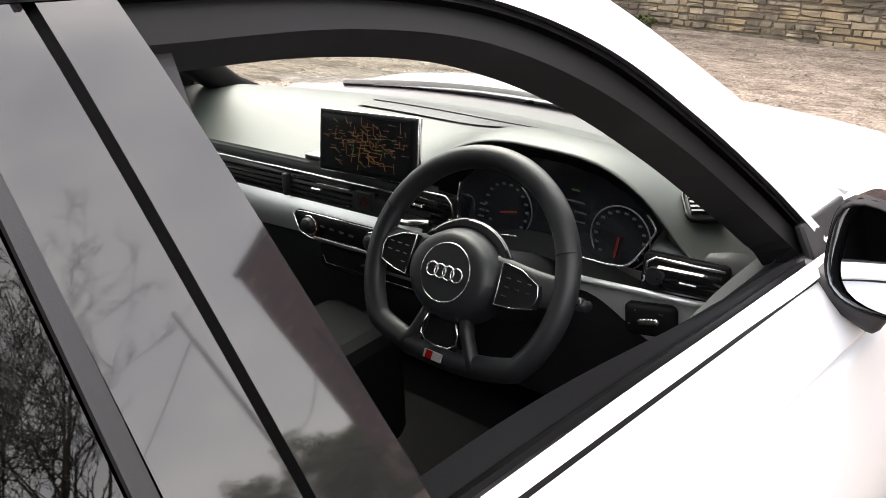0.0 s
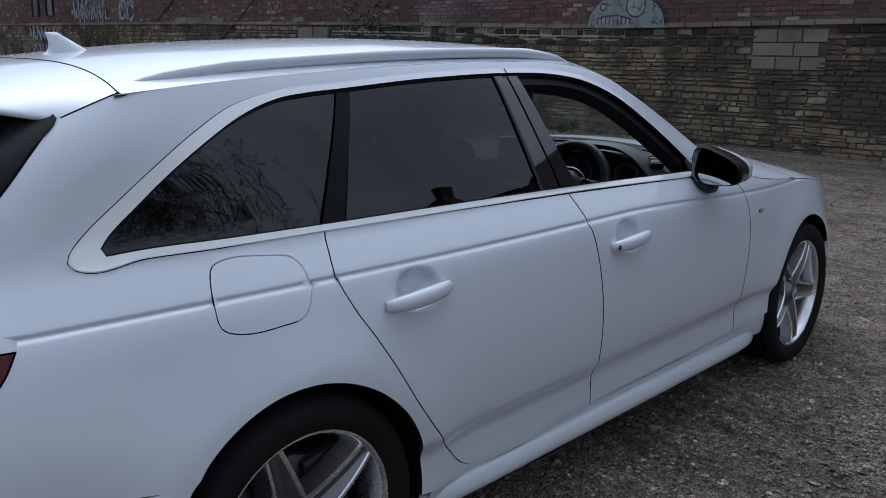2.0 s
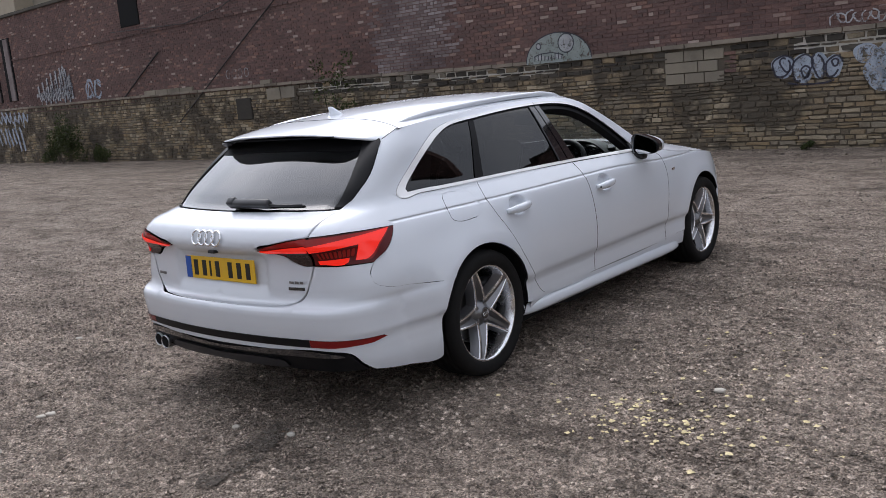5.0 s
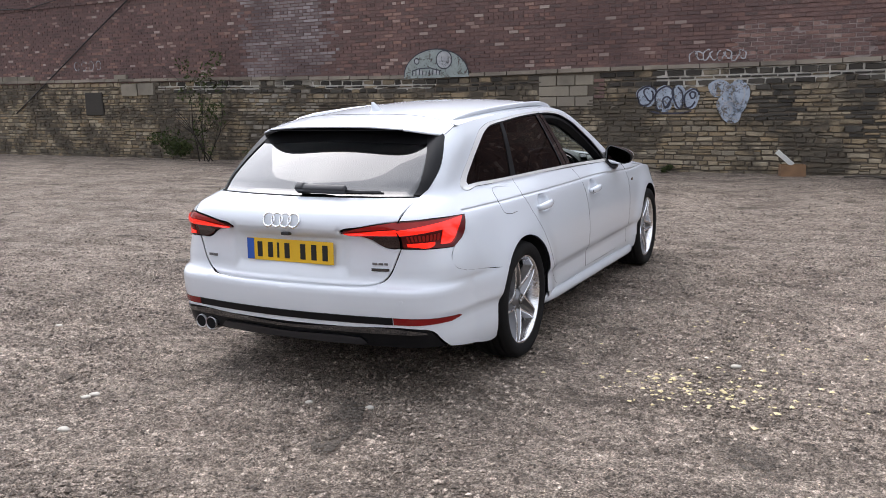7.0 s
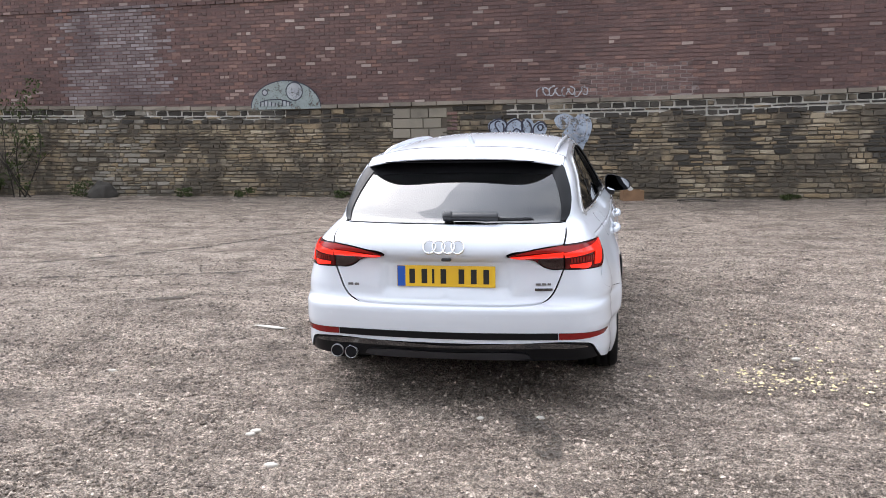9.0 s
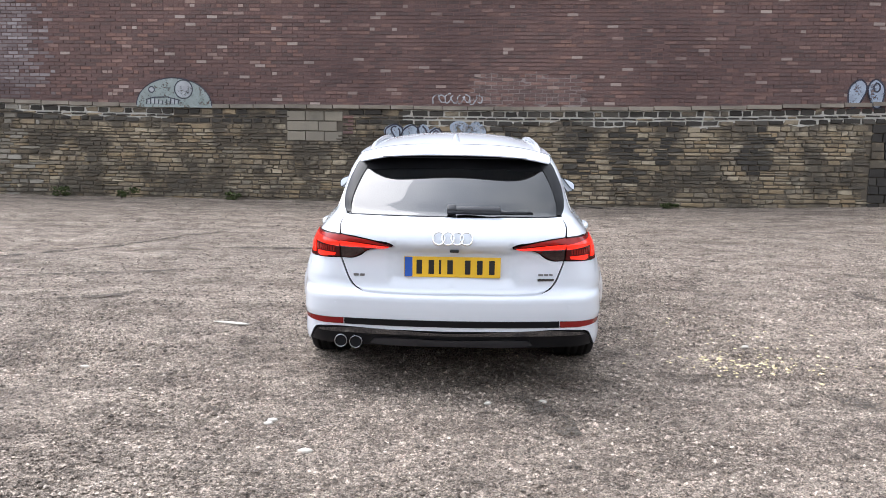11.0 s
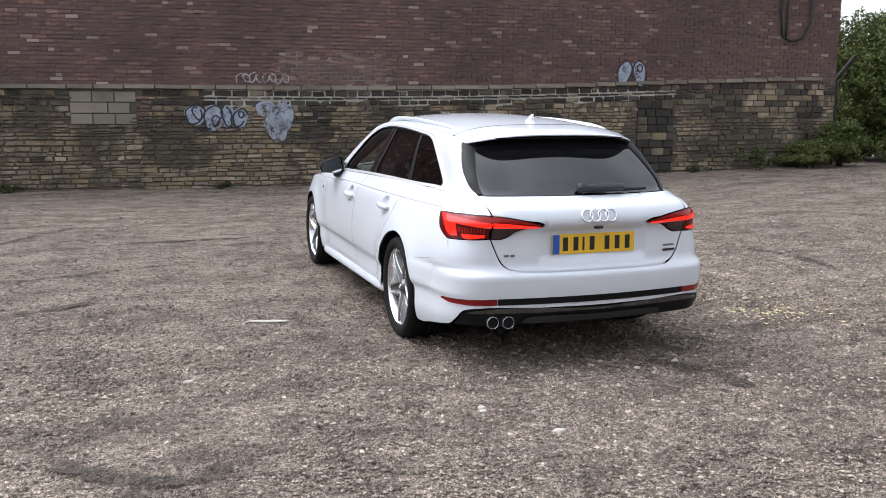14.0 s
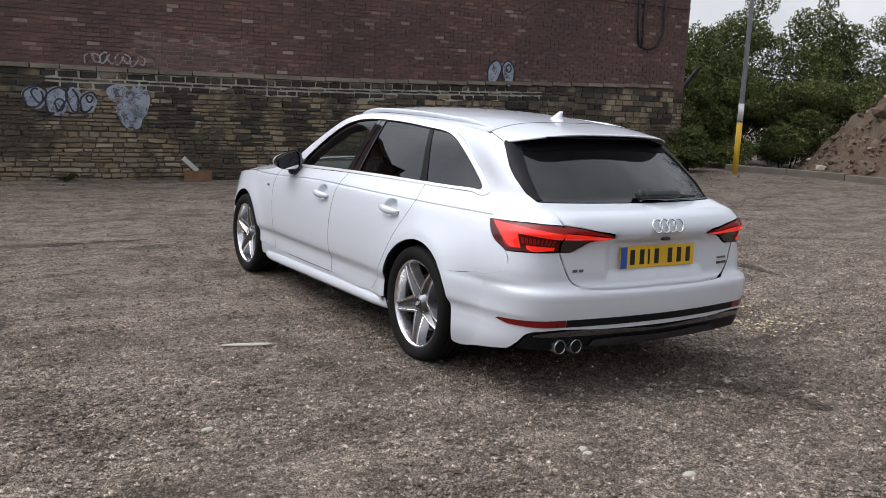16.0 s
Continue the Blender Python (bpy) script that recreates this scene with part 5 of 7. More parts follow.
# seats
def seat_parts(width, name, label, at, headrest=True):
    base = part(name, block((width, .52, .16), (0, 0, .0), (6, 0, 0), bevel=.05, segments=4), CLOTH, car, label, smooth=True)
    part("backrest", block((width * .94, .15, .60), (0, -.30, .34), (-18, 0, 0), bevel=.06, segments=4, taper=.8), CLOTH, base, smooth=True)
    for s in (-1, 1):
        part("bolster", block((.09, .20, .50), (s * width * .45, -.26, .32), (-18, 0, 0), bevel=.04, segments=3, taper=.8), LEATHER, base, smooth=True)
    if headrest:
        part("headrest", block((.26, .10, .18), (0, -.42, .735), (-12, 0, 0), bevel=.045, segments=4, taper=.88), LEATHER, base, smooth=True)
        for s in (-1, 1):
            v, f = tube([(s * .06, -.40, .58), (s * .06, -.415, .68)], .006, 8)
            mesh_of("headrest_post", v, f, CHROME, base)
    base.matrix_basis = pose(*at)
    return base


seat_parts(.50, "front_seat", "black cloth front seat", (.37, -.30, .50))
seat_parts(.50, "front_seat", "black cloth front seat", (-.37, -.30, .50))
seat_parts(.62, "rear_seat", "black cloth rear seat", (.31, -1.08, .50))
seat_parts(.62, "rear_seat", "black cloth rear seat", (-.31, -1.08, .50))
v, f = sheet(lambda u, w: Vector(((2 * u - 1) * .76, -1.75 + 2.5 * w, .27)), 4, 6)
mesh_of("floor_carpet", v, f, CARPET, car)
part("centre_console", block((.20, .80, .26), (0, .06, .50), (4, 0, 0), bevel=.03), SHELL_BLACK, car)
v, f = sheet(lambda u, w: Vector(((2 * u - 1) * .78, -2.12 + .90 * w, .80 + .0 * w)), 4, 4)
mesh_of("load_cover", v, f, CARPET, car)
v, f = sheet(lambda u, w: Vector(((2 * u - 1) * .72, .94, .30 + .62 * w)), 4, 4)
mesh_of("bulkhead", v, f, SHELL_BLACK, car)
# roof lining, pillar trims, door cards
v, f = sheet(lambda u, w: roof_at((2 * u - 1) * .93, -1.55 + 1.80 * w + .05 * (1 - (2 * u - 1) ** 2)) - Vector((0, 0, .045)), 24, 30)
mesh_of("roof_lining", v, [tuple(reversed(q)) for q in f], HEADLINER, car, True, "pale grey roof lining")
for s in (1, -1):
    pts = [Vector((s * (side_x(y, z) - .078 + .012 * max(0, y)), y + .004, z - .046 + .022 * max(0, y))) for y, z in [(-.60, 1.345), (-.34, 1.345), (-.18, 1.338), (-.02, 1.322)] + A_PILLAR[:5] + [(.80, .93)]]
    v, f = tube(pts, [.036, .038, .040, .042, .044, .045, .043, .038, .033, .03], 12)
    mesh_of("pillar_lining", v, f, FIN_BLACK, car)
    v, f = tube([Vector((s * (side_x(y, z) - .05), y, z - .01)) for y, z in [(p[0] / 10, read(EDGE, p[0] / 10) - .025) for p in [(k,) for k in range(-15, 1)]]], .03, 8)
    mesh_of("roof_frame_lining", v, f, BLACK_PLASTIC, car)
    def card(u, w, s=s):
        y = -1.20 + 1.95 * u
        z = .28 + .67 * w
        x = .735 - .03 * math.sin(math.pi * w) + .03 * ease(.6, .85, u) * 0
        return Vector((s * x, y, z))
    v, f = sheet(card, 30, 12)
    mesh_of("door_card", v, f, LEATHER, car)
    v, f = sheet(lambda u, w, s=s: Vector((s * (.695 + (side_x(-.2 + .9 * u, .955) - .02 - .695) * w + .05 * (1 - ease(0, .75, u)) * (1 - w)), -.2 + .92 * u, .925 + .03 * w)), 20, 6)
    mesh_of("door_top", v, f, BLACK_PLASTIC, car)
    for yb, wb in ((-.36, .10), (-1.14, .10)):
        v, f = sheet(lambda u, w, s=s, yb=yb, wb=wb: Vector((s * (side_x(yb, .97 + .32 * w) - .04), yb - wb / 2 + wb * u - (.0 if yb > -1 else -.14 * w), .95 + .36 * w)), 2, 8)
        mesh_of("pillar_lining", v, f, BLACK_PLASTIC, car)
    v, f = sheet(lambda u, w, s=s: Vector((s * (side_x(-1.7, .97 + .28 * w) - .06), -1.93 + .40 * u + .27 * w * (1 - .3 * u), .85 + .38 * w)), 4, 6)
    mesh_of("pillar_lining", v, f, HEADLINER, car)
rear_view = part("rear_view_mirror", block((.22, .035, .082), (.045, .335, 1.196), (-8, 0, -14), bevel=.016), BLACK_PLASTIC, car, smooth=True)
part("mirror_stem", block((.04, .07, .10), (.02, .375, 1.268), (25, 0, 0), bevel=.01), BLACK_PLASTIC, rear_view)

# ---- ground ----


def ground_z(x, y):
    """Nearly level; it falls a little towards the foot of the wall and rises at the hedge."""
    fall = -.08 * ease(3, 10, y) * (1 - ease(2, 9, x))
    rise = .16 * ease(5, 14, x) * ease(0, 9, y)
    near = 1 - ease(9, 12, math.hypot(x, y))
    rut = .012 * noise.noise((x * .55, y * 1.6, 0)) + .010 * noise.noise((x * 2.1, y * 2.7, 4)) + .009 * noise.noise((x * 5.3, y * 6.1, 7)) + .005 * noise.noise((x * 13, y * 13, 2)) if near else 0
    return fall + rise + near * rut


m, n, l, b = shader("rough_gravel")
geo = n.new("ShaderNodeNewGeometry")
vor = n.new("ShaderNodeTexVoronoi")
vor.inputs["Scale"].default_value = 78.0
l.new(geo.outputs["Position"], vor.inputs["Vector"])
vor2 = n.new("ShaderNodeTexVoronoi")
vor2.inputs["Scale"].default_value = 150.0
l.new(geo.outputs["Position"], vor2.inputs["Vector"])
sep = n.new("ShaderNodeSeparateColor")
l.new(vor.outputs["Color"], sep.inputs["Color"])
sep2 = n.new("ShaderNodeSeparateColor")
l.new(vor2.outputs["Color"], sep2.inputs["Color"])
STONE_STOPS = [(0.0, (.055, .046, .039)), (.22, (.13, .112, .097)), (.50, (.290, .253, .222)), (.78, (.46, .403, .356)), (.97, (.64, .585, .535))]
big = ramp(n, l, sep.outputs["Red"], STONE_STOPS)
small = ramp(n, l, sep2.outputs["Green"], STONE_STOPS)
patchy = noise_node(n, l, .55, 5.0, .6)
stones = mix(n, l, .55, big, small)
dust = mix(n, l, ramp(n, l, patchy, [(.38, (0, 0, 0)), (.68, (.55, .55, .55))]), stones, (.395, .343, .301))
streak = noise_node(n, l, .5, 4.0, .6, (1.0, 3.2, 1.0))
damp = mix(n, l, ramp(n, l, streak, [(.36, (.65, .65, .65)), (.50, (0, 0, 0))]), dust, (.165, .143, .124))
far_mix = mix(n, l, ramp(n, l, noise_node(n, l, 2.4, 4.0), [(.40, (.0, .0, .0)), (.7, (.35, .35, .35))]), damp, (.48, .420, .372))


def yard_tone(n, l, c):
    """Trodden, damp and dusty patches of the yard, a metre or so across and drawn out along the tyre tracks; finer
    mottling holds the shade of lumps.
    """
    a = mix(n, l, 1.0, c, ramp(n, l, noise_node(n, l, 1.15, 6.0, .66, (1.0, 2.2, 1.0)), [(.34, (.68, .66, .65)), (.50, (.98, .97, .96)), (.66, (1.13, 1.12, 1.11))]), "MULTIPLY")
    a = mix(n, l, 1.0, a, ramp(n, l, noise_node(n, l, 105.0, 3.0, .7), [(.37, (.40, .38, .37)), (.50, (.97, .96, .95)), (.63, (1.55, 1.53, 1.51))]), "MULTIPLY")
    a = mix(n, l, 1.0, a, ramp(n, l, noise_node(n, l, 32.0, 3.0, .65), [(.36, (.62, .61, .60)), (.50, (.98, .98, .97)), (.66, (1.26, 1.25, 1.24))]), "MULTIPLY")
    # fist-sized mottling: relief shade of ruts and clumps put into the colour
    a = mix(n, l, 1.0, a, ramp(n, l, noise_node(n, l, 11.0, 4.0, .7, (.8, 1.3, 1.0)), [(.36, (.60, .585, .57)), (.47, (.97, .965, .96)), (.66, (1.20, 1.19, 1.18))]), "MULTIPLY")
    return mix(n, l, 1.0, a, ramp(n, l, noise_node(n, l, 3.4, 4.0, .6), [(.34, (.84, .81, .785)), (.56, (1.20, 1.16, 1.125))]), "MULTIPLY")


l.new(yard_tone(n, l, far_mix), b.inputs["Base Color"])
b.inputs["Roughness"].default_value = .92
b.inputs["Specular IOR Level"].default_value = .25
hgt = n.new("ShaderNodeMath")
hgt.operation = "ADD"
l.new(vor.outputs["Distance"], hgt.inputs[0])
l.new(vor2.outputs["Distance"], hgt.inputs[1])
bump(n, l, b, hgt.outputs["Value"], 1.0, .028)
GRAVEL = m

lines = sorted(set([round(-30 + .75 * i, 3) for i in range(81)] + [round(-9.0 + .08 * i, 3) for i in range(226)] + [-900, -400, -180, -90, -55, -40, 40, 55, 90, 180, 400, 900]))
w = len(lines)
verts = [(x, y, ground_z(x, y) + (.006 * noise.noise((x * .9, y * .9, 0)) if abs(x) < 31 and abs(y) < 31 else 0)) for y in lines for x in lines]
faces = [(j * w + i, j * w + i + 1, (j + 1) * w + i + 1, (j + 1) * w + i) for j in range(w - 1) for i in range(w - 1)]
ground = mesh_of("ground", verts, faces, GRAVEL, None, True)
tagged(ground, label="rough grey gravel yard with worn tyre marks", category="ground", kind="structure")


def pebble_mesh(name, count, place, sizes, material, seed, label, flat=.65):
    """Many small stones, each an uneven eight-sided lump, in one mesh."""
    r = np.random.RandomState(seed)
    base = np.array([(1, 0, 0), (-1, 0, 0), (0, 1, 0), (0, -1, 0), (0, 0, 1), (0, 0, -1)], float)
    tri = np.array([(0, 2, 4), (2, 1, 4), (1, 3, 4), (3, 0, 4), (2, 0, 5), (1, 2, 5), (3, 1, 5), (0, 3, 5)])
    xy = place(r, count)
    count = len(xy)
    size = sizes[0] * (sizes[1] / sizes[0]) ** (r.rand(count) ** 2.2)
    ang = r.rand(count) * 6.283
    pts = base[None] * (.65 + .7 * r.rand(count, 6, 1)) * size[:, None, None]
    pts[:, :, 2] *= flat
    c, s = np.cos(ang)[:, None], np.sin(ang)[:, None]
    px, py = pts[:, :, 0] * c - pts[:, :, 1] * s, pts[:, :, 0] * s + pts[:, :, 1] * c
    pz = pts[:, :, 2] + np.array([ground_z(a, d) for a, d in xy])[:, None] + size[:, None] * flat * .35
    vv = np.stack([px + xy[:, :1], py + xy[:, 1:], pz], -1).reshape(-1, 3)
    ff = (tri[None] + 6 * np.arange(count)[:, None, None]).reshape(-1, 3)
    ob = mesh_of(name, vv.tolist(), ff.tolist(), material, None, False)
    return tagged(ob, label=label, category="gravel", kind="stuff")


m, n, l, b = shader("loose_stone")
geo = n.new("ShaderNodeNewGeometry")
l.new(yard_tone(n, l, mix(n, l, .3, ramp(n, l, geo.outputs["Random Per Island"], [(0, (.045, .038, .032)), (.35, (.135, .116, .100)), (.68, (.290, .252, .220)), (.95, (.44, .390, .346)), (.999, (.56, .51, .46))]), ramp(n, l, noise_node(n, l, 60.0), [(.3, (.10, .09, .08)), (.7, (.34, .295, .255))]))), b.inputs["Base Color"])
b.inputs["Roughness"].default_value = .9
LOOSE = m


def near_path(r, count):
    p = np.stack([r.uniform(-7.5, 7.5, count * 5), r.uniform(-8.5, 6.5, count * 5)], -1)
    d = np.minimum(np.minimum(np.hypot(p[:, 0] - 1.8, p[:, 1] + 1.8), np.hypot(p[:, 0] - 3.2, p[:, 1] + .6)), np.minimum(np.hypot(p[:, 0] + 2.0, p[:, 1] + 3.2), np.hypot(p[:, 0], p[:, 1] + 4)))
    keep = r.rand(len(p)) < np.exp(-(d / 3.3) ** 2)
    return p[keep][:count]


def wide(r, count):
    return np.stack([r.uniform(-16, 16, count), r.uniform(-7, 10.4, count)], -1)


def heap(cx, cy, sx, sy):
    return lambda r, count: np.stack([r.normal(cx, sx, count), r.normal(cy, sy, count)], -1)


pebble_mesh("gravel", 140000, near_path, (.0052, .0160), LOOSE, 3, "loose grey chippings strewn over the yard")
pebble_mesh("gravel", 32000, wide, (.008, .020), LOOSE, 4, "loose grey chippings strewn over the yard")
pebble_mesh("gravel", 90, wide, (.02, .045), LOOSE, 9, "larger loose stones strewn over the yard")
STRAW = simple("dead_leaf", (.62, .52, .30), .8, vary=.35, scale=40)
pebble_mesh("dead_leaves", 140, heap(1.82, -1.60, .26, .17), (.009, .020), STRAW, 5, "yellowed dead leaves scattered on the gravel", .45)
pebble_mesh("dead_leaves", 50, heap(2.25, -.85, .42, .38), (.008, .016), STRAW, 6, "yellowed dead leaves scattered on the gravel", .5)
# scuffed tyre marks, where the damp darker bed shows
m, n, l, b = shader("damp_bed")
l.new(ramp(n, l, noise_node(n, l, 70.0, 4.0, .65), [(.34, (.030, .026, .022)), (.55, (.085, .073, .063)), (.7, (.17, .15, .13))]), b.inputs["Base Color"])
b.inputs["Roughness"].default_value = .95
b.inputs["Specular IOR Level"].default_value = .1
worn = mix(n, l, .55, noise_node(n, l, 38.0, 4.0, .7), noise_node(n, l, 5.0, 4.0, .6))
l.new(ramp(n, l, worn, [(.44, (0, 0, 0)), (.56, (.9, .9, .9))]), b.inputs["Alpha"])
for line, width in (([(.38, -2.38), (.45, -2.55), (.55, -2.82), (.60, -3.02)], .13), ([(3.66, .9), (3.72, .3), (3.71, -.1), (3.58, -.5)], .12), ([(2.0, -2.2), (2.2, -2.35), (2.36, -2.52)], .16), ([(-2.85, -3.62), (-2.6, -3.46), (-2.36, -3.28), (-2.1, -3.2)], .12),
                    ([(-3.4, -.08), (-2.94, .11), (-2.43, .30)], .07), ([(-5.0, .9), (-3.8, 1.12), (-3.1, 1.36), (-2.1, 1.66)], .08), ([(-5.8, 1.6), (-4.8, 2.3), (-4.1, 3.05), (-3.2, 4.86)], .11),
                    ([(-2.9, 3.1), (-2.0, 3.16), (-1.1, 3.27)], .09), ([(-2.9, -2.85), (-2.55, -3.17), (-2.35, -3.3)], .10)):
    def scuff(u, v, line=line, width=width):
        k = u * (len(line) - 1)
        i = min(int(k), len(line) - 2)
        p, q = Vector(line[i]), Vector(line[i + 1])
        c = p.lerp(q, k - i)
        d = (Vector(line[-1]) - Vector(line[0])).normalized()
        w = width * (.4 + .8 * math.sin(math.pi * u) ** .5) * (1 + .5 * noise.noise((c.x * 5, c.y * 5, v)))
        c = c + Vector((-d.y, d.x)) * (v - .5) * w
        return Vector((c.x, c.y, ground_z(c.x, c.y) + .012))
    v, f = sheet(scuff, 30, 6)
    mesh_of("tyre_mark", v, f, m, ground, True, "dark scuffed tyre mark in the gravel")
PALE = simple("pale_stone", (.42, .39, .34), .9, vary=.2, scale=30, bumps=.4)
for x, y, a, b_, c in ((-.872, -2.857, .03, .022, .01), (-.883, -2.903, .026, .02, .01), (-1.62, -.80, .16, .028, .008), (-2.2, -1.96, .03, .02, .012), (.50, -2.46, .024, .02, .012), (-.64, -3.24, .035, .022, .012),
                       (1.98, -1.2, .03, .02, .012), (.202, -2.53, .02, .018, .01)):
    bm = bmesh.new()
    bmesh.ops.create_icosphere(bm, subdivisions=2, radius=1)
    for v in bm.verts:
        v.co = Vector((v.co.x * a, v.co.y * b_, v.co.z * c)) * (1 + .22 * noise.noise(v.co * 2.3 + Vector((x * 9, y * 9, 0))))
    bm.transform(pose(x, y, ground_z(x, y) + c * .4, 0, 0, (x * 97) % 40 - 20))
    ob = part("pale_stone", bm, PALE, None, smooth=True)
    tagged(ob, label="small pale stone lying on the gravel", category="stone", group="pale stones on the yard")

# ---- the boundary wall: coursed sandstone below, brick above ----
WALL = pose(0, 10.75, 0, 0, 0, -3.434)
S0, S1, WALL_TOP = -46.0, 13.2, 7.6
S_STEP, LOW_TOP = 10.4, 5.75  # the wall rises at its near end
COPING = [(-46, 2.30), (-27, 2.16), (-20, 2.09), (-12, 1.985), (-7, 1.885), (-2, 1.905), (1, 1.91), (5, 1.975), (9, 2.12), (13.2, 2.26)]


def coping_z(s):
    return read(COPING, s)


def varied(name, stops, stain, stain_stops, rough=.9, grain=55.0, soot=None, per_object=True):
    """Masonry: a colour for each piece, with broad stains and grain over it."""
    m, n, l, b = shader(name)
    geo = n.new("ShaderNodeNewGeometry")
    info = n.new("ShaderNodeObjectInfo")
    add = n.new("ShaderNodeMath")
    add.operation = "ADD"
    l.new(geo.outputs["Random Per Island"], add.inputs[0])
    l.new(info.outputs["Random"], add.inputs[1])
    fr = n.new("ShaderNodeMath")
    fr.operation = "FRACT"
    l.new(add.outputs["Value"], fr.inputs[0])
    c = ramp(n, l, fr.outputs["Value"], stops)
    g = noise_node(n, l, grain, 5.0, .65)
    c = mix(n, l, .30, c, ramp(n, l, g, [(.3, stops[0][1]), (.7, stops[-1][1])]))
    c = mix(n, l, ramp(n, l, noise_node(n, l, stain, 5.0, .6), stain_stops), c, soot or (.035, .032, .030))
    l.new(c, b.inputs["Base Color"])
    b.inputs["Roughness"].default_value = rough
    b.inputs["Specular IOR Level"].default_value = .2
    bump(n, l, b, g, .6, .006)
    return m


SANDSTONE = varied("sandstone", [(0, (0.073, 0.061, 0.049)), (.13, (0.170, 0.134, 0.090)), (.30, (0.274, 0.206, 0.123)), (.44, (0.181, 0.158, 0.126)), (.58, (0.291, 0.206, 0.114)), (.72, (0.219, 0.195, 0.156)), (.84, (0.312, 0.250, 0.165)), (.95, (0.417, 0.353, 0.255))], 1.35, [(.44, (0, 0, 0)), (.56, (.82, .82, .82))], soot=(.058, .051, .043))
BRICK = varied("red_brick", [(0, (.056, .034, .034)), (.25, (.092, .049, .047)), (.55, (.122, .062, .057)), (.80, (.155, .079, .068)), (.90, (.215, .105, .078)), (.95, (.29, .175, .145)), (.985, (.45, .37, .33))], .35, [(.40, (0, 0, 0)), (.66, (.62, .62, .62))], soot=(.070, .047, .048))
PALE_BRICK = varied("limewashed_brick", [(0, (.110, .082, .082)), (.4, (.170, .135, .135)), (.8, (.230, .192, .192)), (1, (.34, .31, .31))], .6, [(.40, (0, 0, 0)), (.66, (.65, .65, .65))], soot=(.076, .052, .052))
COPE = varied("coping_stone", [(0, (0.164, 0.138, 0.111)), (.5, (0.238, 0.205, 0.168)), (1, (0.312, 0.275, 0.226))], .9, [(.45, (0, 0, 0)), (.7, (.6, .6, .6))])
BLOCKWORK = varied("smooth_block", [(0, (.19, .17, .14)), (1, (.27, .24, .19))], 1.2, [(.48, (0, 0, 0)), (.75, (.5, .5, .5))])
PALE_STONE = varied("limewashed_stone", [(0, (.165, .145, .115)), (.5, (.245, .220, .180)), (1, (.34, .315, .270))], .9, [(.42, (0, 0, 0)), (.66, (.6, .6, .6))])
MORTAR = simple("old_mortar", (.105, .088, .068), .95, vary=.35, scale=1.2, fine=60, bumps=.6)
LIME_JOINT = simple("lime_joint", (.235, .19, .18), .95, vary=.35, scale=5, fine=80, bumps=.5)
PALE_MORTAR = simple("pale_pointing", (.46, .44, .40), .95, vary=.2, scale=3, fine=80, bumps=.5)
BRICK_MORTAR = simple("brick_mortar", (.135, .082, .074), .95, vary=.35, scale=.8, fine=60, bumps=.5)
SOOT_STONE = varied("sooty_stone", [(0, (0.031, 0.028, 0.025)), (.5, (0.054, 0.050, 0.044)), (1, (0.102, 0.092, 0.078))], 1.2, [(.45, (0, 0, 0)), (.7, (.6, .6, .6))])

wall = part("boundary_wall", block((S1 - S0, .50, 2.6), ((S1 + S0) / 2, .262, 1.05), bevel=0), MORTAR, None)
wall.matrix_basis = WALL
tagged(wall, label="long old sandstone wall with brick built on top", category="wall", kind="structure")
for a, b_, top in ((S0, S_STEP, LOW_TOP), (S_STEP, S1, WALL_TOP)):
    part("brick_core", block((b_ - a, .50, top - 1.9), ((a + b_) / 2, .257, (top + 1.9) / 2), bevel=0), BRICK_MORTAR, wall)


def piece_box(s, z, w, h, d, r, back=.03, edge=.006, jit=.003):
    """Eight corners of a piece standing d proud of the core's face, its front a little smaller and uneven."""
    j = lambda q: r.uniform(-q, q)
    e = min(edge, h * .2)
    outb = [(s, back, z), (s + w, back, z), (s + w, back, z + h), (s, back, z + h)]
    outf = [(s + e + j(jit), -d + j(jit * 1.2), z + e + j(jit)), (s + w - e + j(jit), -d + j(jit * 1.2), z + e + j(jit)), (s + w - e + j(jit), -d + j(jit * 1.2), z + h - e + j(jit)), (s + e + j(jit), -d + j(jit * 1.2), z + h - e + j(jit))]
    return outb + outf


def piece_rough(s, z, w, h, d, r, back=.03):
    """A rubble stone: a six-cornered uneven front with worn edges before a six-cornered back."""
    j = lambda q: r.uniform(-q, q)
    m = r.uniform(.35, .65)
    ring = [(0, 0), (m, -.06 * r.random()), (1, 0), (1, 1), (m + j(.15), 1 + .06 * r.random()), (0, 1)]
    e = min(.012, h * .16)
    q, qz = min(.022, w * .09), min(.013, h * .15)
    outb = [(s + a * w, back, z + b * h) for a, b in ring]
    outf = [(s + a * w + (e if a < .2 else -e if a > .8 else 0) + j(q), -d + j(.007), z + b * h + (e if b < .5 else -e) + j(qz)) for a, b in ring]
    return outb + outf


BOX_FACES = [(4, 5, 6, 7), (0, 1, 5, 4), (1, 2, 6, 5), (2, 3, 7, 6), (3, 0, 4, 7)]
ROUGH_FACES = [(6, 7, 10, 11), (7, 8, 9, 10)] + [(i, (i + 1) % 6, (i + 1) % 6 + 6, i + 6) for i in range(6)]
rng = random.Random(11)
piles = {"lime": ([], PALE_STONE), "stone": ([], SANDSTONE), "sooty": ([], SOOT_STONE), "block": ([], BLOCKWORK)}
singles = []
rows = []
z = 0.0
while z < .985:
    h = rng.choice((.030, .034, .038, .043, .048, .056))
    if z > .985 - .05:
        h = 1.0 - z
    rows.append((z, min(h, 1.0 - z)))
    z += h
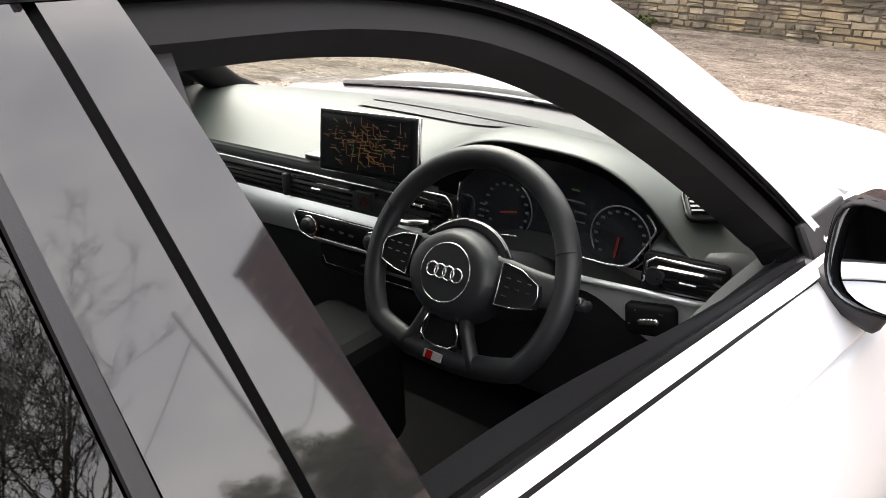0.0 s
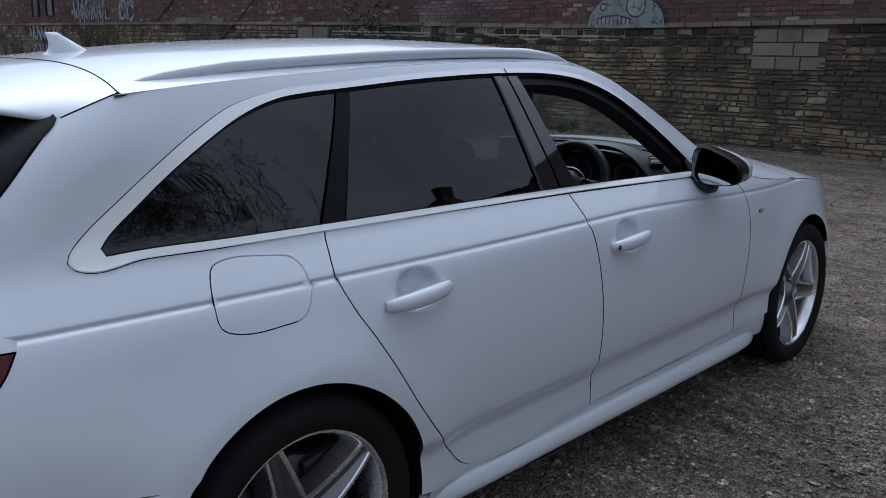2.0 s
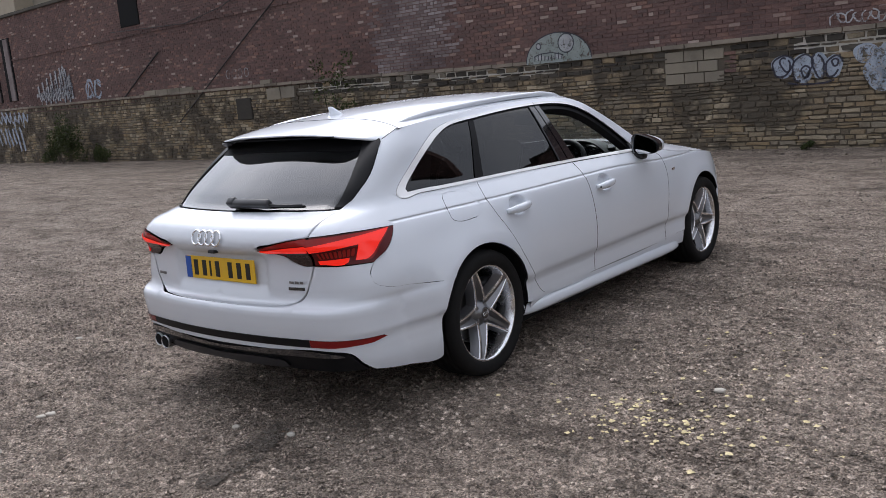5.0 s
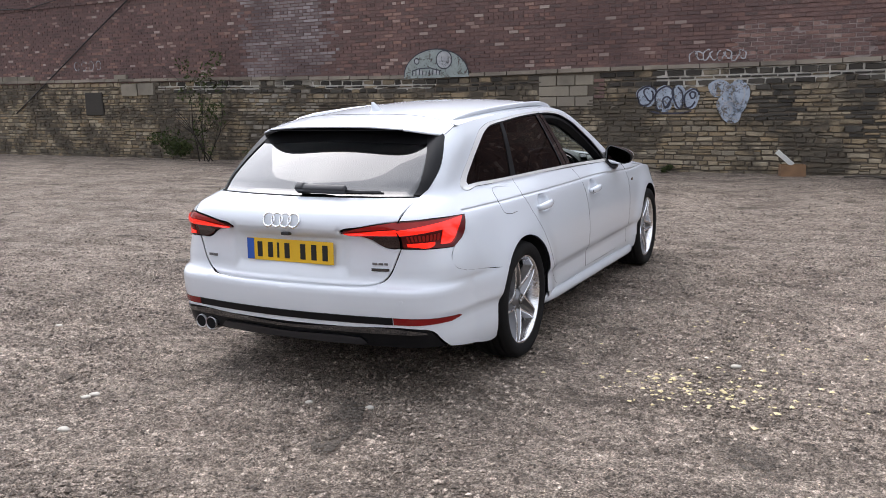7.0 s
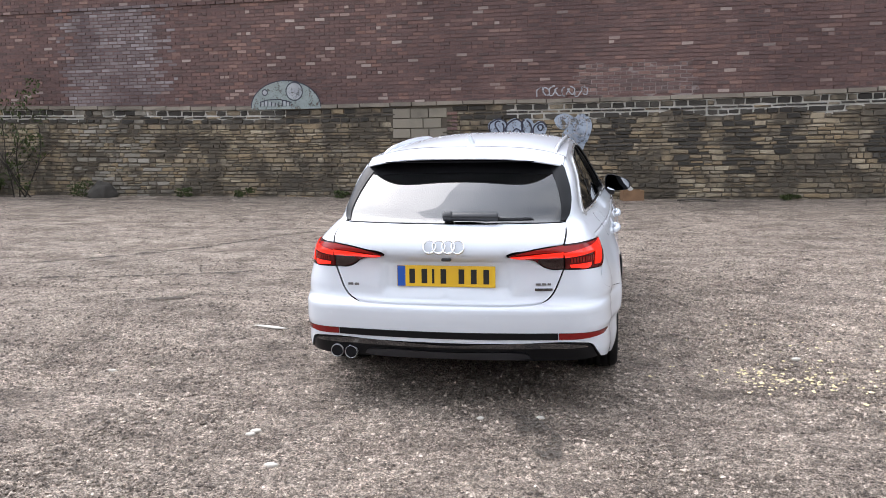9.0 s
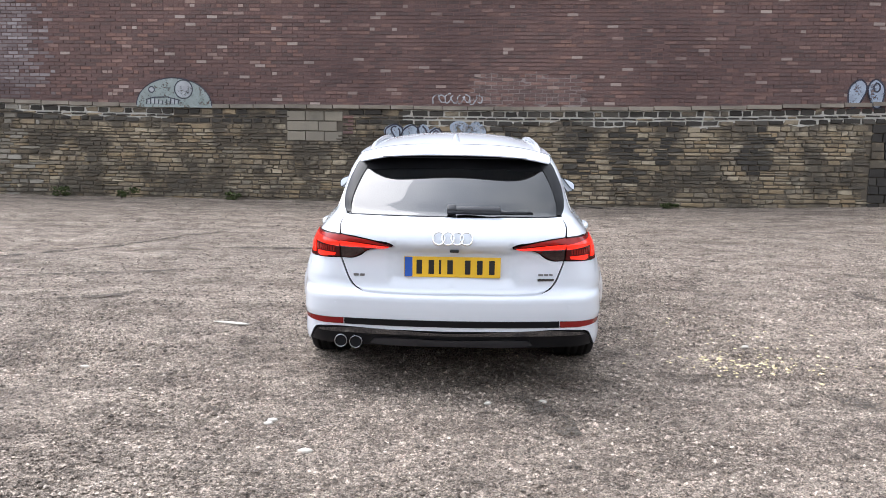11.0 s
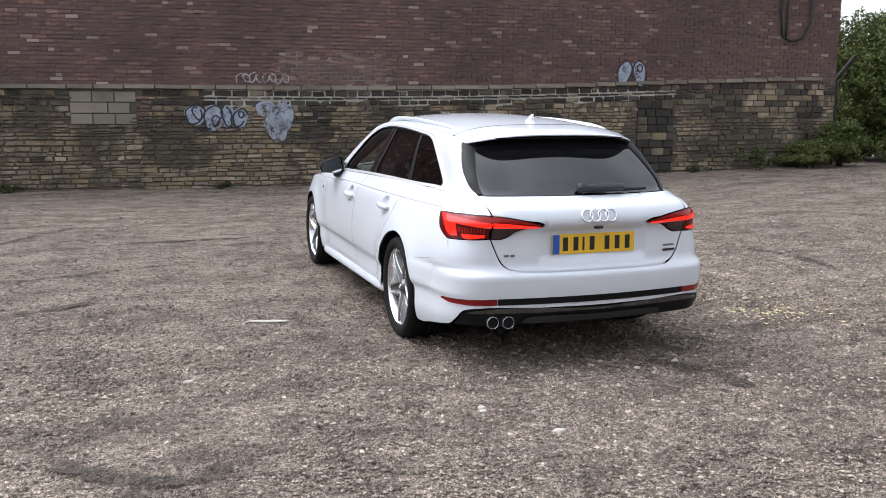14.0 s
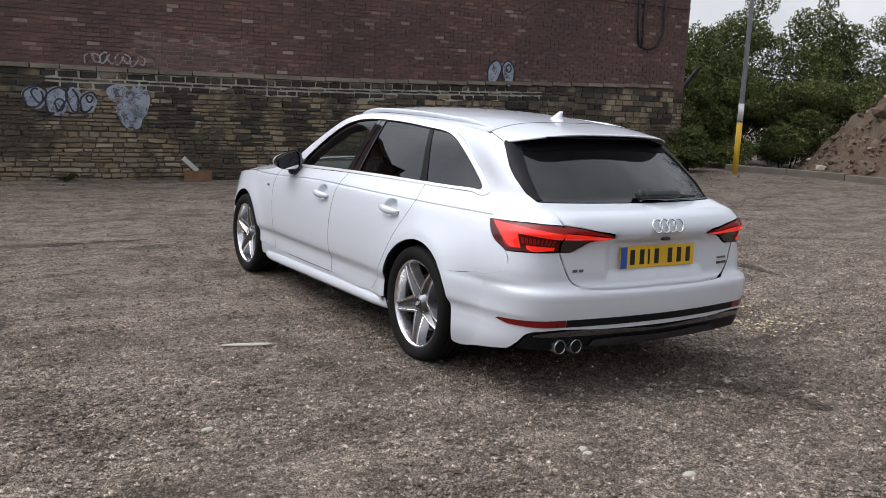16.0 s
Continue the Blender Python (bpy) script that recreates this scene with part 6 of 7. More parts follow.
for a, h in rows:
    s = S0 + rng.uniform(0, .3)
    top_band = .80 < a
    while s < S1 - .05:
        w = rng.uniform(.11, .34) * (1.5 if rng.random() < .08 else 1) if not top_band else rng.uniform(.16, .36)
        w = min(w, S1 - s)
        z0, z1 = -.22, coping_z(s + w / 2) - .088
        zz, hh = z0 + a * (z1 - z0), h * (z1 - z0)
        if .04 < a < .80:
            zz += .030 * noise.noise((s * .7, a * 4, 0)) * min(1, (.80 - a) * 6)
        if (-3.60 < s + w / 2 < -2.43 and zz > 1.12) or (8.0 < s + w / 2 < 8.95 and zz + hh < 1.68) or (9.9 < s + w / 2 < 12.9 and zz > 1.28):
            s += w
            continue
        g = .011 if top_band else .005
        d = rng.uniform(.002, .026)
        if rng.random() < .16 and not top_band and hh > .085:
            cut = hh * rng.uniform(.4, .6)
            piles["stone"][0].append(piece_rough(s + g, zz + cut + g * .6, w - 2 * g, hh - cut - g * 1.6, rng.uniform(.002, .02), rng))
            hh = cut + g
        zz, hh = zz + rng.uniform(-.004, .004), hh * rng.uniform(.90, 1.0)
        box = piece_rough(s + g, zz + g, w - 2 * g, hh - 2 * g, d, rng)
        kind = "sooty" if top_band and rng.random() < .72 and s > -14 else "stone"
        if -11.3 < s + rng.uniform(-.5, .5) < -9.3 and rng.random() < .42:
            kind = "lime"
        if any(b < s + w / 2 + .14 * noise.noise((zz * 3, b, 0)) < c and a > low for b, c, low in ((.58, 1.32, .5), (2.12, 2.60, .36), (2.98, 3.62, .30), (3.95, 4.3, .45), (5.6, 6.1, .35))) and rng.random() < .82:
            kind = "sooty"
        if -3.2 < s < 4.2 and kind == "stone" and .12 < a < .80 and len(singles) < 290:
            singles.append(box)
        else:
            piles[kind][0].append(box)
        s += w
# patch of large squared blocks, a sooty pier, blocks near the wall's end
for k in range(3):
    for i in range(3):
        w = 1.17 / 3
        piles["block"][0].append(piece_box(-3.60 + i * w + .006 - (.12 if k % 2 and i else 0), 1.16 + k * .205, w - .012 + (.12 if k % 2 and i < 2 and i == 0 else 0), .195, .015, rng))
for k in range(10):
    x = 0
    while x < .9:
        w = min(rng.uniform(.16, .40), .92 - x)
        if w > .04:
            piles["sooty" if rng.random() < .75 else "stone"][0].append(piece_box(8.04 + x, -.05 + k * .171, w - .010, .161, rng.uniform(.03, .05), rng, jit=.006))
        x += w
for k in range(6):
    x = 0
    while x < 3.0:
        w = min(rng.uniform(.14, .42), 3.0 - x)
        if w > .05:
            piles["sooty" if rng.random() < .45 else "stone"][0].append(piece_box(9.9 + x, 1.29 + k * .132, w - .010, .122, rng.uniform(.008, .024), rng, jit=.006))
        x += w


def pile(name, boxes, material, parent, label):
    vv, ff = [], []
    for bx in boxes:
        k = len(vv)
        vv += bx
        ff += [tuple(i + k for i in q) for q in (BOX_FACES if len(bx) == 8 else ROUGH_FACES)]
    return tagged(mesh_of(name, vv, ff, material, parent, False), label=label, kind="stuff")


pile("limewashed_stonework", piles["lime"][0], PALE_STONE, wall, "stones with runs of old limewash")
pile("stonework", piles["stone"][0], SANDSTONE, wall, "coursed rubble sandstone")
pile("sooty_stonework", piles["sooty"][0], SOOT_STONE, wall, "soot-blackened stones")
pile("blockwork", piles["block"][0], BLOCKWORK, wall, "smooth squared stone blocks")
for a, b_, z0, z1 in ((-1.2, 9.0, 1.42, 1.80), (-14.5, -11.0, 1.55, 1.86), (-10.5, -6.0, 1.50, 1.77)):
    v, f = sheet(lambda u, q, a=a, b_=b_, z0=z0, z1=z1: Vector((a + (b_ - a) * u, .0105, (coping_z(a + (b_ - a) * u) - .09) - (z1 - z0) * (1 - q) * (.75 + .5 * noise.noise((u * 14, a, 0))))), 60, 1)
    mesh_of("pale_pointing", v, f, PALE_MORTAR, wall, False)
# lime washed out over the joints of the brickwork
for a, b_, z0, z1 in ((.2, 2.4, 1.95, 2.55),):
    v, f = sheet(lambda u, q, a=a, b_=b_, z0=z0, z1=z1: Vector((a + (b_ - a) * (u + .16 * noise.noise((q * 6, u * 3, a)) * (1 if u > .5 else -1)), (.0050), z0 + (z1 - z0) * (q + .22 * noise.noise((u * 7, q * 2, a))))), 26, 18)
    mesh_of("lime_pointing", v, f, LIME_JOINT, wall, False)
# coping stones
rng = random.Random(12)
s = S0
cope_boxes = []
while s < 12.1:
    w = rng.uniform(.45, .75)
    z = coping_z(s + w / 2)
    cope_boxes.append((s, z, w))
    s += w


def box_part(name, corners, material, parent):
    c = sum((Vector(p) for p in corners), Vector()) / len(corners)
    ob = mesh_of(name, [Vector(p) - c for p in corners], BOX_FACES if len(corners) == 8 else ROUGH_FACES, material, parent, False)
    ob.location = c
    return ob


for s, z, w in cope_boxes:
    box_part("coping_stone", piece_box(s + .003, z - .088, w - .006, .088, .055 + rng.uniform(0, .01), rng, .05, .008), COPE, wall)

# brick courses
rng = random.Random(13)
brick_boxes, pale_boxes, single_bricks = [], [], []
zc = 1.80
course = 0
while zc < WALL_TOP:
    s = S0 + (.1125 if course % 2 else 0) + rng.uniform(0, .02)
    heads = course % 6 == 3
    step = .1125 if heads else .225
    while s < S1 - .02:
        low = coping_z(s) + .002
        if zc > low - .04:
            hole = (-34.75 < s < -33.85 or -33.25 < s < -32.35) and 2.45 < zc < 4.95 or (-23.45 < s < -22.25 and 4.36 < zc < 5.36) or (s < S_STEP and zc > LOW_TOP - .03)
            if not hole:
                w = min(step, S1 - s)
                bx = piece_box(s + .005, zc + .005, w - .01, .065, rng.uniform(-.004, .008) + (.03 if 4.02 < zc < 4.10 else 0), rng, .04, .004)
                if -11.4 < s + rng.uniform(-.4, .4) < -9.0 and zc < 4.1:
                    pale_boxes.append(bx)
                elif -1.2 < s < 2.6 and 2.05 < zc < 2.95 and not heads and len(single_bricks) < 250:
                    single_bricks.append((s + .005 + (w - .01) / 2, zc + .0375, rng.uniform(-.004, .008)))
                else:
                    brick_boxes.append(bx)
        s += step
    zc += .075
    course += 1
pile("brickwork", brick_boxes, BRICK, wall, "weathered dark red brickwork")
pile("limewashed_brickwork", pale_boxes, PALE_BRICK, wall, "patch of greyed limewashed brick")
# blind openings as flat near-black blocks, their inner shade as colour, and the wall's head
for s in (-34.2, -32.7):
    part("blind_recess", block((.86, .06, 2.5), (s, .005, 3.72), bevel=.01), SHELL_BLACK, wall)
    part("blind_pilaster", block((.40, .10, 2.46), (s + .12, -.02, 3.70), bevel=.02), PALE_BRICK, wall)
part("blind_recess", block((1.2, .06, 1.0), (-22.74, .0, 4.88), bevel=.01), SHELL_BLACK, wall)
for a, b_, top in ((S0, S_STEP, LOW_TOP), (S_STEP, S1, WALL_TOP)):
    part("wall_head", block((b_ - a, .62, .12), ((a + b_) / 2, .23, top + .062), bevel=.015), SOOT_STONE, wall)
# pale dressed stones let into the brick foot, and further on a dark block for a recess
r2 = random.Random(31)
for s, z, w, h in [(-22.4 + .72 * k, 2.07 - .012 * k, .70, .17) for k in range(4)] + [(-15.85, 1.56, .62, .34), (-15.2, 1.58, .60, .32), (-16.1, 2.02, .5, .13)]:
    box_part("dressed_stone", piece_box(s, z, w, h, .062, r2, .05, .01, .006), BLOCKWORK, wall)
for bx in singles:
    box_part("stone", bx, SANDSTONE, wall)

# plain unseen wall behind the camera, added to cut light on the car's tail
back_wall = part("added_south_wall", block((90, .4, 5.5), (0, -27, 2.7), bevel=.02), BRICK_MORTAR, None)
tagged(back_wall, label="plain unseen wall added behind the yard to dim the car's rear", category="wall", kind="structure")

# ---- on and along the wall ----


def spray(name, colour, cover):
    """Thin worn spray paint: the wall shows through where it has flaked."""
    m, n, l, b = shader(name)
    c = ramp(n, l, noise_node(n, l, 5.0, 4.0), [(.3, tuple(q * .7 for q in colour)), (.7, colour)])
    l.new(c, b.inputs["Base Color"])
    b.inputs["Roughness"].default_value = .75
    worn = mix(n, l, .5, noise_node(n, l, 26.0, 5.0, .7), noise_node(n, l, 6.0, 4.0, .6))
    l.new(ramp(n, l, worn, [(cover - .06, (.05, .05, .05)), (cover + .05, (.85, .85, .85))]), b.inputs["Alpha"])
    return m


SPRAY_BLUE = spray("pale_blue_spray", (.41, .47, .57), .45)
SPRAY_WHITE = spray("white_spray", (.46, .47, .50), .46)
SPRAY_DARK = spray("dark_spray", (.04, .04, .065), .42)
SPRAY_GREEN = spray("pale_green_spray", (.32, .37, .36), .43)
CABLE = simple("black_cable", (.015, .015, .016), .6, vary=.2)


def strokes(name, lines, width, material, depth, label, closed=False):
    """Sprayed lines as flat ribbons on the wall's face; lines of (s, z)."""
    vv, ff = [], []
    for line in lines:
        pts = [Vector((s, -depth, z)) for s, z in line]
        n = len(pts)
        k = len(vv)
        for i, p in enumerate(pts):
            a, b = pts[max(0, i - 1)], pts[min(n - 1, i + 1)]
            if (a - pts[-1]).length < 1e-6 or (line[0] == line[-1] and i in (0, n - 1)):
                a, b = pts[-2] if i == 0 or i == n - 1 else a, pts[1] if i == 0 or i == n - 1 else b
            d = (b - a).normalized()
            q = Vector((-d.z, 0, d.x)) * width / 2
            vv += [p + q, p - q]
        ff += [(k + 2 * i, k + 2 * i + 1, k + 2 * i + 3, k + 2 * i + 2) for i in range(n - 1)]
    return mesh_of(name, vv, ff, material, wall, False, label)


def loop(s, z, rs, rz, a0=0, a1=360, n=22, tilt=0.0, lump=0.0):
    return [(s + rs * math.cos(radians(a0 + (a1 - a0) * i / n)) * (1 + lump * math.sin(radians(3 * (a0 + (a1 - a0) * i / n)))) + tilt * rz * math.sin(radians(a0 + (a1 - a0) * i / n)),
             z + rz * math.sin(radians(a0 + (a1 - a0) * i / n))) for i in range(n + 1)]


def blob(name, outline, material, depth, label):
    c = (sum(p[0] for p in outline) / len(outline), sum(p[1] for p in outline) / len(outline))
    vv = [Vector((s, -depth, z)) for s, z in outline] + [Vector((c[0], -depth, c[1]))]
    n = len(outline)
    return mesh_of(name, vv, [(i, (i + 1) % n, n) for i in range(n)], material, wall, False, label)


# half-round painted patch above the coping, with rings and short bars
blob("painted_patch", [(-6.76, 1.80)] + loop(-5.96, 1.84, .80, .56, 180, 0, 26) + [(-5.16, 1.80)], SPRAY_GREEN, .068, "pale green half-round spray-painted patch")
strokes("painted_ring", [loop(-5.75, 2.17, .19, .19), loop(-6.43, 2.16, .06, .06), loop(-5.96, 1.84, .80, .56, 180, 0, 26)], .022, SPRAY_DARK, .072, "dark sprayed rings")
blob("painted_disc", loop(-5.75, 2.17, .17, .17), SPRAY_WHITE, .070, "pale sprayed disc")
blob("painted_disc", loop(-6.43, 2.16, .05, .05), SPRAY_WHITE, .070, "pale sprayed disc")
strokes("painted_bars", [[(-6.50 + .085 * k, 1.88), (-6.49 + .085 * k, 1.94 + .03 * math.sin(k * 1.2))] for k in range(8)], .055, SPRAY_WHITE, .070, "row of pale sprayed bars")
strokes("painted_bars", [[(-6.545 + .085 * k, 1.86), (-6.535 + .085 * k, 1.97 + .03 * math.sin(k * 1.2))] for k in range(9)] + [[(-6.56, 1.95), (-6.40, 2.0), (-6.10, 2.01), (-5.82, 1.94)]], .022, SPRAY_DARK, .072, "dark sprayed lines between the bars")
# bubble lettering that cannot be read: pale fills with dark edges
for s, z, rs, rz in ((-1.37, 1.33, .20, .20), (-1.03, 1.28, .19, .25), (-0.77, 1.31, .13, .22), (-0.53, 1.28, .14, .19)):
    blob("graffiti_fill", loop(s, z, rs, rz, lump=.13), SPRAY_BLUE, .030, "pale blue graffiti")
strokes("graffiti_line", [loop(s_, z_, a_, b_, c_, d_, lump=.15, tilt=t_) for s_, z_, a_, b_, c_, d_, t_ in ((-1.38, 1.34, .17, .18, 0, 360, .2), (-1.33, 1.36, .08, .12, 60, 400, -.3), (-1.05, 1.29, .16, .22, -60, 280, .25), (-0.99, 1.22, .07, .10, 0, 360, 0),
        (-0.78, 1.30, .09, .20, 100, 430, -.2), (-0.54, 1.28, .12, .17, 20, 340, .3), (-0.51, 1.34, .05, .06, 0, 360, 0), (-0.91, 1.06, .42, .05, 190, 350, 0))], .032, SPRAY_DARK, .033, "dark graffiti outline")
blob("graffiti_fill", loop(-.04, 1.45, .19, .16, lump=.1), SPRAY_BLUE, .030, "pale blue graffiti")
blob("graffiti_fill", loop(.30, 1.30, .20, .30, lump=.1), SPRAY_BLUE, .030, "pale blue graffiti")
blob("graffiti_fill", loop(.16, 1.08, .22, .26, lump=.1, tilt=-.2), SPRAY_BLUE, .030, "pale blue graffiti")
strokes("graffiti_line", [loop(-.04, 1.46, .12, .10), loop(.30, 1.34, .11, .18), [(.05, 1.20), (.20, 1.10), (.14, .92), (.32, .88)], loop(.18, 1.06, .14, .16, 30, 300)], .030, SPRAY_WHITE, .033, "white graffiti outline")
strokes("graffiti_line", [loop(-.52 + .125 * k, 2.03 + .012 * (k % 3), .062, .095 - .02 * (k % 2), 30 * k, 30 * k + 250 + 30 * (k % 3), tilt=.3 * (-1) ** k, lump=.2) for k in range(8)], .024, SPRAY_WHITE, .070, "white graffiti scrawl")
blob("graffiti_fill", loop(7.68, 2.24, .16, .27, lump=.12, tilt=.2), SPRAY_BLUE, .030, "pale blue graffiti")
blob("graffiti_fill", loop(8.05, 2.24, .15, .28, lump=.12, tilt=-.1), SPRAY_BLUE, .030, "pale blue graffiti")
strokes("graffiti_line", [loop(7.68, 2.24, .16, .27, lump=.12, tilt=.2), loop(8.05, 2.24, .15, .28, lump=.12, tilt=-.1), loop(8.05, 2.36, .06, .08)], .032, SPRAY_DARK, .033, "dark graffiti outline")
rs = random.Random(77)
letters = []
for k in range(7):
    c, z0, z1 = -30.15 + .40 * k, 2.22 + rs.uniform(-.06, .06), 2.95 + .09 * k + rs.uniform(-.12, .12)
    letters.append([(c - .10, z1), (c - .06 + rs.uniform(-.05, .05), (z0 + z1) / 2), (c, z0), (c + .12, z0 + .35), (c + .16, z1 - rs.uniform(.1, .3)), (c + .26, z0 + .1)])
letters += [loop(-27.75, 2.75, .24, .30, tilt=.2), [(-28.2, 3.05), (-28.0, 3.5), (-27.75, 3.05), (-27.6, 2.3)], [(-30.5, 2.55), (-29.3, 2.62), (-27.4, 2.72)]]
strokes("graffiti_line", letters, .15, SPRAY_WHITE, .03, "pale blue graffiti scrawl")
strokes("graffiti_line", [[(s + .09, z - .03) for s, z in line] for line in letters[:7]], .05, SPRAY_DARK, .034, "dark graffiti edge")
strokes("graffiti_line", [loop(-26.15 + .62 * k, 2.56 - .05 * k, .25, .30, 40 * k, 320 + 20 * k, tilt=.2) for k in range(2)] + [[(-26.4, 2.2), (-26.15, 2.75), (-25.9, 2.25)], [(-25.75, 2.2), (-25.7, 2.8), (-25.3, 2.6)]], .10, SPRAY_BLUE, .03, "pale blue graffiti scrawl")
strokes("graffiti_line", [[(-34.9 + .42 * k, 2.12 - .02 * k), (-34.75 + .42 * k + rs.uniform(-.1, .1), 1.72), (-34.6 + .42 * k, 1.45 + rs.uniform(-.1, .2)), (-34.5 + .42 * k, 1.9)] for k in range(8)], .13, SPRAY_BLUE, .062, "pale blue graffiti")
strokes("graffiti_line", [[(-34.7 + .36 * k + rs.uniform(-.1, .1), 1.40), (-34.6 + .36 * k, 1.0 + rs.uniform(-.2, .2)), (-34.45 + .36 * k, .55 + rs.uniform(-.15, .2))] for k in range(7)], .16, SPRAY_BLUE, .062, "pale blue graffiti")
strokes("graffiti_line", [loop(-17.6 + .3 * k, 2.42, .10, .12) for k in range(4)], .022, SPRAY_WHITE, .032, "faint white graffiti")
# brick-filled slot, dark block standing in for a shaded recess, cables
for k in range(5):
    box_part("slot_brick", piece_box(-2.43 + (.10 if k % 2 else 0), 1.31 + .077 * k, .12 if k % 2 else .22, .066, .02, rng), BRICK, wall)
part("dark_stone", block((.72, .08, .62), (-17.0, -.02, 1.38), bevel=.02, taper=.97), SOOT_STONE, wall)
for line, r in (([(-14.9, 4.3), (-17.0, 3.13), (-18.8, 2.1), (-20.5, 1.14)], .016), ([(-15.5, 4.9), (-17.5, 4.35), (-19.5, 4.1), (-24, 4.3)], .012), ([(-21.2, 3.4), (-22.4, 2.8), (-23.7, 2.12)], .022)):
    v, f = tube([(s, -.05, z) for s, z in line], r, 6)
    ob = mesh_of("wall_cable", v, f, CABLE, wall, True)
for line in ([(11.55, 5.6), (11.55, 3.6), (11.62, 3.12), (11.85, 3.03), (12.15, 3.10), (12.35, 3.45), (12.36, 5.6)], [(11.75, 5.6), (11.72, 3.3), (11.70, 3.05)]):
    v, f = tube([(s, -.06, z) for s, z in line], .028, 8)
    mesh_of("wall_cable", v, f, CABLE, wall, True)


def on_wall(s, d, z=None):
    """World place d metres in front of the wall's face, on the ground unless z is given."""
    p = WALL @ Vector((s, -d, 0))
    return Vector((p.x, p.y, ground_z(p.x, p.y) if z is None else z))


# rubbish at the wall's foot
CARD = simple("wet_cardboard", (.20, .115, .062), .85, vary=.25, scale=9)
BOARD = simple("white_board", (.66, .66, .64), .5, vary=.08, scale=7)
p = on_wall(1.30, .24)
bm = block((.40, .26, .012), (0, 0, .006), bevel=.002)
for sx, sy, w, d in ((-.2, 0, .012, .26), (.2, 0, .012, .26), (0, -.13, .40, .012), (0, .13, .40, .012)):
    block((w, d, .20), (sx, sy, .10), bevel=.002, bm=bm)
bm.transform(Matrix.Translation(p) @ pose(0, 0, 0, 0, 0, 14))
box_ob = part("cardboard_box", bm, CARD, None)
tagged(box_ob, label="soggy open cardboard box at the foot of the wall", category="box")
bm = block((.085, .018, .36), (0, 0, .18), bevel=.003)
bm.transform(Matrix.Translation(on_wall(1.13, .20)) @ pose(0, 0, .16, 8, 0, 0) @ pose(.17, 0, .03, 0, -48, 0))
board = part("white_plank", bm, BOARD, None)
tagged(board, label="short white plank leaning by the cardboard box", category="plank")
v, f = tube([on_wall(2.15, .5) + Vector((0, 0, .03)), on_wall(2.5, .42) + Vector((0, 0, .05)), on_wall(2.85, .5) + Vector((0, 0, .02))], .018, 7)
tagged(mesh_of("stick", v, f, simple("grey_stick", (.07, .06, .05), .9), None), label="dark stick lying by the wall", category="stick")

bm = bmesh.new()
bmesh.ops.create_icosphere(bm, subdivisions=4, radius=1)
for vert in bm.verts:
    k = 1 + .16 * noise.noise(vert.co * 2.1) + .05 * noise.noise(vert.co * 9)
    vert.co = Vector((vert.co.x * .33 * k, vert.co.y * .27 * k, max(-.05, vert.co.z) * .36 * k * (1 - .12 * math.hypot(vert.co.x, vert.co.y))))
p = on_wall(-10.35, .42)
bm.transform(Matrix.Translation(p))
tagged(part("grit_heap", bm, SOOT_STONE, None, smooth=True), label="small dark heap of grit against the wall", category="heap")

# ---- foliage ----


def leaf_stuff(name, stops):
    m, n, l, b = shader(name)
    geo = n.new("ShaderNodeNewGeometry")
    c = ramp(n, l, geo.outputs["Random Per Island"], stops)
    c = mix(n, l, .35, c, ramp(n, l, noise_node(n, l, 1.1, 3.0), [(.3, stops[0][1]), (.7, stops[-1][1])]))
    l.new(c, b.inputs["Base Color"])
    b.inputs["Roughness"].default_value = .55
    b.inputs["Specular IOR Level"].default_value = .12
    return m


GREEN = leaf_stuff("hedge_leaf", [(0, (.020, .032, .010)), (.40, (.048, .072, .020)), (.72, (.092, .122, .034)), (.92, (.150, .178, .056)), (1, (.23, .23, .09))])
WEED = leaf_stuff("weed_leaf", [(0, (.022, .032, .012)), (.5, (.042, .058, .020)), (1, (.085, .098, .038))])
BARK = simple("bark", (.030, .024, .019), .95, vary=.3, scale=6, fine=50, bumps=.6)


def leaves(clumps, count, size, seed):
    """Small folded leaves scattered through lumpy clumps (x, y, z, rx, ry, rz)."""
    r = np.random.RandomState(seed)
    vol = np.array([c[3] * c[4] * c[5] for c in clumps]) ** .7
    pick = r.choice(len(clumps), count, p=vol / vol.sum())
    c = np.array(clumps)[pick]
    d = r.normal(size=(count, 3))
    d /= np.linalg.norm(d, axis=1)[:, None]
    rad = (.45 + .55 * r.rand(count) ** .5) * (1 + .16 * np.sin(d[:, 0] * 7 + pick) * np.cos(d[:, 2] * 6 + pick * 2))
    p = c[:, :3] + d * c[:, 3:] * rad[:, None]
    a = r.normal(size=(count, 3))
    a /= np.linalg.norm(a, axis=1)[:, None]
    b = np.cross(a, r.normal(size=(count, 3)))
    b /= np.linalg.norm(b, axis=1)[:, None]
    sz = size * (.6 + .8 * r.rand(count))[:, None]
    vv = np.stack([p - a * sz, p + b * sz * .45 + a * sz * .1, p + a * sz, p - b * sz * .45 + a * sz * .1], 1).reshape(-1, 3)
    ff = np.arange(count * 4).reshape(-1, 4)
    return vv.tolist(), ff.tolist()


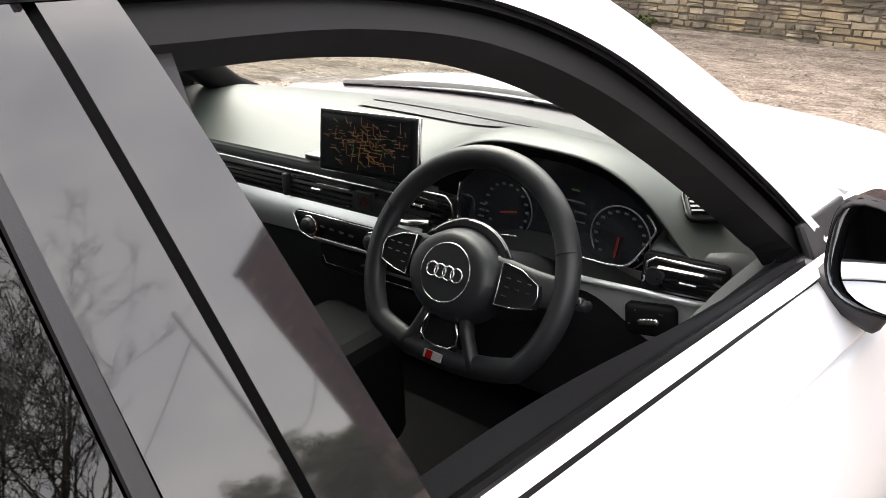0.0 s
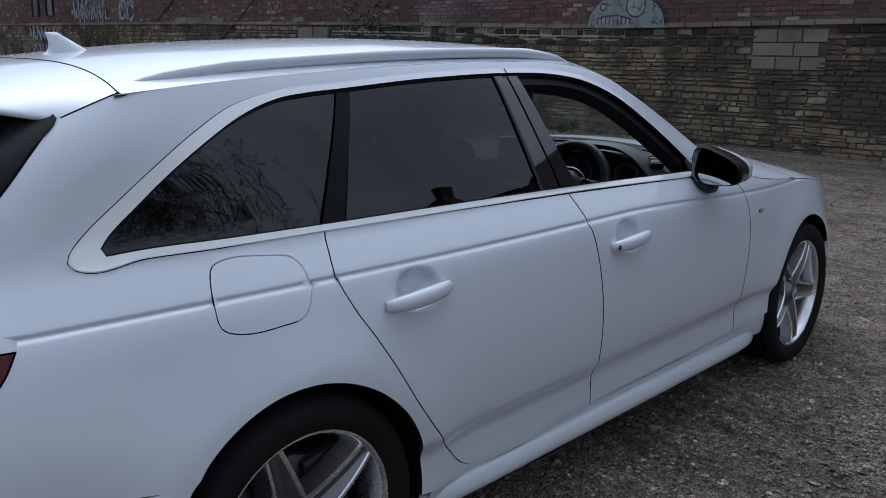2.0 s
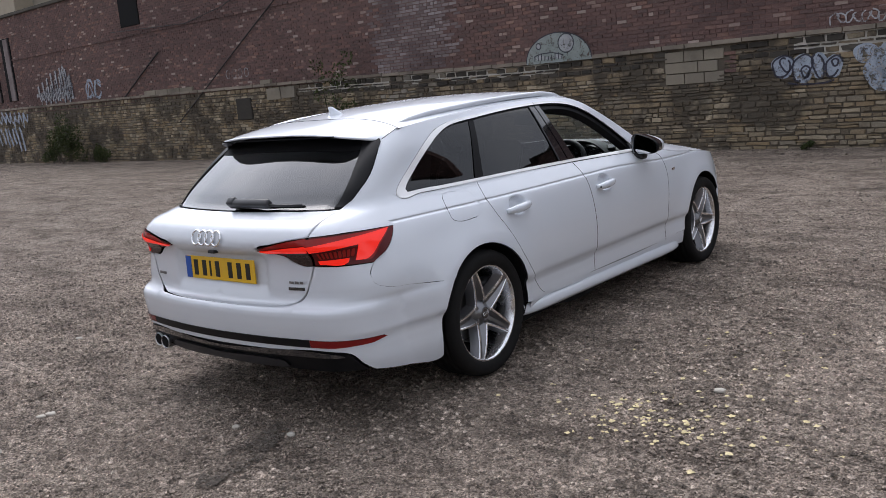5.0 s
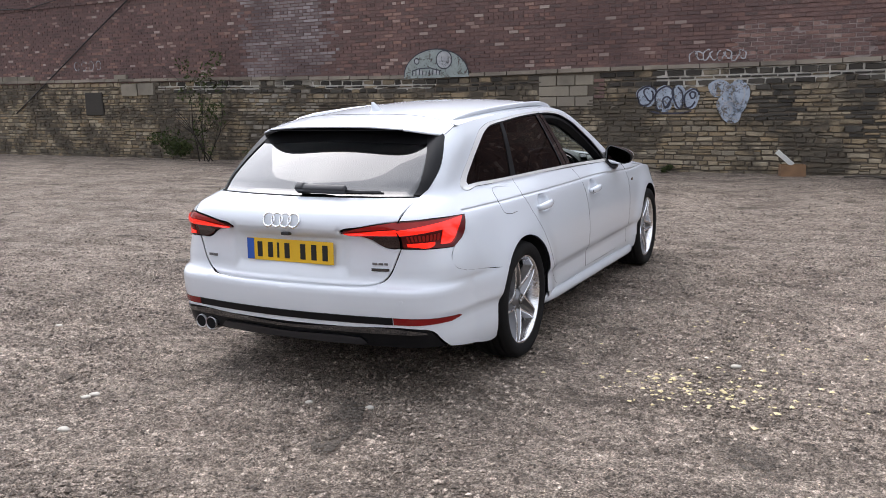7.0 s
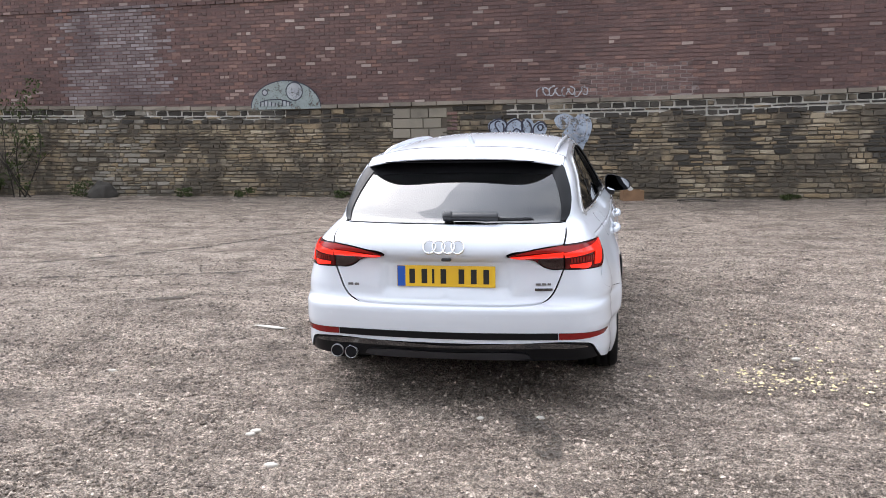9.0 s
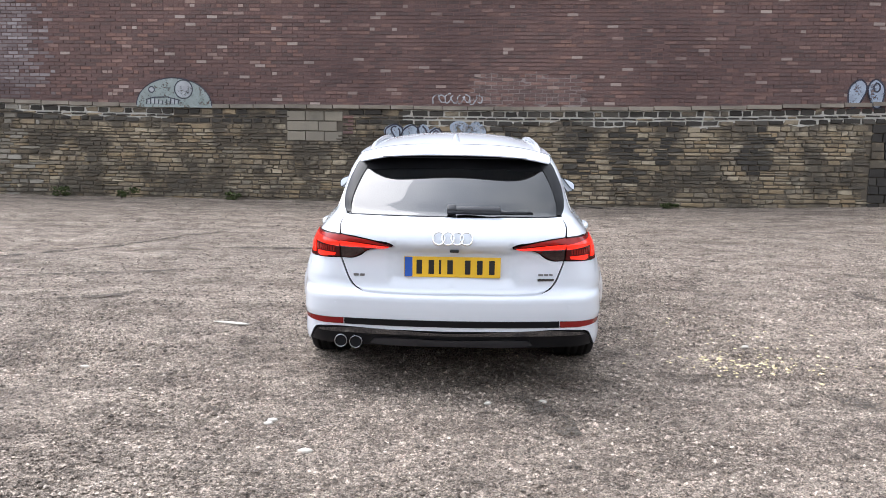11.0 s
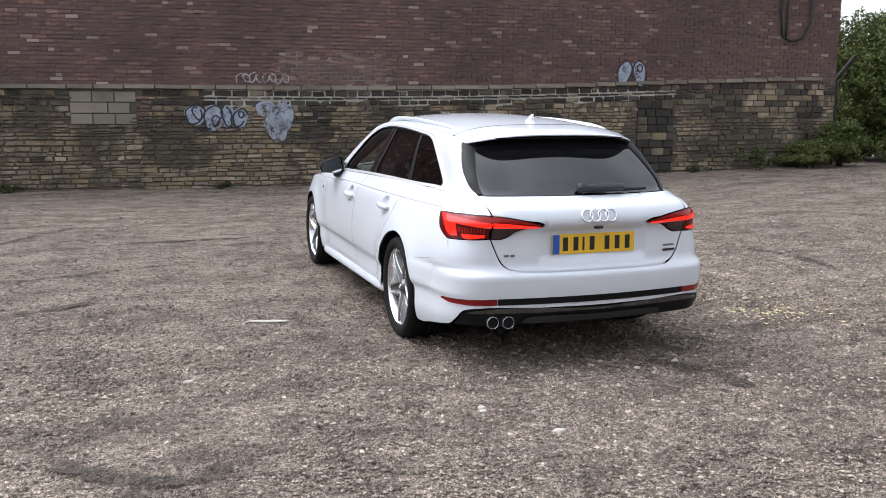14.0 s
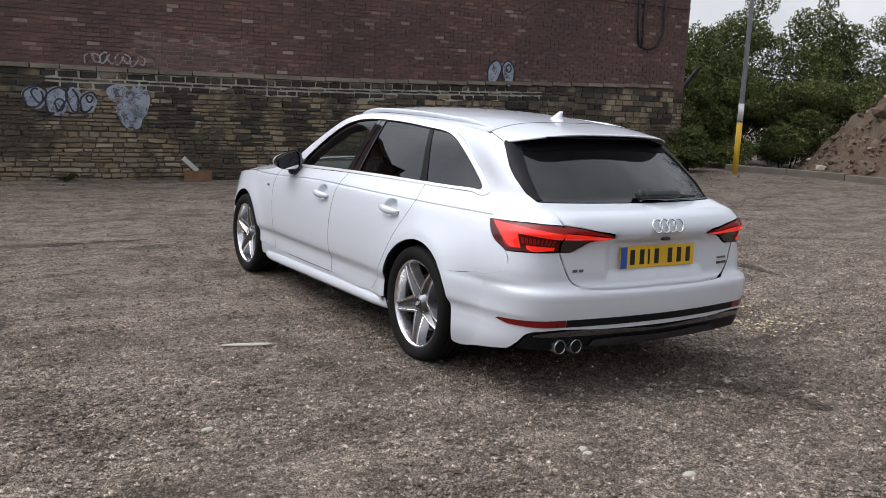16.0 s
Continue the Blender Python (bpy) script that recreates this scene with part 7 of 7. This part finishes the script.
def branches(base, height, spread, count, seed, thick=.03, forks=2):
    """Stems that rise from base and fork; verts and faces of one mesh."""
    r = random.Random(seed)
    vv, ff = [], []

    def grow(p, d, length, rad, level):
        pts, q = [p], p.copy()
        n = 4
        for i in range(n):
            d = (d + Vector((r.gauss(0, .13), r.gauss(0, .13), r.gauss(.03, .06)))).normalized()
            q = q + d * length / n
            pts.append(q.copy())
        v, f = tube(pts, [rad * (1 - .55 * i / n) for i in range(n + 1)], 5 if level else 7)
        k = len(vv)
        vv.extend(v)
        ff.extend([tuple(i + k for i in t) for t in f])
        if level < forks:
            for _ in range(r.randint(2, 4)):
                i = r.randint(1, n)
                side = Vector((r.gauss(0, 1), r.gauss(0, 1), r.gauss(.25, .4))).normalized()
                grow(pts[i], (d * .75 + side * .8).normalized(), length * r.uniform(.45, .7), rad * (1 - .5 * i / n) * .6, level + 1)
    for _ in range(count):
        d = Vector((r.gauss(0, spread), r.gauss(0, spread), 1)).normalized()
        grow(Vector(base) + Vector((r.gauss(0, spread * .4), r.gauss(0, spread * .4), -.05)), d, height * r.uniform(.7, 1.0), thick, 0)
    return vv, ff


def shrub(name, base, clumps, count, size, seed, label, category="bush", material=None, group="", stem_height=1.5, stems=5, thick=.025, kind=""):
    v, f = branches(base, stem_height, .35, stems, seed, thick)
    ob = mesh_of(name, v, f, BARK, None, True)
    tagged(ob, label=label, category=category, group="" if kind else group, kind=kind)
    v, f = leaves(clumps, count, size, seed)
    tagged(mesh_of("crown", v, f, material or GREEN, ob, False), label="crown of small green leaves")
    return ob


r = random.Random(21)
for i, (x, y, h, w, cnt) in enumerate(((14.3, 11.6, 2.4, 1.4, 4200), (16.2, 10.9, 2.6, 1.5, 5000), (18.3, 10.4, 2.8, 1.7, 5500), (20.6, 9.6, 3.0, 1.8, 5500), (22.6, 8.4, 3.0, 1.8, 5000), (15.4, 13.2, 4.0, 2.0, 9000), (17.4, 12.2, 4.2, 2.2, 9500), (19.4, 13.4, 5.0, 2.4, 9500), (21.2, 11.8, 4.6, 2.4, 9500), (23.4, 10.6, 4.7, 2.5, 9000), (25.2, 8.2, 4.6, 2.6, 8000), (26.5, 5.0, 5.0, 2.6, 6000), (27.0, 1.5, 4.6, 2.6, 4200), (27.5, -2.5, 5.0, 2.6, 4000), (15.6, 11.9, 3.3, 1.5, 5200), (13.2, 9.75, 1.15, .95, 2600), (12.2, 9.8, .75, .75, 1500))):
    g = ground_z(x, y)
    if h > 3.2:
        h *= 1.08
    clumps = []
    for k in range(15):
        a, t = r.uniform(0, 6.28), r.random()
        rr = w * (.75 - .45 * t) * r.uniform(.4, 1)
        clumps.append((x + rr * math.cos(a), y + rr * math.sin(a), g + h * (.12 + .74 * t), w * r.uniform(.26, .45), w * r.uniform(.26, .45), h * r.uniform(.09, .17)))
    for k in range(9 if h > 2 else 4):
        a, rr = r.uniform(0, 6.28), w * r.uniform(.1, .85)
        clumps.append((x + rr * math.cos(a), y + rr * math.sin(a), g + h * r.uniform(.70, 1.06) * (1 - .25 * rr / w), w * r.uniform(.08, .16), w * r.uniform(.08, .16), h * r.uniform(.04, .09)))
    shrub("bush", (x, y, g), clumps, int(cnt * 3.4), .046 if h > 2 else .034, 40 + i, "dense dark green bush at the yard's edge", group="bushes along the yard's edge", stem_height=h * .55, stems=4)
# sapling and weeds against the wall
p = on_wall(-12.3, .45)
shrub("sapling", p, [(p.x + r.gauss(0, .40), p.y - r.uniform(0, .35), p.z + .3 + 2.2 * k / 16, .22, .2, .2) for k in range(17)], 750, .045, 61, "thin straggling sapling against the wall", "sapling", WEED, stem_height=2.0, stems=5, thick=.016)
for k, (s, h, w) in enumerate(((-27.6, 1.75, 1.1), (-26.7, 1.5, .9), (-28.9, .7, .6), (-36.6, .55, .9), (-25.2, .8, .6), (-13.6, .7, .8), (-8.4, .22, .25), (-6.9, .26, .28), (-4.7, .16, .2), (9.4, .2, .3), (10.8, .55, .6), (4.2, .12, .2), (-.9, .14, .2), (-11.0, .35, .4))):
    p = on_wall(s, .18 + w * .3)
    shrub("weed_clump", p, [(p.x + r.gauss(0, w * .4), p.y + r.uniform(-w, 0) * .4, p.z + h * r.uniform(.2, .85), w * .35, w * .25, h * .25) for q in range(6)], int((1300 if h > .6 else 500) * w + 160), .04 if h > .5 else .028, 70 + k, "straggling green weeds at the foot of the wall", "weeds", WEED, "weeds along the wall", stem_height=h * .5, stems=3, thick=.008, kind="stuff")


# bare tree beside the mound
def bare_tree(base, height, seed):
    r = random.Random(seed)
    vv, ff = [], []

    def grow(p, d, length, rad, level):
        n = 5 if level < 2 else 3
        pts, q = [p], p.copy()
        for i in range(n):
            d = (d + Vector((r.gauss(0, .10), r.gauss(0, .10), r.gauss(.04, .05)))).normalized()
            q = q + d * length / n
            pts.append(q.copy())
        v, f = tube(pts, [max(.011, rad * (1 - .6 * i / n)) for i in range(n + 1)], (9, 6, 5, 4, 3, 3, 3)[level])
        k = len(vv)
        vv.extend(v)
        ff.extend([tuple(i + k for i in t) for t in f])
        if level < 6:
            for _ in range((9, 5, 4, 3, 3, 2)[level]):
                i = r.randint(1 if level else 2, n)
                side = Vector((r.gauss(0, 1), r.gauss(0, 1), r.gauss(.15, .35))).normalized()
                grow(pts[i], (d * .8 + side * .75).normalized(), length * r.uniform(.54, .76), rad * (1 - .6 * i / n) * .62, level + 1)
    grow(Vector(base), Vector((.03, 0, 1)), height * .42, .30, 0)
    return vv, ff


v, f = bare_tree((23.4, 7.2, .1), 18.5, 4)
tagged(mesh_of("bare_tree", v, f, BARK, None, True), label="tall leafless tree with fine spreading twigs", category="tree")

# ---- rendered building behind the far stretch of wall ----
RENDER_COAT = simple("stained_render", (.26, .235, .19), .9, vary=.25, scale=1.1, fine=40, bumps=.3)
c = on_wall(-40, -5.0, 0)
house = part("rendered_building", block((34, 6, 9.5), (0, 0, 4.75), bevel=.03), RENDER_COAT, None)
house.matrix_basis = Matrix.Translation(c) @ pose(0, 0, 0, 0, 0, -3.434)
tagged(house, label="beige rendered building behind the brick wall", category="building")
part("eaves", block((34.4, 6.4, .3), (0, 0, 9.62), bevel=.03), SOOT_STONE, house)

# ---- poles, fence post, kerb, rubble mound ----
YELLOW = simple("yellow_paint", (.62, .38, .02), .5, vary=.12, scale=4)
POLE_GREY = simple("galvanised_grey", (.19, .20, .21), .5, .4, vary=.15, scale=5)
POLE_WHITE = simple("white_band", (.66, .66, .64), .5, vary=.1)


def lamp_pole(x, y, band, white, height, lean, label):
    z = ground_z(x, y)
    v, f = tube([(0, 0, z - .1 + (height - z) * i / 6) for i in range(7)], [.066 - .022 * i / 6 for i in range(7)], 16)
    m = Matrix.Translation((x, y, 0)) @ pose(0, 0, 0, 0, lean, 0)
    ob = mesh_of("lamp_post", moved(v, m), f, POLE_GREY, None, True)
    tagged(ob, label=label, category="post")
    v, f = tube([(0, 0, z - .1), (0, 0, band)], .069, 16)
    mesh_of("yellow_sleeve", moved(v, m), f, YELLOW, ob, True, "yellow painted sleeve")
    if white:
        v, f = tube([(0, 0, band + .05), (0, 0, white)], .0685, 16)
        mesh_of("white_band", moved(v, m), f, POLE_WHITE, ob, True, "white band")
    return ob


lamp_pole(14.12, 8.95, 1.40, 1.86, 8.0, 0.6, "grey lamp post with yellow painted foot and white band")
p = on_wall(-36.0, 1.2)
lamp_pole(p.x, p.y, 1.15, 1.56, 8.0, 0, "grey lamp post with yellow painted foot and white band")
v, f = tube([(13.58, 10.38, 0.05), (13.58, 10.38, 2.2), (13.83, 10.08, 2.75)], .055, 8)
tagged(mesh_of("fence_post", v, f, CABLE, None, False), label="black cranked fence post at the wall's end", category="post")
for (a, b_) in (((13.4, 10.4, 5.2), (22, 14.5, 6.2)), ((14.3, 8.95, 7.2), (27, 6, 4.9))):
    a, b_ = Vector(a), Vector(b_)
    v, f = tube([a.lerp(b_, i / 12) - Vector((0, 0, .7 * math.sin(math.pi * i / 12))) for i in range(13)], .014, 5)
    tagged(mesh_of("overhead_wire", v, f, CABLE, None, True), label="thin black overhead wire", category="wire", group="overhead wires")
CONCRETE = simple("old_concrete", (.17, .148, .122), .9, vary=.22, scale=3, fine=50, bumps=.5)
line = [Vector((14.9, 9.9)), Vector((15.4, 8.4)), Vector((15.7, 7.0)), Vector((15.95, 5.6)), Vector((16.1, 4.2)), Vector((16.2, 2.8)), Vector((16.2, 1.4))]
for a, b_ in zip(line, line[1:]):
    c, d = (a + b_) / 2, b_ - a
    ob = part("kerb_stone", block((.16, d.length - .02, .26), (c.x, c.y, ground_z(c.x, c.y) + .03), (0, 0, math.degrees(math.atan2(-d.x, d.y))), bevel=.02), CONCRETE, None)
    tagged(ob, label="low weathered concrete kerb at the yard's edge", category="kerb", group="kerb stones")
EARTH = varied("rubble_earth", [(0, (.070, .050, .036)), (.5, (.125, .092, .066)), (1, (.20, .155, .115))], 3.6, [(.42, (0, 0, 0)), (.62, (.85, .85, .85))], grain=9.0, soot=(.085, .060, .043))


def mound(u, v):
    a = 2 * math.pi * u
    x, y = 19.5 + 3.8 * v * math.cos(a), 5.2 + 5.6 * v * math.sin(a)
    h = 2.7 * (1 - v * v) ** 1.2
    return Vector((x, y, ground_z(x, y) - .05 + h * (1 + .35 * noise.noise((x * .8, y * .8, 3))) + (.34 * noise.noise((x * 1.9, y * 1.9, 1)) + .20 * noise.noise((x * 5.3, y * 5.3, 2)) + .10 * noise.noise((x * 12, y * 12, 5))) * min(1, 4 * (1 - v))))


v, f = sheet(mound, 170, 80)
tagged(mesh_of("rubble_mound", v, f, EARTH, None, True), label="heap of brown earth and rubble", category="mound")
m, n, l, b = shader("rubble_bits")
geo = n.new("ShaderNodeNewGeometry")
l.new(mix(n, l, .35, ramp(n, l, geo.outputs["Random Per Island"], [(0, (.05, .036, .026)), (.45, (.12, .086, .060)), (.70, (.19, .135, .095)), (.85, (.22, .10, .070)), (.95, (.30, .25, .20)), (1, (.44, .39, .33))]), ramp(n, l, noise_node(n, l, 20.0), [(.3, (.06, .045, .032)), (.7, (.20, .15, .11))])), b.inputs["Base Color"])
b.inputs["Roughness"].default_value = .95
RUBBLE = m


def rubble_bits(name, count, sizes, seed, label):
    """Broken brick, stone and clods lying all over the heap, in one mesh."""
    r = random.Random(seed)
    vv, ff = [], []
    for _ in range(count):
        p = mound(r.random(), r.random() ** .5)
        sz = sizes[0] * (sizes[1] / sizes[0]) ** (r.random() ** 2)
        k = len(vv)
        turn = Euler((r.uniform(-.6, .6), r.uniform(-.6, .6), r.uniform(0, 6.28))).to_matrix()
        sx, sy, sz_ = sz * r.uniform(.7, 1.5), sz * r.uniform(.6, 1.1), sz * r.uniform(.4, .8)
        for a in (-1, 1):
            for b in (-1, 1):
                for c in (-1, 1):
                    vv.append(p + Vector((0, 0, sz_ * .5)) + turn @ Vector((a * sx * r.uniform(.6, 1), b * sy * r.uniform(.6, 1), c * sz_ * r.uniform(.6, 1))))
        ff += [tuple(k + i for i in q) for q in ((0, 1, 3, 2), (4, 6, 7, 5), (0, 4, 5, 1), (2, 3, 7, 6), (0, 2, 6, 4), (1, 5, 7, 3))]
    return tagged(mesh_of(name, vv, ff, RUBBLE, None, False), label=label, category="rubble", kind="stuff")


rubble_bits("rubble", 5200, (.015, .085), 31, "broken brick, stone and clods over the earth heap")
rr = random.Random(8)
for k in range(150):
    a, t = rr.uniform(0, 6.28), rr.uniform(.15, 1.0)
    q = mound(a / 6.2832, t)
    sz = rr.uniform(.05, .16) if k > 24 else rr.uniform(.15, .36)
    bm = bmesh.new()
    bmesh.ops.create_icosphere(bm, subdivisions=1, radius=sz)
    for w_ in bm.verts:
        w_.co = Vector((w_.co.x * rr.uniform(.8, 1.3), w_.co.y * rr.uniform(.8, 1.3), w_.co.z * rr.uniform(.5, .9)))
    bm.transform(pose(q.x, q.y, q.z + sz * .2, rr.uniform(-20, 20), rr.uniform(-20, 20), rr.uniform(0, 360)))
    tagged(part("rubble_stone", bm, (PALE if k % 4 == 1 else CONCRETE) if k % 3 else EARTH, None), label="broken stone lying on the rubble heap", category="stone", group="stones on the rubble heap")
STUCCO_BEIGE = simple("beige_stucco", (.36, .31, .24), .9, vary=.15, scale=1.2, bumps=.3)
gable = part("outbuilding", block((14, 6, 9.5), (-41, 4.2, 4.6), bevel=.03), STUCCO_BEIGE, None)
gable.matrix_basis = WALL
tagged(gable, label="plain beige stuccoed building behind the wall", category="building")
part("roof", block((14.6, 6.6, .25), (-41, 4.2, 9.45), bevel=.03), POLE_GREY, gable)
# unseen far hedges closing the yard behind, raised to darken the mirrors and tail
for i, (x, y, w, h) in enumerate(((-24, -8, 4.2, 5.5), (-25, -1, 4, 6.0), (-20, -17, 4.5, 6.2), (-12, -24, 4.8, 6.6), (-4, -27, 4.8, 6.2), (5, -27, 4.8, 6.8), (13, -25, 4.6, 6.4), (20, -20, 4.5, 6.2), (27, -12, 4.4, 6.0))):
    clumps = []
    for k in range(14):
        a, t = r.uniform(0, 6.28), r.random()
        q = w * (.8 - .4 * t) * r.uniform(.3, 1)
        clumps.append((x + q * math.cos(a), y + q * math.sin(a), h * (.1 + .8 * t), w * r.uniform(.25, .4), w * r.uniform(.25, .4), h * r.uniform(.1, .17)))
    shrub("bush", (x, y, 0), clumps, 4200, .20, 140 + i, "dense dark green bush at the yard's edge", group="bushes along the yard's edge", stem_height=h * .5, stems=4)

# single bricks of the stretch nearest the car
shared = []
for k in range(3):
    me = bpy.data.meshes.new("brick")
    me.from_pydata(piece_box(-.1075, -.0325, .215, .065, 0, rng, .04, .004), [], BOX_FACES)
    me.materials.append(BRICK)
    shared.append(me)
for i, (s, z, d) in enumerate(single_bricks):
    ob = new("brick", shared[i % 3])
    ob.parent = wall
    ob.location = (s, -d, z)
